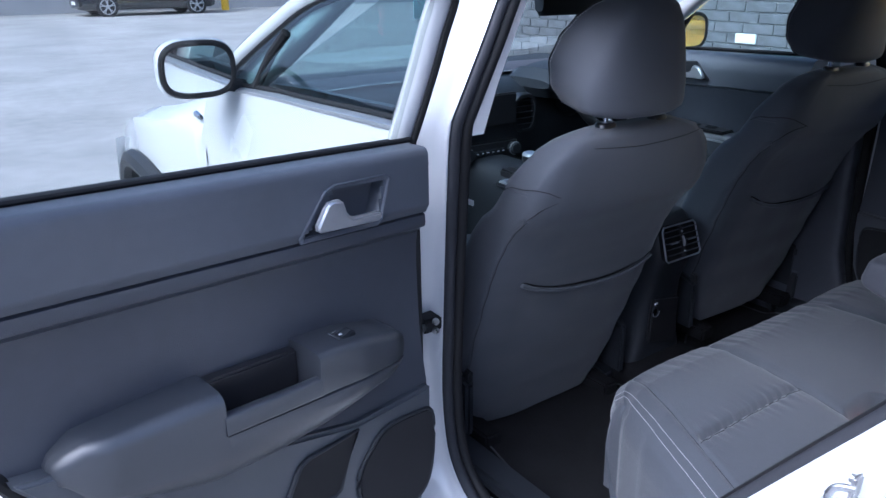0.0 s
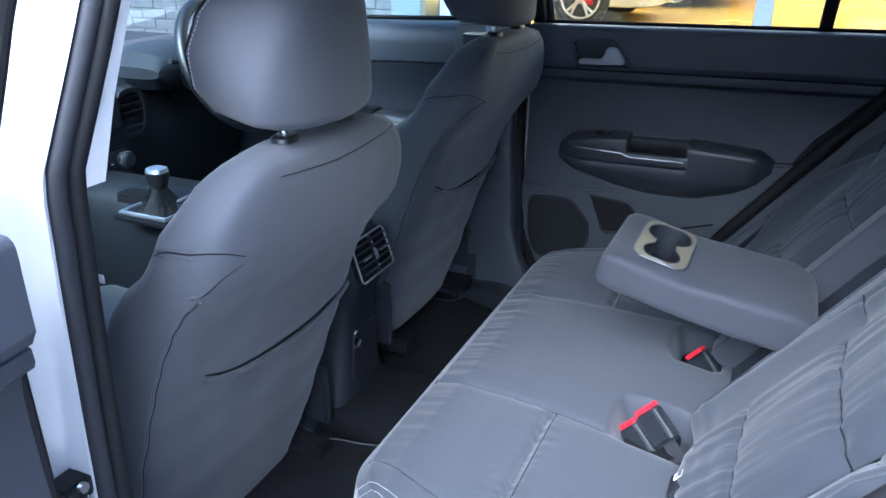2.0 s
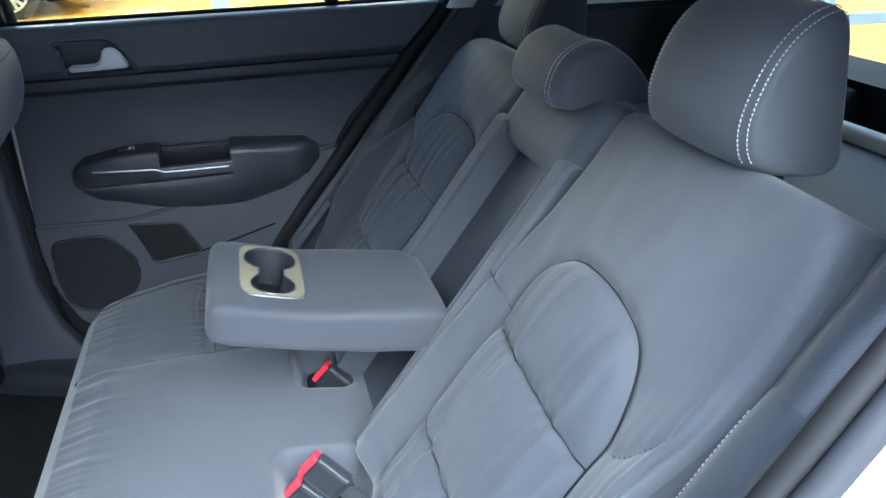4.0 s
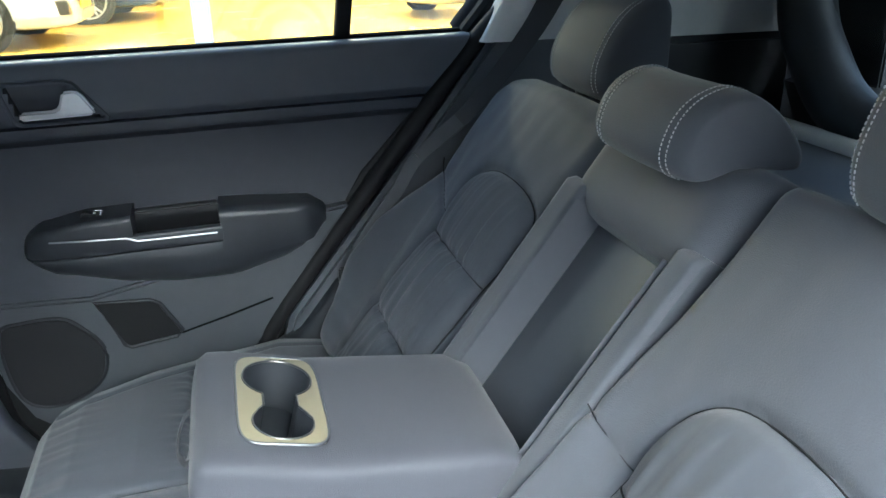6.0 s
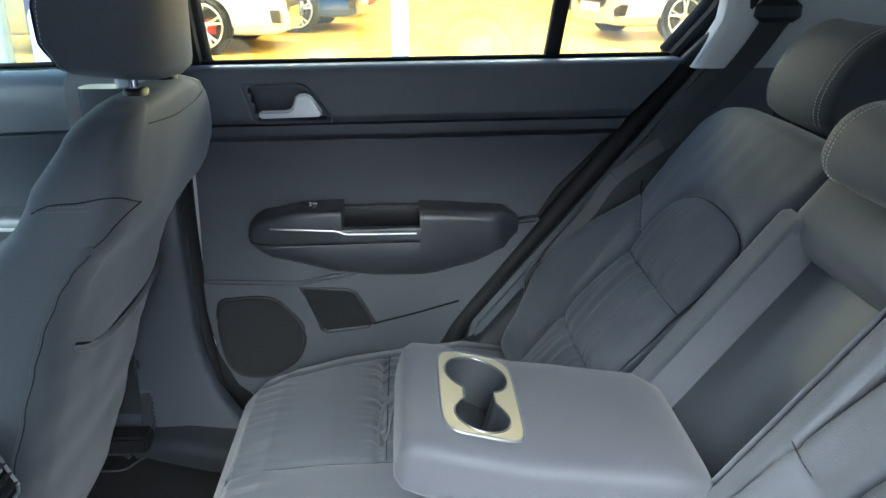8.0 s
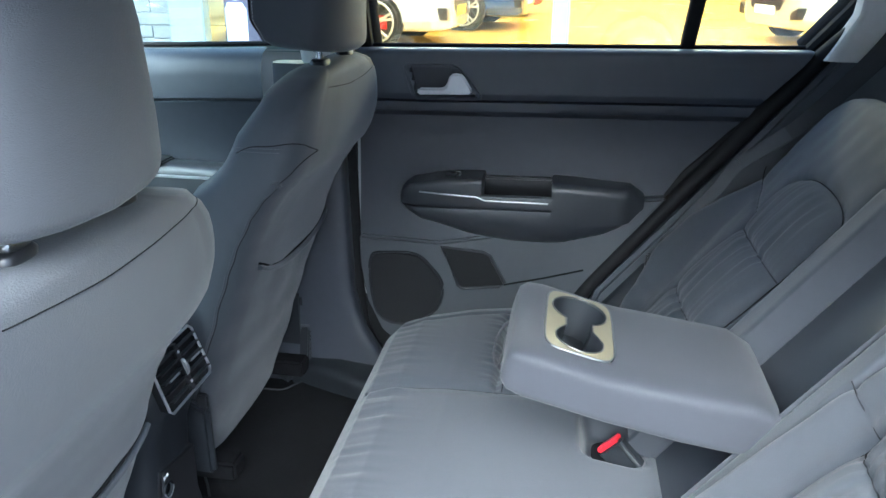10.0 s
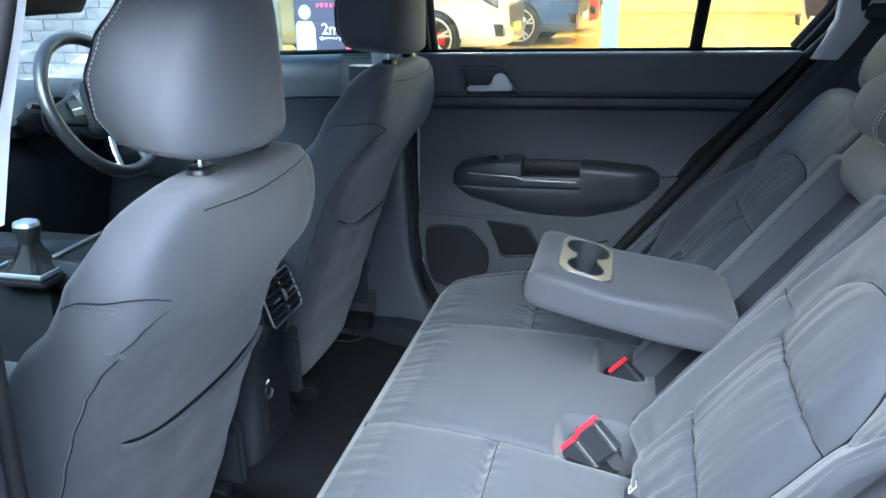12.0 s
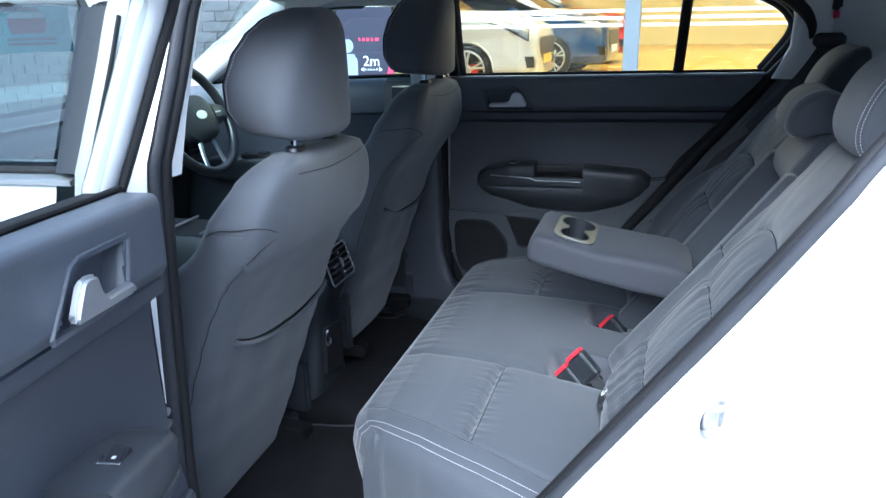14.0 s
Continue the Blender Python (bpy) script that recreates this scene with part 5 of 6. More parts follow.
def cushion_point(u, v):
    """u runs across from -1 to 1, v from the floor over the front lip to the back."""
    y, z = lerp(v, [(a, b) for a, b, c in CUSH]), lerp(v, [(a, c) for a, b, c in CUSH])
    q = abs(u)
    on_top = max(0.0, min(1.0, (v - 0.36) / 0.10))
    w = cushion_half(y)
    x = u * w
    ax = abs(x)
    end = max(0.0, (q - 0.86) / 0.14)
    z -= on_top * (0.030 * end ** 2.2)
    y -= (1 - on_top) * 0.055 * max(0.0, (q - 0.80) / 0.20) ** 2.5
    y -= on_top * 0.040 * max(0.0, (q - 0.80) / 0.20) ** 2.5 * max(0.0, 1 - (v - 0.36) / 0.25)
    # stretched folds at the front lip
    nz = noise.noise(Vector((x * 38, 3.1, v * 4))) + 0.6 * noise.noise(Vector((x * 70, 9.1, v * 6)))
    lip = math.exp(-((v - 0.44) / 0.055) ** 2)
    patch = 0.35 + 0.9 * max(0.0, noise.noise(Vector((x * 5.0, 7.7, 0.3))) + 0.15)
    z += lip * 0.0060 * nz * min(1.0, patch) + 0.003 * noise.noise(Vector((x * 6, y * 6, 2.0))) * on_top
    if v > 0.38:
        seam_x = 0.200 + 0.09 * max(0.0, -0.28 - y)
        edge = w - 0.075
        z += groove(ax - seam_x, 0.005, 0.004) + groove(ax - seam_x, 0.016, 0.004) + groove(ax - edge, 0.005, 0.004)
        if seam_x < ax < edge:
            z += 0.0045 * noise.noise(Vector((x * 75, 4.0, y * 8))) * math.exp(-((y + 0.513) / 0.03) ** 2)
            z += groove(y + 0.513, 0.007, 0.013) * min(1.0, (ax - seam_x) / 0.02) * min(1.0, (edge - ax) / 0.02)
            z += 0.006 * math.sin(math.pi * (ax - seam_x) / (edge - seam_x)) * (1 - math.exp(-((y + 0.513) / 0.03) ** 2) * 0.5)
    for cx, cy, a, b in BUCKLE_WELLS:
        q = ((x - cx) / a) ** 4 + ((y - cy) / b) ** 4
        if q < 2.2:
            z -= 0.050 * (1 - max(0.0, min(1.0, (q - 0.5) / 1.7))) ** 1.5
    return Vector((x, y, z))


def back_y(z):
    return -0.838 - 0.74 * (z - 0.87)


def panel_solid(x0, x1, z0, z1, shape, nx=60, nz=90, thick=0.10, r=0.045):
    """A padded panel that follows the seat back: shape(x, z) is how far its cloth stands forward; its edges may change with the height."""
    def point(x, z, d):
        n = Vector((0, 0.80, 0.59))
        return Vector((x, back_y(z), z)) + n * d

    def ends(z):
        return (lerp(z, x0) if isinstance(x0, list) else x0), (lerp(z, x1) if isinstance(x1, list) else x1)
    rows = []
    for k in range(nz + 1):
        z = z0 + (z1 - z0) * k / nz
        a, b = ends(z)
        row = []
        for i in range(nx + 1):
            x = a + (b - a) * i / nx
            ex, ez = min(i, nx - i) / nx * (b - a), min(k, nz - k) / nz * (z1 - z0)
            round_off = 0.0
            for e in (ex, ez * 1.2):
                if e < r:
                    round_off += r - math.sqrt(max(0.0, r * r - (r - e) ** 2))
            row.append(point(x, z, shape(x, z) - round_off))
        rows.append(row)
    bm = loft(rows, closed=False)
    back = [[point(ends(z)[0] + (ends(z)[1] - ends(z)[0]) * i / 4, z, -thick) for i in range(5)] for z in span(z0, z1, 4)]
    loft(back, closed=False, bm=bm)
    rim = rows[0] + [q[-1] for q in rows[1:]] + rows[-1][-2::-1] + [q[0] for q in rows[-2:0:-1]]
    loft([rim, [Vector((p.x, p.y - 0.08, p.z - 0.05)) for p in rim]], caps=False, bm=bm)
    return bm


# the sewn lines of the two backs: across, up
NEAR_EDGE = [(0.75, -0.630), (1.03, -0.624), (1.08, -0.623), (1.14, -0.616), (1.20, -0.608), (1.268, -0.588)]
BACK_SEAMS = {
    -1: dict(insert=[(-0.228, 0.775), (-0.231, 0.86), (-0.237, 0.99), (-0.241, 1.04), (-0.260, 1.082), (-0.30, 1.106), (-0.36, 1.113), (-0.42, 1.109), (-0.472, 1.096), (-0.502, 1.070), (-0.522, 1.025), (-0.524, 0.985), (-0.520, 0.90), (-0.505, 0.775)],
             cross=[[(-0.238, 1.000), (-0.38, 0.994), (-0.526, 0.985)], [(-0.231, 0.858), (-0.37, 0.854), (-0.516, 0.846)]],
             side=[[(-0.150, 1.026), (-0.180, 1.019), (-0.240, 1.014)], [(-0.533, 1.012), (-0.552, 1.016), (-0.575, 1.032), (-0.598, 1.062)]]),
    1: dict(insert=[(0.210, 0.775), (0.220, 0.87), (0.214, 0.95), (0.206, 1.01), (0.194, 1.05), (0.190, 1.09), (0.208, 1.116), (0.265, 1.131), (0.35, 1.132), (0.408, 1.116), (0.434, 1.075), (0.442, 1.014), (0.464, 0.93), (0.478, 0.87), (0.480, 0.775)],
            cross=[[(0.441, 1.014), (0.33, 1.013), (0.208, 1.009)], [(0.476, 0.878), (0.35, 0.878), (0.221, 0.876)]],
            side=[[(0.612, 1.095), (0.579, 1.080), (0.518, 1.057), (0.442, 1.036)]]),
}


def flat_line(pts, n):
    return [(p.x, p.y) for p in smooth_line([(a, b, 0) for a, b in pts], n)]


def line_gap(x, z, line):
    """The distance of a point from a line of points."""
    best = 9.0
    for (ax, az), (bx, bz) in zip(line, line[1:]):
        dx, dz = bx - ax, bz - az
        f = max(0.0, min(1.0, ((x - ax) * dx + (z - az) * dz) / (dx * dx + dz * dz)))
        best = min(best, (x - ax - f * dx) ** 2 + (z - az - f * dz) ** 2)
    return math.sqrt(best)


def insert_ends(ring, z):
    """Where a level line enters and leaves the insert."""
    xs = [ax + (bx - ax) * (z - az) / (bz - az) for (ax, az), (bx, bz) in zip(ring, ring[1:]) if (az - z) * (bz - z) < 0]
    return (min(xs), max(xs)) if len(xs) > 1 else None


def outer_back(s):
    """The padded shape of one of the two rear backs."""
    c = s * 0.365
    ring = flat_line(BACK_SEAMS[s]["insert"], 40)
    cross = [flat_line(q, 4) for q in BACK_SEAMS[s]["cross"]]
    side = [flat_line(q, 8) for q in BACK_SEAMS[s]["side"]]

    def shape(x, z):
        far = abs(x - c)
        d = 0.010 * math.cos(math.pi * min(1, far / 0.26)) - 0.019
        if far > 0.155:
            d += 0.032 * ((far - 0.155) / 0.080) ** 1.4 * max(0.0, min(1.0, (1.13 - z) / 0.12))
        gap = line_gap(x, z, ring)
        within = insert_ends(ring, z)
        inside = within is not None and within[0] < x < within[1]
        d += 0.010 * (1 - math.exp(-gap / 0.020)) - 0.0045 * math.exp(-(gap / 0.0065) ** 2)
        for q in side:
            g = line_gap(x, z, q)
            d += 0.006 * (1 - math.exp(-g / 0.022)) - 0.003 * math.exp(-(g / 0.0035) ** 2)
        if inside:
            near = min(line_gap(x, z, q) for q in cross)
            swell = 1 - math.exp(-gap / 0.014)
            d += swell * (0.009 * (1 - math.exp(-near / 0.022)) - 0.0045 * math.exp(-(near / 0.0065) ** 2))
            pull = (0.35 + 0.65 * math.exp(-near / 0.035)) * (1 - math.exp(-gap / 0.012))
            d += pull * (0.0062 * noise.noise(Vector((x * 42, z * 5, s))) + 0.0034 * noise.noise(Vector((x * 95 + z * 12, z * 7, s))))
        elif z > 0.86:
            d += 0.0030 * noise.noise(Vector((x * 22 + z * 9, z * 12, s))) * math.exp(-gap / 0.03) * (1 - math.exp(-gap / 0.012))
        if z < 0.86:
            d += (0.86 - z) * 8 * (0.007 * noise.noise(Vector((x * 9, z * 48, 5.0))) + 0.003 * noise.noise(Vector((x * 30, z * 30, 2.0))))
        if s < 0:
            e = x - lerp(z, NEAR_EDGE)
            d += 0.0035 * math.sin(e * 330 + 2 * noise.noise(Vector((z * 9, 0, 3)))) * math.exp(-e / 0.030) * max(0.0, min(1.0, (1.16 - z) / 0.12))
        return d + 0.003 * noise.noise(Vector((x * 7, z * 7, 1.0))) + 0.0014 * noise.noise(Vector((x * 26, z * 20, 8.0)))
    return shape


HEAD_OUTLINE = [(0.047, 0.010), (0.057, 0.040), (0.052, 0.073), (0.035, 0.113), (0.010, 0.143), (-0.022, 0.160), (-0.040, 0.152), (-0.050, 0.098), (-0.057, 0.038), (-0.060, -0.004), (-0.035, -0.013), (0.015, -0.006)]
LOW_OUTLINE = [(0.025, 0.0), (0.044, 0.022), (0.034, 0.060), (0.008, 0.085), (-0.03, 0.093), (-0.07, 0.070), (-0.103, 0.030), (-0.104, 0.004), (-0.065, 0.006), (-0.02, 0.010)]


def head_ring(outline, x, scale, lean, y, z, n=44):
    """One slice of a headrest: its outline (forward, up) shrunk about its middle and leaned back."""
    pts = [(p.x, p.y) for p in smooth_line([(a, b, 0) for a, b in outline], n, True)]
    ca = sum(a for a, b in pts) / n
    cb = sum(b for a, b in pts) / n
    c, s = math.cos(radians(lean)), math.sin(radians(lean))
    out = []
    for a, b in pts:
        a, b = ca + (a - ca) * scale, cb + (b - cb) * scale
        out.append(Vector((x, y + a * c - b * s, z + a * s + b * c)))
    return out


def flank_scale(q):
    """How far a headrest's slice has shrunk, q from 0 in the middle to 1 at its side."""
    return 0.80 + 0.20 * (1 - q ** 9) ** 0.5 if q < 1 else 0.80


def rear_headrest(outline, cx, half, lean, y, z):
    ts = [-1, -0.985, -0.96, -0.92, -0.86] + span(-0.78, 0.78, 18) + [0.86, 0.92, 0.96, 0.985, 1]
    return loft([head_ring(outline, cx + half * t, flank_scale(abs(t)), lean, y + 0.010 * (1 - t * t), z) for t in ts])


def rear_seat():
    seat = empty("rear_bench_seat", (0, 0, 0.49), "charcoal cloth rear bench seat with its centre armrest folded down", "seat")
    us = span(-1, 1, 300)
    vs = span(0, 1, 170)
    bm = sheet(cushion_point, us, vs)
    for s in (-1, 1):
        edge = [cushion_point(s, v) for v in vs]
        loft([edge, [Vector((p.x + s * 0.010, p.y, p.z - 0.012)) for p in edge], [Vector((p.x + s * 0.014, p.y, p.z - 0.05)) for p in edge],
              [Vector((p.x + s * 0.010, p.y, min(p.z - 0.05, 0.52))) for p in edge]], closed=False, bm=bm)
    part("cushion", bm, "fabric", seat, "charcoal cloth bench cushion", 60)
    for s in (-1, 1):
        for inset in (0.016, 0.030) if s < 0 else ():
            pts = [cushion_point(s * (1 - inset / 0.55), v) + Vector((0, 0, 0.0012)) for v in span(0.10, 0.92, 70)]
            part("stitching", stitches(pts, 0.006, 0.0007), "thread", seat, smooth=0)
    # backs
    n = Vector((0, 0.80, 0.59))
    for s, name in ((-1, "backrest_wide"), (1, "backrest_narrow")):
        a, b = (NEAR_EDGE, [(0.80, -0.132), (1.0, -0.146), (1.22, -0.164)]) if s < 0 else ([(0.80, 0.178), (1.06, 0.174), (1.23, 0.140)], [(0.76, 0.610), (0.88, 0.650), (0.95, 0.645), (1.02, 0.620), (1.08, 0.604), (1.14, 0.622), (1.21, 0.612), (1.245, 0.580), (1.265, 0.530)])
        shape = outer_back(s)
        back = part(name, panel_solid(a, b, 0.735, 1.268, shape, 130, 120, r=0.026 if s < 0 else 0.045), "fabric", seat, "charcoal cloth backrest with a ribbed insert", 60)

        def on(x, z, off=0.0012):
            return Vector((x, back_y(z), z)) + n * (shape(x, z) + off)
        ring = flat_line(BACK_SEAMS[s]["insert"], 60)
        levels = [z for z in span(0.778, max(q[1] for q in ring) - 0.002, 90) if insert_ends(ring, z)]

        def rib(u, z):
            e0, e1 = insert_ends(ring, z)
            return on(e0 + 0.001 + (e1 - e0 - 0.002) * u, z, 0.0030)
        part("insert", sheet(rib, span(0, 1, 60), levels), "insert", back, "ribbed cloth insert", 60)
        part("insert_seam", tube([on(x, z, 0.0026) for x, z in flat_line(BACK_SEAMS[s]["insert"], 110)], 0.0010, 6), "seam", back)
        for q in BACK_SEAMS[s]["cross"]:
            part("cross_seam", tube([on(x, z, 0.0030) for x, z in flat_line(q, 60)], 0.0013, 6), "seam", back)
        for q in BACK_SEAMS[s]["side"]:
            part("side_seam", tube([on(x, z, 0.0002) for x, z in flat_line(q, 30)], 0.0010, 6), "seam", back)
    for s in (-1, 1):
        for inner in (True, False):
            pts = []
            for v in span(0.42, 0.97, 50):
                y = lerp(v, [(a, b) for a, b, d in CUSH])
                x = 0.200 + 0.09 * max(0.0, -0.28 - y) if inner else cushion_half(y) - 0.075
                pts.append(cushion_point(s * x / cushion_half(y), v) + Vector((0, 0, 0.0004)))
            part("cushion_seam", tube(pts, 0.0006, 6), "seam", seat)
        vm = lerp(0.513, [(-b, a) for a, b, d in CUSH])
        hw = cushion_half(-0.513)
        part("cushion_seam", tube([cushion_point(s * x / hw, vm) + Vector((0, 0, 0.0002)) for x in span(0.225, hw - 0.08, 60)], 0.0008, 6), "seam", seat)
    # padded filler between the back and the door opening
    fill = [(-0.606, -0.050), (-0.620, -0.034), (-0.632, -0.012), (-0.642, 0.000), (-0.656, 0.007), (-0.676, 0.006), (-0.694, -0.004), (-0.702, -0.022)]

    def filler(k, z):
        x, d = fill[k]
        return Vector((x + 0.10 * max(0.0, z - 1.14), back_y(z), z)) + n * (d - 0.10 * max(0.0, z - 1.12) + 0.003 * noise.noise(Vector((x * 30, z * 14, 4))))
    part("side_filler", sheet(filler, range(len(fill)), span(0.735, 1.14, 50)), "fabric", seat, "", 60)
    part("side_trim", sheet(filler, range(len(fill)), span(1.14, 1.28, 20)), "doorcloth", seat, "dark trim beside the backrest", 60)
    part("stitching", stitches([filler(3, z) + n * 0.001 for z in span(0.78, 1.12, 40)], 0.0055, 0.0006), "thread", seat, smooth=0)
    # centre: two rails and the recess left by the armrest
    for x0, x1 in ((-0.149, -0.108), (0.112, 0.167)):
        part("centre_rail", panel_solid(x0, x1, 0.735, 1.18, lambda x, z: 0.002, 12, 60, r=0.010), "fabric", seat, "", 60)
    part("centre_top", panel_solid(-0.149, 0.167, 1.150, 1.272, lambda x, z: -0.002, 40, 30), "fabric", seat, "", 60)
    n = Vector((0, 0.80, 0.59))
    part("armrest_recess", sheet(lambda x, z: Vector((x, back_y(z), z)) - n * 0.050, [-0.12, 0.12], [0.74, 1.17]), "armpad", seat, "smooth black back of the armrest recess")
    for x in (-0.104, 0.108):
        part("recess_side", loft([[Vector((x, back_y(z), z)) - n * d for d in (-0.002, 0.02, 0.054)] for z in (0.74, 0.9, 1.0, 1.16)], closed=False), "fabric", seat)
    part("recess_trim", tube([Vector((-0.098, back_y(z), z)) - n * 0.046 for z in span(0.80, 1.15, 6)], 0.0022, 6), "silver", seat)
    # armrest
    prof = [(-0.555, 0.960, 0.990, 0.095), (-0.558, 0.950, 1.003, 0.112), (-0.568, 0.942, 1.011, 0.120), (-0.59, 0.938, 1.014, 0.122), (-0.69, 0.938, 1.012, 0.122), (-0.80, 0.942, 1.024, 0.122), (-0.87, 0.948, 1.032, 0.12), (-0.905, 0.96, 1.022, 0.112), (-0.918, 0.975, 1.005, 0.10)]
    ys = [-0.918, -0.912, -0.905, -0.89, -0.87, -0.84, -0.80, -0.76, -0.72] + span(-0.705, -0.59, 16) + [-0.58, -0.568, -0.563, -0.558, -0.5555]
    ar = []
    for y in ys:
        a, b, w = (lerp(y, sorted((p[0], p[k]) for p in prof)) for k in (1, 2, 3))
        ar.append(oval((-0.003, y, (a + b) / 2), (1, 0, 0), (0, 0, 1), w, (b - a) / 2, 6, 120))
    pad = loft(ar)
    cut = [f for f in pad.faces if f.calc_center_median().z > 1.0 and abs(f.calc_center_median().x + 0.001) < 0.083 and abs(f.calc_center_median().y + 0.646) < 0.043]
    bmesh.ops.delete(pad, geom=cut, context="FACES")
    tip = Matrix.Translation((0, -0.60, 1.018)) @ Matrix.Rotation(radians(14.0), 4, "X") @ Matrix.Translation((0, 0.60, -1.018))
    arm = part("armrest", bend(pad, tip), "dimfabric", seat, "charcoal cloth centre armrest folded down", 50)
    cup_holder(arm, tip)
    part("pull_loop", tube(smooth_line([(0.050, -0.556, 0.972), (0.050, -0.538, 0.968), (0.048, -0.526, 0.945), (0.048, -0.521, 0.915), (0.050, -0.527, 0.902), (0.054, -0.534, 0.912), (0.056, -0.540, 0.945), (0.056, -0.548, 0.958)], 30), 0.0075, 8, flat=0.25, up=(0, 1, 0)), "palewebbing", arm, "grey webbing pull loop")
    return seat


def cup_holder(arm, tip):
    """A tan plate with two joined cup wells, sunk into the armrest's top."""
    cx, cy, zt = -0.001, -0.646, 1.0145
    wells = []
    for k in range(96):
        a = 2 * math.pi * k / 96
        d = Vector((math.cos(a), math.sin(a)))
        best = 0.0
        for wx, r in ((0.040, 0.040), (-0.050, 0.033)):
            o = Vector((wx, 0))
            b = o.dot(d)
            disc = b * b - o.dot(o) + r * r
            if disc > 0:
                best = max(best, b + math.sqrt(disc))
        best = max(best, 0.019 / max(0.02, abs(d.y)) if abs(d.y) > 0.45 else 0.0)
        wells.append((cx + d.x * best, cy + d.y * best))
    outer_r = []
    for k in range(96):
        a = 2 * math.pi * k / 96
        ca, sa = math.cos(a), math.sin(a)
        t = (abs(ca / 0.090) ** 6 + abs(sa / 0.048) ** 6) ** (-1 / 6)
        outer_r.append((cx + ca * t, cy + sa * t))
    plate = loft([[(x, y, zt - 0.006) for x, y in outer_r], [(x, y, zt) for x, y in outer_r], [(x, y, zt + 0.0005) for x, y in wells], [(x, y, zt - 0.004) for x, y in wells]], caps=False)
    part("cup_holder_plate", bend(plate, tip), "tan", arm, "tan plastic cup holder surround", 40)
    rim = tube([(x, y, zt - 0.001) for x, y in outer_r], 0.0018, 6, closed=True)
    part("plate_edge", bend(rim, tip), "armpad", arm)
    lip = tube([(x, y, zt + 0.0005) for x, y in wells], 0.0013, 6, closed=True)
    part("well_lip", bend(lip, tip), "gloss", arm)
    inner = loft([[(cx + (x - cx) * f, cy + (y - cy) * f, z) for x, y in wells] for f, z in ((0.995, zt - 0.001), (0.97, zt - 0.03), (0.93, zt - 0.060))], caps=False)
    bmesh.ops.contextual_create(inner, geom=[e for e in inner.edges if e.is_boundary and all(v.co.z < zt - 0.05 for v in e.verts)])
    part("cup_well", bend(inner, tip), "plastic", arm, "black cup well")


def rear_headrests():
    for cx, label in ((0.386, "charcoal cloth rear headrest beside the closed door"), (-0.372, "charcoal cloth rear headrest beside the open door")):
        hw, hy, hz, lean = (0.106, -1.220, 1.240, 7) if cx > 0 else (0.104, -1.160, 1.262, 0)
        e = empty("rear_headrest", (cx, hy, hz), label, "headrest", "outer rear headrests")
        pad = part("pad", rear_headrest(HEAD_OUTLINE, cx, hw, lean, hy, hz), "fabric", e, "", 50)
        for sx in (-1, 1):
            for o in ((hw - 0.031, hw - 0.021) if cx > 0 else (hw - 0.015, hw - 0.006)):
                q = o / hw
                ring = head_ring(HEAD_OUTLINE, cx + sx * o, flank_scale(q) + 0.012, lean, hy + 0.010 * (1 - q * q), hz, 88)
                part("stitching", stitches(ring[:46], 0.0050, 0.0007), "thread", pad, smooth=0)
        for px in (-0.06, 0.06):
            part("post", tube([(cx + px, hy - 0.005, 1.225), (cx + px, hy - 0.010, hz + 0.03)], 0.006, 10), "chrome", e, "chrome headrest post")
            part("post_guide", loft([oval((cx + px, hy - 0.002, z), (1, 0, 0), (0, 1, 0), 0.022, 0.014, 3, 20) for z in (1.225, 1.256, 1.260)]), "gloss", e)
    e = empty("centre_headrest", (-0.004, -1.12, 1.25), "low charcoal cloth centre headrest on the rear bench", "headrest")
    pad = part("pad", rear_headrest(LOW_OUTLINE, -0.004, 0.106, 0, -1.105, 1.240), "fabric", e, "", 50)
    for sx in (-1, 1):
        for o in (0.068, 0.078):
            q = o / 0.106
            ring = head_ring(LOW_OUTLINE, -0.004 + sx * o, flank_scale(q) + 0.012, 0, -1.105 + 0.010 * (1 - q * q), 1.240, 88)
            part("stitching", stitches(ring[:54], 0.0050, 0.0007), "thread", pad, smooth=0)


def buckles():
    """Belt buckles that lie on edge in hollows of the cushion."""
    wide = Vector((-0.26, -0.58, 0.77)).normalized()
    along = Vector((0.35, 0.75, 0.56)).normalized()
    face = wide.cross(along).normalized()
    along = face.cross(wide)
    turn = Matrix((wide, along, face)).transposed().to_4x4()
    for tips, label in (((Vector((-0.170, -0.662, 0.764)), Vector((-0.166, -0.634, 0.722))), "black seat belt buckle pair with red release buttons"),
                        ((Vector((0.122, -0.710, 0.730)),), "black seat belt buckle with a red release button")):
        e = empty("belt_buckle", tips[0], label, "buckle", "seat belt buckles")
        c = tips[0]
        # near-black disc that paints the shade at the bottom of the hollow
        part("well", loft([oval((c.x - 0.002, c.y - 0.020, z), (1, 0, 0), (0, 1, 0), 0.044 * f, 0.046 * f, 4, 32) for z, f in ((0.700, 1.0), (0.694, 0.9))]), "seam", e, "near-black disc for the shade in the cushion's hollow")
        for tip in tips:
            m = Matrix.Translation(tip) @ turn
            body = box((-0.027, -0.070, -0.012), (0.027, -0.004, 0.012), 0.006, 3)
            part("body", bend(body, m), "plastic", e)
            part("body_rim", bend(tube([(-0.020, -0.008, 0.0122), (-0.020, -0.060, 0.0122), (0.020, -0.060, 0.0122), (0.020, -0.008, 0.0122)], 0.0011, 6), m), "plastic", e)
            part("release_button", bend(box((-0.023, -0.007, -0.010), (0.023, 0.0015, 0.010), 0.002), m), "red", e, "red release button")
            part("strap", bend(box((-0.014, -0.105, -0.003), (0.014, -0.066, 0.003), 0.001), m), "webbing", e)


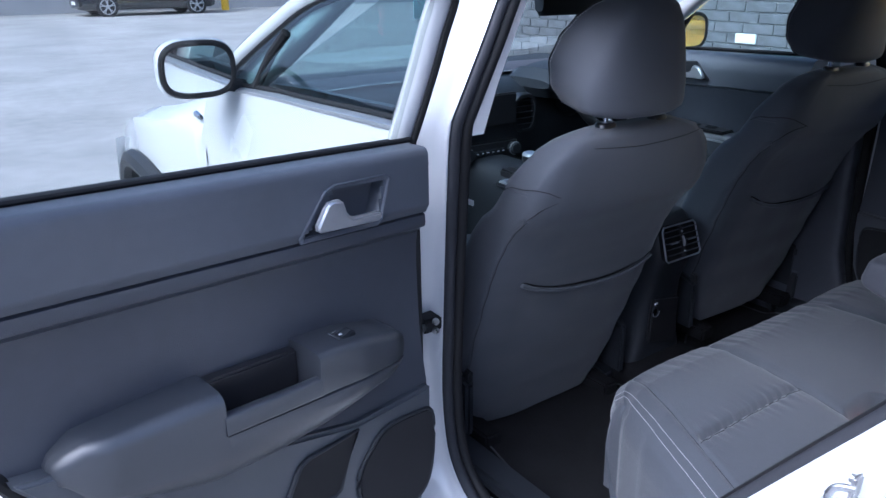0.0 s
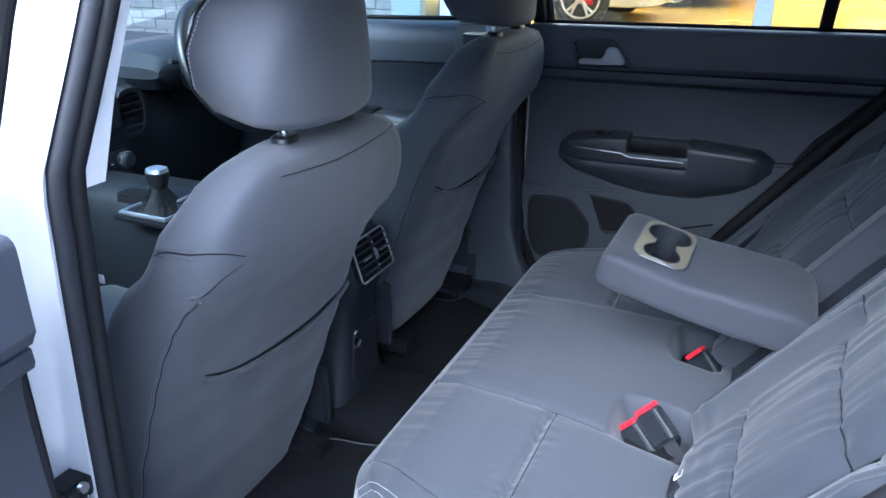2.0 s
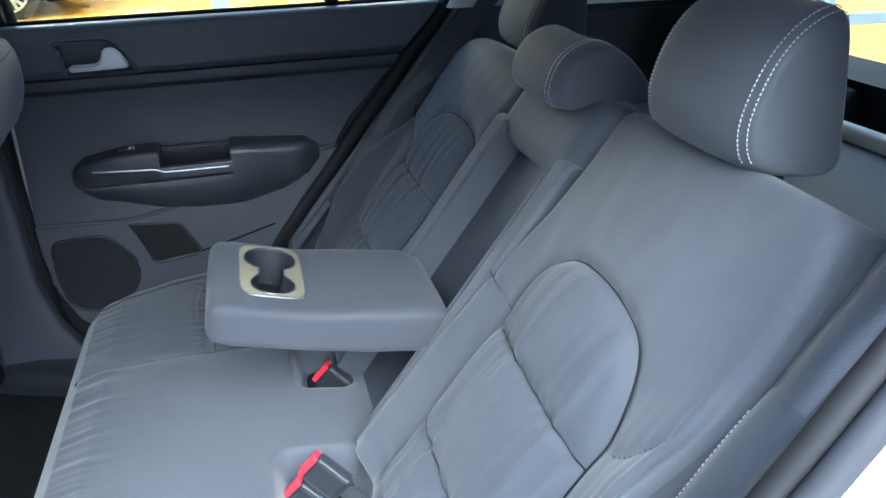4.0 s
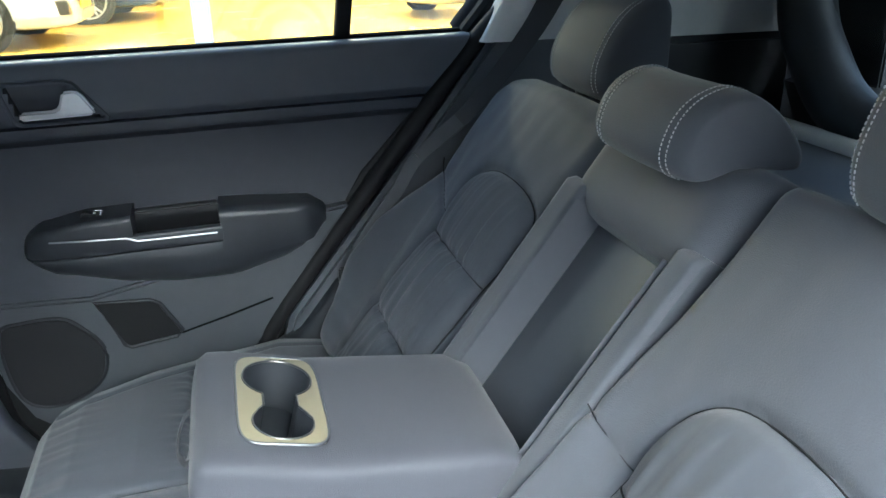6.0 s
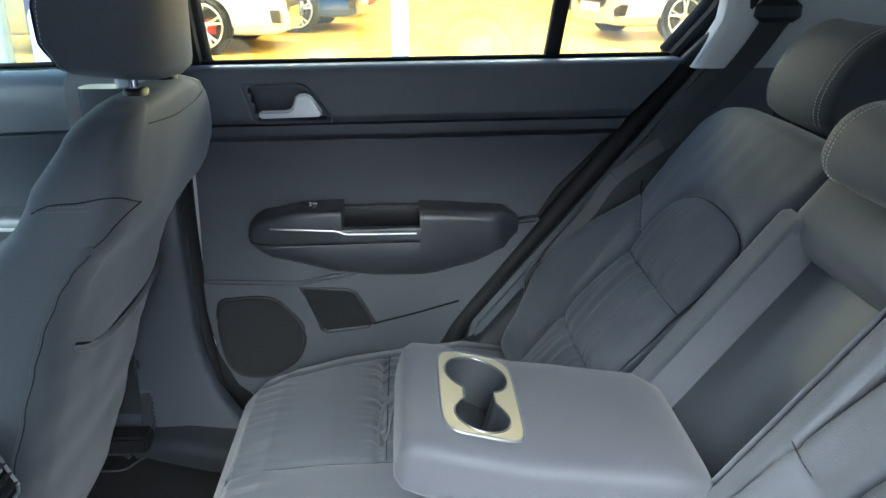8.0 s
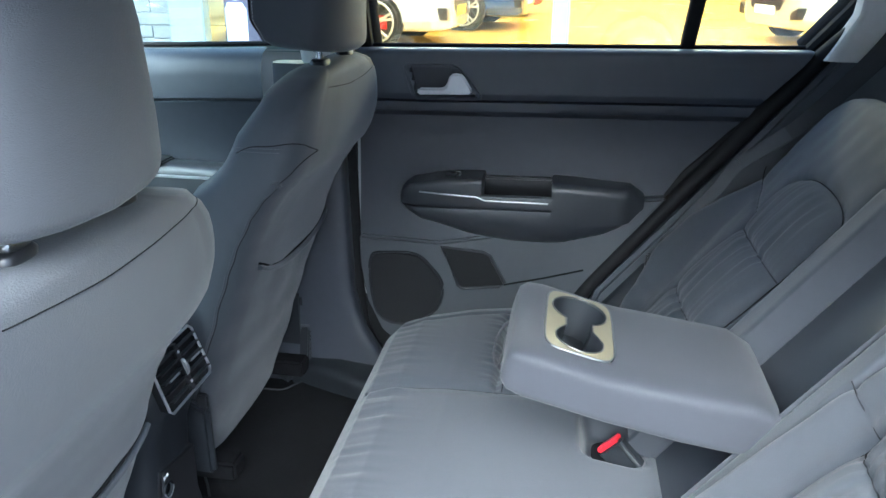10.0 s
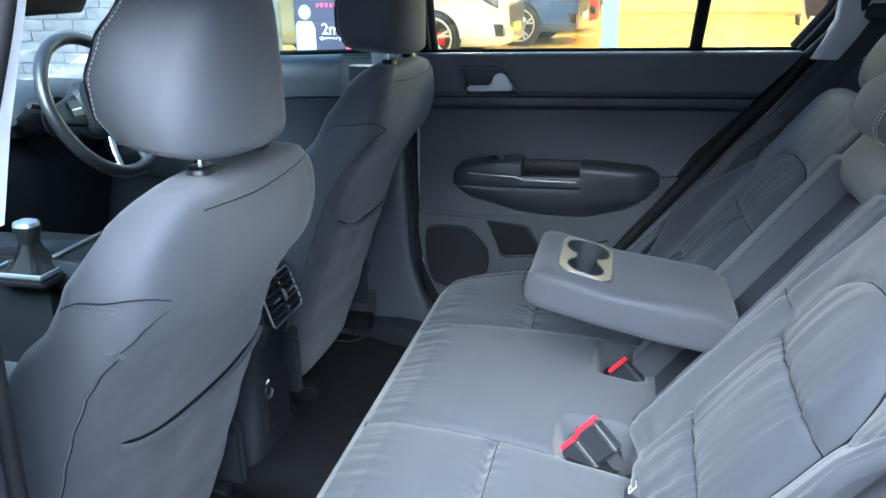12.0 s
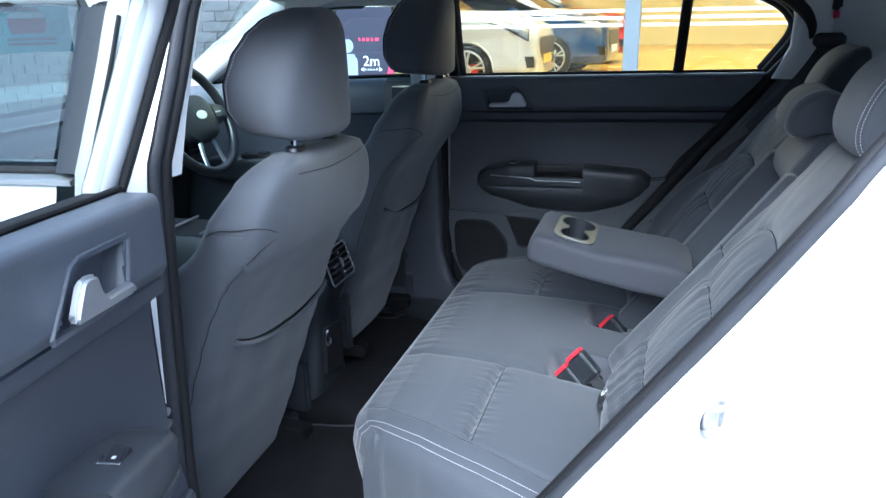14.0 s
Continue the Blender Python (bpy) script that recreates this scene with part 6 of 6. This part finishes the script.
def isofix_tab():
    e = empty("child_seat_anchor", (-0.335, -0.755, 0.76), "black child seat anchor flap with a pale symbol", "anchor")
    m = Matrix.Translation((-0.335, -0.755, 0.762)) @ Matrix.Rotation(radians(-52), 4, "X")
    part("flap", bend(box((-0.030, -0.034, -0.008), (0.030, 0.034, 0.008), 0.005), m), "plastic", e)
    tag = bend(tube([(a, b, 0.0085) for a, b in ((-0.007, -0.008), (0.007, -0.008), (0.007, 0.008), (-0.007, 0.008))], 0.0011, 6, closed=True), m @ Matrix.Translation((0.012, 0.01, 0)))
    part("symbol", tag, "white", e, smooth=0)
    part("symbol", bend(box((-0.003, -0.005, 0.008), (0.004, 0.002, 0.009)), m @ Matrix.Translation((0.012, 0.01, 0))), "white", e, smooth=0)


def seat_belt():
    e = empty("seat_belt", (0.66, -1.2, 1.4), "grey webbing seat belt hanging beside the rear seat", "seat belt")

    def band(pts, w=0.023, fade=0.0):
        pts = smooth_line(pts, 40)
        rows = []
        for i, p in enumerate(pts):
            t = (pts[min(i + 1, len(pts) - 1)] - pts[max(i - 1, 0)]).normalized()
            sd = t.cross(Vector((-0.8, 0.3, 0.3))).normalized()
            nn = sd.cross(t).normalized() * 0.0008
            h = w * (1 - fade * i / len(pts))
            rows.append([p - sd * h + nn, p + sd * h + nn, p + sd * h - nn, p - sd * h - nn])
        return loft(rows)
    part("webbing", band([(0.634, -1.245, 1.392), (0.640, -1.20, 1.315), (0.646, -1.13, 1.225), (0.650, -1.06, 1.150), (0.652, -1.00, 1.102)], 0.023, 0.45), "webbing", e)
    part("webbing_fold", band([(0.648, -1.055, 1.150), (0.650, -0.97, 1.081), (0.650, -0.93, 1.020), (0.650, -0.885, 0.962), (0.650, -0.841, 0.900)], 0.014, 0.2), "palewebbing", e, "lighter twisted run of webbing")
    part("lower_webbing", band([(0.650, -0.844, 0.904), (0.652, -0.828, 0.860), (0.652, -0.812, 0.812), (0.655, -0.80, 0.75)], 0.015, 0.3), "webbing", e)
    part("upper_guide", loft([oval((0.640, -1.243, z - 0.008), (1, 0, 0), (0, 1, 0), a, b, 3, 24) for z, a, b in ((1.385, 0.012, 0.03), (1.395, 0.020, 0.042), (1.415, 0.020, 0.042), (1.425, 0.012, 0.03))]), "plastic", e)
    part("tongue", box((0.634, -0.832, 0.812), (0.648, -0.800, 0.872), 0.004), "gloss", e, "black plastic belt tongue")
    part("tongue_metal", box((0.638, -0.818, 0.786), (0.642, -0.796, 0.814), 0.001), "steel", e)
    part("stop_button", loft([oval((0.630, -0.962, 1.092), (0, 0.8, 0.6), (1, 0, 0.2), 0.006, 0.006, 2, 12), oval((0.624, -0.962, 1.092), (0, 0.8, 0.6), (1, 0, 0.2), 0.005, 0.005, 2, 12)]), "gloss", e)


def belt_latch():
    e = empty("roof_belt_latch", (0.63, -1.245, 1.49), "small black seat belt latch with a pink button by the headliner", "latch")
    part("body", box((0.618, -1.262, 1.478), (0.640, -1.232, 1.520), 0.005), "plastic", e)
    part("stem", box((0.624, -1.254, 1.455), (0.634, -1.242, 1.482), 0.002), "plastic", e)
    part("button", box((0.614, -1.256, 1.456), (0.6185, -1.240, 1.474), 0.001), "magenta", e, "pink release button")


def luggage_cover():
    e = empty("luggage_cover", (0, -1.42, 1.09), "grey roller luggage cover with a pale bar behind the bench", "luggage cover")
    part("cassette", loft([oval((x, -1.42, 1.075), (0, 1, 0), (0, 0, 1), 0.03, 0.03, 3, 20) for x in span(-0.60, 0.60, 4)]), "plastic", e)
    part("screen", loft([[(x, y, 1.098 + d) for y, d in ((-1.43, 0.0), (-1.69, 0.004), (-1.69, 0.007), (-1.43, 0.003))] for x in span(-0.57, 0.57, 4)]), "lower", e)
    part("pull_bar", loft([oval((x, -1.705, 1.110), (0, 1, 0), (0, 0, 1), 0.020 * q, 0.021 * q, 2.6, 20) for x, q in ((-0.60, 0.7), (-0.59, 1.0), (0.59, 1.0), (0.60, 0.7))]), "headliner", e, "pale grey pull bar")


def centre_console():
    e = empty("centre_console", (0, 0, 0.48), "black centre console with air vents and a socket facing the rear", "console")
    rings = []
    for z, w, y in ((0.49, 0.105, -0.010), (0.54, 0.098, -0.008), (0.60, 0.082, -0.006), (0.68, 0.068, -0.004), (0.76, 0.064, -0.012), (0.81, 0.068, -0.030), (0.835, 0.072, -0.044), (0.88, 0.072, -0.030), (0.93, 0.070, -0.012), (0.945, 0.062, 0.004)):
        rings.append([(p.x - 0.010, p.y, p.z) for p in oval((0, y + 0.235, z), (1, 0, 0), (0, 1, 0), w + 0.010, 0.235, 7, 40)])
    part("body", loft(rings), "plastic", e, smooth=50)

    def vy(z):
        return -0.051 + 0.335 * (z - 0.838)
    fr = [(-0.079, 0.843), (-0.073, 0.837), (0.050, 0.838), (0.057, 0.845), (0.055, 0.915), (0.048, 0.922), (-0.068, 0.922), (-0.076, 0.914)]
    v = part("vent_back", loft([[(a, vy(z) + d, z) for a, z in fr] for d in (0.012, -0.001)]), "seam", e, "black rear air vents", 0)
    part("vent_frame", tube([(a, vy(z) - 0.003, z) for a, z in fr], 0.0023, 8, closed=True), "silver", v, "satin silver vent frame")
    lean = Matrix.Rotation(radians(-18.5), 4, "X")
    for sx in (-1, 1):
        for k in range(5):
            z = 0.852 + k * 0.0145
            part("slat", bend(box((-0.028, -0.006, -0.0012), (0.028, 0.006, 0.0012)), Matrix.Translation((-0.010 + sx * 0.033, vy(z) - 0.004, z)) @ Matrix.Rotation(radians(-20), 4, "X")), "gloss", v, smooth=0)
        part("slider", bend(box((-0.015, -0.005, -0.0016), (0.015, 0.0, 0.0016), 0.0008), Matrix.Translation((-0.010 + sx * 0.034, vy(0.881) - 0.007, 0.881)) @ lean), "silver", v)
    part("centre_bar", bend(box((-0.005, -0.006, -0.040), (0.005, 0.002, 0.040), 0.001), Matrix.Translation((-0.010, vy(0.88) - 0.003, 0.88)) @ lean), "gloss", v)
    part("thumb_wheel", bend(loft([oval((d, -0.004, 0), (0, 1, 0), (0, 0, 1), 0.007, 0.014, 2, 20) for d in (-0.003, 0.003)]), Matrix.Translation((-0.010, vy(0.88) - 0.004, 0.88)) @ lean), "silver", v)
    for dz in (-0.026, 0.026):
        part("vent_mark", bend(box((-0.002, -0.0075, dz - 0.002), (0.002, -0.006, dz + 0.002)), Matrix.Translation((-0.010, vy(0.88) - 0.003, 0.88)) @ lean), "white", v, smooth=0)
    s = part("socket_panel", prism([(-0.070, 0.585), (0.046, 0.560), (0.050, 0.70), (-0.060, 0.72)], -0.012, 0.01, "y", 0.006), "gloss", e)
    part("socket", loft([oval((-0.052, y, 0.678), (1, 0, 0), (0, 0, 1), r, r, 2, 24) for y, r in ((-0.012, 0.0145), (-0.016, 0.014), (-0.016, 0.010), (-0.008, 0.009))]), "plastic", s)
    part("socket_ring", tube([(-0.052 + 0.013 * math.cos(a), -0.0165, 0.678 + 0.013 * math.sin(a)) for a in span(math.pi, 2 * math.pi, 14)], 0.0012, 6), "silver", s)
    for dx in (-0.058, -0.050):
        part("socket_mark", box((dx, -0.0135, 0.699), (dx + 0.005, -0.0122, 0.704)), "white", s, smooth=0)
    part("armrest_lid", box((-0.085, 0.03, 0.915), (0.065, 0.28, 0.945), 0.012, 4), "softpad", e)
    part("cup_tray", box((-0.08, 0.29, 0.92), (0.08, 0.62, 0.948), 0.006), "gloss", e)
    for y in (0.31, 0.42):
        part("tray_trim", box((-0.082, y, 0.952), (0.082, y + 0.008, 0.958), 0.002), "silver", e)
    part("front_tunnel", loft([oval((0, y, 0.70), (1, 0, 0), (0, 0, 1), 0.095, 0.25, 5, 24) for y in (0.44, 0.7, 1.0)]), "plastic", e)


def gear_lever():
    x, y = -0.085, 0.470
    e = empty("gear_lever", (x, y, 0.93), "gear lever with a black leather gaiter and a bright knob top", "gear lever")
    part("gaiter", loft([[Vector((p.x + 0.004 * math.sin(9 * k), p.y, p.z)) for k, p in enumerate(oval((x, y, z), (1, 0, 0), (0, 1, 0), r, r * 1.1, 3, 28))] for z, r in ((0.925, 0.050), (0.935, 0.043), (0.950, 0.030), (0.968, 0.020), (0.985, 0.014))]), "rubber", e)
    part("surround", tube([(x + a, y + b, 0.930) for a, b in ((-0.055, -0.06), (0.05, -0.06), (0.05, 0.07), (-0.055, 0.07))], 0.006, 8, closed=True), "silver", e, "satin silver gaiter surround")
    part("plate", box((x - 0.07, y - 0.075, 0.912), (x + 0.065, y + 0.085, 0.929), 0.006), "gloss", e)
    part("knob", loft([oval((x, y, z), (1, 0, 0), (0, 1, 0), r, r * 1.15, 2.4, 24) for z, r in ((0.98, 0.013), (0.99, 0.018), (1.010, 0.023), (1.022, 0.022))]), "gloss", e)
    part("knob_cap", loft([oval((x, y, z), (1, 0, 0), (0, 1, 0), r, r * 1.1, 2.4, 24) for z, r in ((1.020, 0.0235), (1.028, 0.021), (1.0315, 0.013))]), "silver", e)


def dashboard():
    e = empty("dashboard", (0, 0.9, 0.8), "black dashboard with air vents and a heater panel", "dashboard")
    prof = [(0.86, 0.62), (0.83, 0.80), (0.80, 0.92), (0.775, 1.02), (0.79, 1.10), (0.82, 1.155), (0.88, 1.185), (1.05, 1.20), (1.25, 1.20), (1.25, 0.6)]
    part("body", loft([[(x, y + 0.06 * (abs(x) / 0.7) ** 2, z) for y, z in prof] for x in span(-0.70, 0.70, 20)]), "plastic", e)
    hood = [oval((0.385 + dx, 0.80, 1.175), (0, 1, 0), (0, 0, 1), 0.11, h, 3, 24) for dx, h in ((-0.20, 0.015), (-0.17, 0.05), (-0.08, 0.065), (0.08, 0.065), (0.17, 0.05), (0.20, 0.015))]
    part("instrument_hood", loft(hood), "plastic", e)
    for k, (dx, r) in enumerate(((-0.075, 0.05), (0.075, 0.05))):
        part("dial", loft([oval((0.385 + dx, y, 1.165), (1, 0, 0), (0, 0, 1), r, r, 2, 28) for y in (0.688, 0.682)]), "gloss", e)
    for x in (-0.62, -0.16, 0.16, 0.63):
        v = part("vent_surround", loft([oval((x, y, 1.075), (1, 0, 0), (0, 0, 1), a, b, 3, 28) for y, a, b in ((0.80, 0.055, 0.07), (0.775, 0.05, 0.065), (0.775, 0.04, 0.055), (0.79, 0.04, 0.055))]), "gloss", e)
        for k in range(5):
            part("slat", box((x - 0.04, 0.778, 1.035 + k * 0.02), (x + 0.04, 0.79, 1.039 + k * 0.02)), "gloss", v, smooth=0)
    part("screen", box((-0.11, 0.762, 1.05), (0.11, 0.775, 1.155), 0.005), "gloss", e)
    part("heater_panel", box((-0.13, 0.77, 0.90), (0.13, 0.79, 1.0), 0.01), "gloss", e)
    for x in (-0.10, 0.10):
        k = part("knob", loft([oval((x, y, 0.965), (1, 0, 0), (0, 0, 1), r, r, 2, 24) for y, r in ((0.77, 0.022), (0.745, 0.020), (0.742, 0.016))]), "plastic", e)
        part("knob_ring", tube([(x + 0.021 * math.cos(a), 0.756, 0.965 + 0.021 * math.sin(a)) for a in span(0, 2 * math.pi, 20)][:-1], 0.0025, 6, closed=True), "silver", k)
    for k in range(6):
        part("button", box((-0.065 + k * 0.022, 0.762, 0.955), (-0.047 + k * 0.022, 0.772, 0.97), 0.002), "plastic", e)
        part("button_mark", box((-0.060 + k * 0.022, 0.7612, 0.961), (-0.052 + k * 0.022, 0.7622, 0.964)), "white", e, smooth=0)


def steering_wheel():
    c = Vector((0.385, 0.605, 1.185))
    m = Matrix.Translation(c) @ Matrix.Rotation(radians(66), 4, "X")
    e = empty("steering_wheel", c, "black leather steering wheel with satin silver spokes", "steering wheel")
    R = 0.180
    part("rim", bend(tube([(R * math.cos(a), R * math.sin(a), 0) for a in span(0, 2 * math.pi, 64)][:-1], 0.0165, 12, closed=True), m), "gloss", e)
    hub = part("airbag_cover", bend(loft([oval((0, -0.005, z), (1, 0, 0), (0, 1, 0), a, b, 2.8, 32) for z, a, b in ((-0.04, 0.08, 0.07), (0.0, 0.095, 0.080), (0.018, 0.088, 0.074), (0.028, 0.06, 0.050), (0.030, 0.03, 0.025))]), m), "plastic", e)
    part("badge", bend(loft([oval((0, 0.0, z), (1, 0, 0), (0, 1, 0), 0.026, 0.014, 2, 28) for z in (0.026, 0.033)]), m), "silver", hub, "plain oval silver badge")
    for sx in (-1, 1):
        part("spoke", bend(loft([oval((sx * x, 0.0, 0.0), (0, 1, 0), (0, 0, 1), a, 0.010, 3, 16) for x, a in ((0.06, 0.045), (0.11, 0.038), (0.175, 0.022))]), m), "plastic", e)
        sw = part("switch_pad", bend(box((sx * 0.115 - 0.022, -0.018, 0.008), (sx * 0.115 + 0.022, 0.026, 0.016), 0.004), m), "gloss", e)
        part("switch_trim", bend(box((sx * 0.115 - 0.016, 0.0, 0.016), (sx * 0.115 + 0.016, 0.004, 0.0175)), m), "silver", sw, smooth=0)
    for sx in (-1, 1):
        part("lower_spoke", bend(tube([(sx * 0.03, -0.06, 0.004), (sx * 0.045, -0.12, 0.0), (sx * 0.05, -0.172, 0.0)], 0.009, 10, flat=0.6), m), "silver", e, "satin silver lower spoke")
    part("column", bend(tube([(0, 0, -0.03), (0, 0, -0.22)], [0.05, 0.06], 16), m), "plastic", e)
    for sx in (-1, 1):
        part("stalk", bend(tube([(sx * 0.05, 0.02, -0.06), (sx * 0.17, 0.05, -0.055)], 0.008, 8), m), "gloss", e)


def interior_mirror():
    e = empty("rear_view_mirror", (0, 0.42, 1.46), "black interior rear view mirror on the windscreen", "mirror")
    part("housing", loft([oval((x, 0.42, 1.455), (0, 1, 0), (0, 0, 1), 0.018, h, 3, 20) for x, h in ((-0.12, 0.02), (-0.11, 0.033), (0.11, 0.033), (0.12, 0.02))]), "plastic", e)
    part("stem", tube([(0, 0.43, 1.47), (0, 0.50, 1.49)], 0.012, 8), "plastic", e)


def floor_mats():
    for s, label in ((-1, "black carpet floor mat with a bound edge, open door side"), (1, "black carpet floor mat with a bound edge, closed door side")):
        e = empty("floor_mat", (s * 0.38, -0.1, 0.477), label, "mat", "rear floor mats")
        if s > 0:
            edge = [(0.13, -0.29), (0.13, -0.02), (0.20, 0.06), (0.30, 0.11), (0.42, 0.13), (0.545, 0.13), (0.562, 0.085), (0.567, 0.035), (0.600, 0.010), (0.625, -0.03), (0.605, -0.107), (0.592, -0.18), (0.585, -0.29)]
        else:
            edge = [(-0.15, -0.29), (-0.15, -0.05), (-0.172, 0.015), (-0.215, 0.026), (-0.230, 0.055), (-0.240, 0.115), (-0.30, 0.145), (-0.446, 0.150), (-0.60, 0.13), (-0.61, 0.05), (-0.61, -0.29)]
        out = [(p.x, p.y) for p in smooth_line([(a, b, 0) for a, b in edge], 100, True)]
        part("carpet", prism(out, 0.478, 0.486, "z"), "matcloth", e, smooth=0)
        part("binding", tube([(a, b, 0.486) for a, b in out], 0.0026, 6, closed=True), "webbing", e, "stitched edge binding")


def lower_trim():
    """Moulded cover that runs along the floor beside the closed door."""
    for s in (1,):
        e = empty("floor_duct_cover", (s * 0.6, 0, 0.48), "black moulded floor duct cover beside the sill", "trim cover")
        pts = [(0.652, 0.03, 0.485), (0.640, -0.02, 0.495), (0.622, -0.09, 0.50), (0.605, -0.16, 0.497), (0.595, -0.27, 0.49)]
        rings = []
        for (x, y, z), w, h in zip(pts, (0.030, 0.042, 0.050, 0.056, 0.058), (0.040, 0.046, 0.044, 0.040, 0.036)):
            rings.append(oval((s * x, y, z), (1, 0, 0), (0, 0, 1), w, h, 3.5, 28))
        part("cover", loft(rings), "plastic", e, smooth=50)
        up = empty("belt_height_post", (s * 0.64, 0.0, 0.53), "ribbed black plastic post rising from the floor cover", "trim post")
        m = Matrix.Translation((s * 0.638, -0.004, 0.53)) @ Matrix.Rotation(radians(s * 14), 4, "Y")
        part("stem", bend(box((-0.021, -0.012, 0.0), (0.021, 0.012, 0.095), 0.004), m), "plastic", up)
        for k in range(7):
            part("rib", bend(box((-0.024, -0.0145, 0.012 + k * 0.011), (0.024, -0.011, 0.016 + k * 0.011)), m), "plastic", up, smooth=0)
        part("cap", bend(box((-0.022, -0.013, 0.093), (0.022, 0.013, 0.099), 0.002), m), "lower", up)
        fl = empty("runner_flap", (s * 0.63, 0.06, 0.48), "black plastic flap over the seat runner", "flap", "runner flaps")
        part("flap", prism([(s * 0.664, 0.112), (s * 0.606, 0.036), (s * 0.654, 0.035), (s * 0.699, 0.102)], 0.478, 0.500, "z", 0.004), "plastic", fl)



def inner_flap():
    e = empty("runner_flap", (-0.12, 0.1, 0.48), "black plastic flap over the inner seat runner", "flap", "runner flaps")
    out = [(-0.081, 0.167), (-0.130, 0.125), (-0.157, 0.094), (-0.173, 0.038), (-0.135, 0.045), (-0.070, 0.110)]
    part("flap", prism(out, 0.476, 0.502, "z", 0.003), "plastic", e)
    part("flap_edge", tube([(x, y, 0.503) for x, y in out[:4]], 0.0024, 6), "lower", e)


ground()
showroom()
brick_wall()
poster()
yard()
other_car("white_hatchback", (9.0, 2.86, SHOP_Z), 177, "paint", "white hatchback with red brake calipers in the showroom", 4.2, 1.82, 1.46, True)
other_car("blue_hatchback", (11.7, 2.1, SHOP_Z), 175, "bluepaint", "dark blue hatchback in the showroom", 4.1)
other_car("red_hatchback", (14.6, 1.9, SHOP_Z), 172, "redpaint", "red hatchback in the showroom", 4.1)
other_car("silver_car", (10.5, -5.2, SHOP_Z), 15, "silverpaint", "silver car in the showroom", 4.4, 1.84, 1.6)
car_body()
striker()
check_strap()
rear_door(-1, SWING, "open white rear door with black trim and a silver handle")
rear_door(1, Matrix.Identity(4), "closed white rear door with black trim and a silver handle")
front_door(-1, "closed white front door with a door mirror beside the open rear door")
front_door(1, "closed white front door beside the steering wheel")
visor_card()
front_seat(-0.408, 0.0, "charcoal cloth front passenger seat with a pocket on its back")
front_seat(0.392, 0.048, "charcoal cloth driver seat with a pocket on its back")
rear_seat()
rear_headrests()
buckles()
isofix_tab()
seat_belt()
belt_latch()
luggage_cover()
centre_console()
gear_lever()
dashboard()
steering_wheel()
interior_mirror()
floor_mats()
lower_trim()
inner_flap()
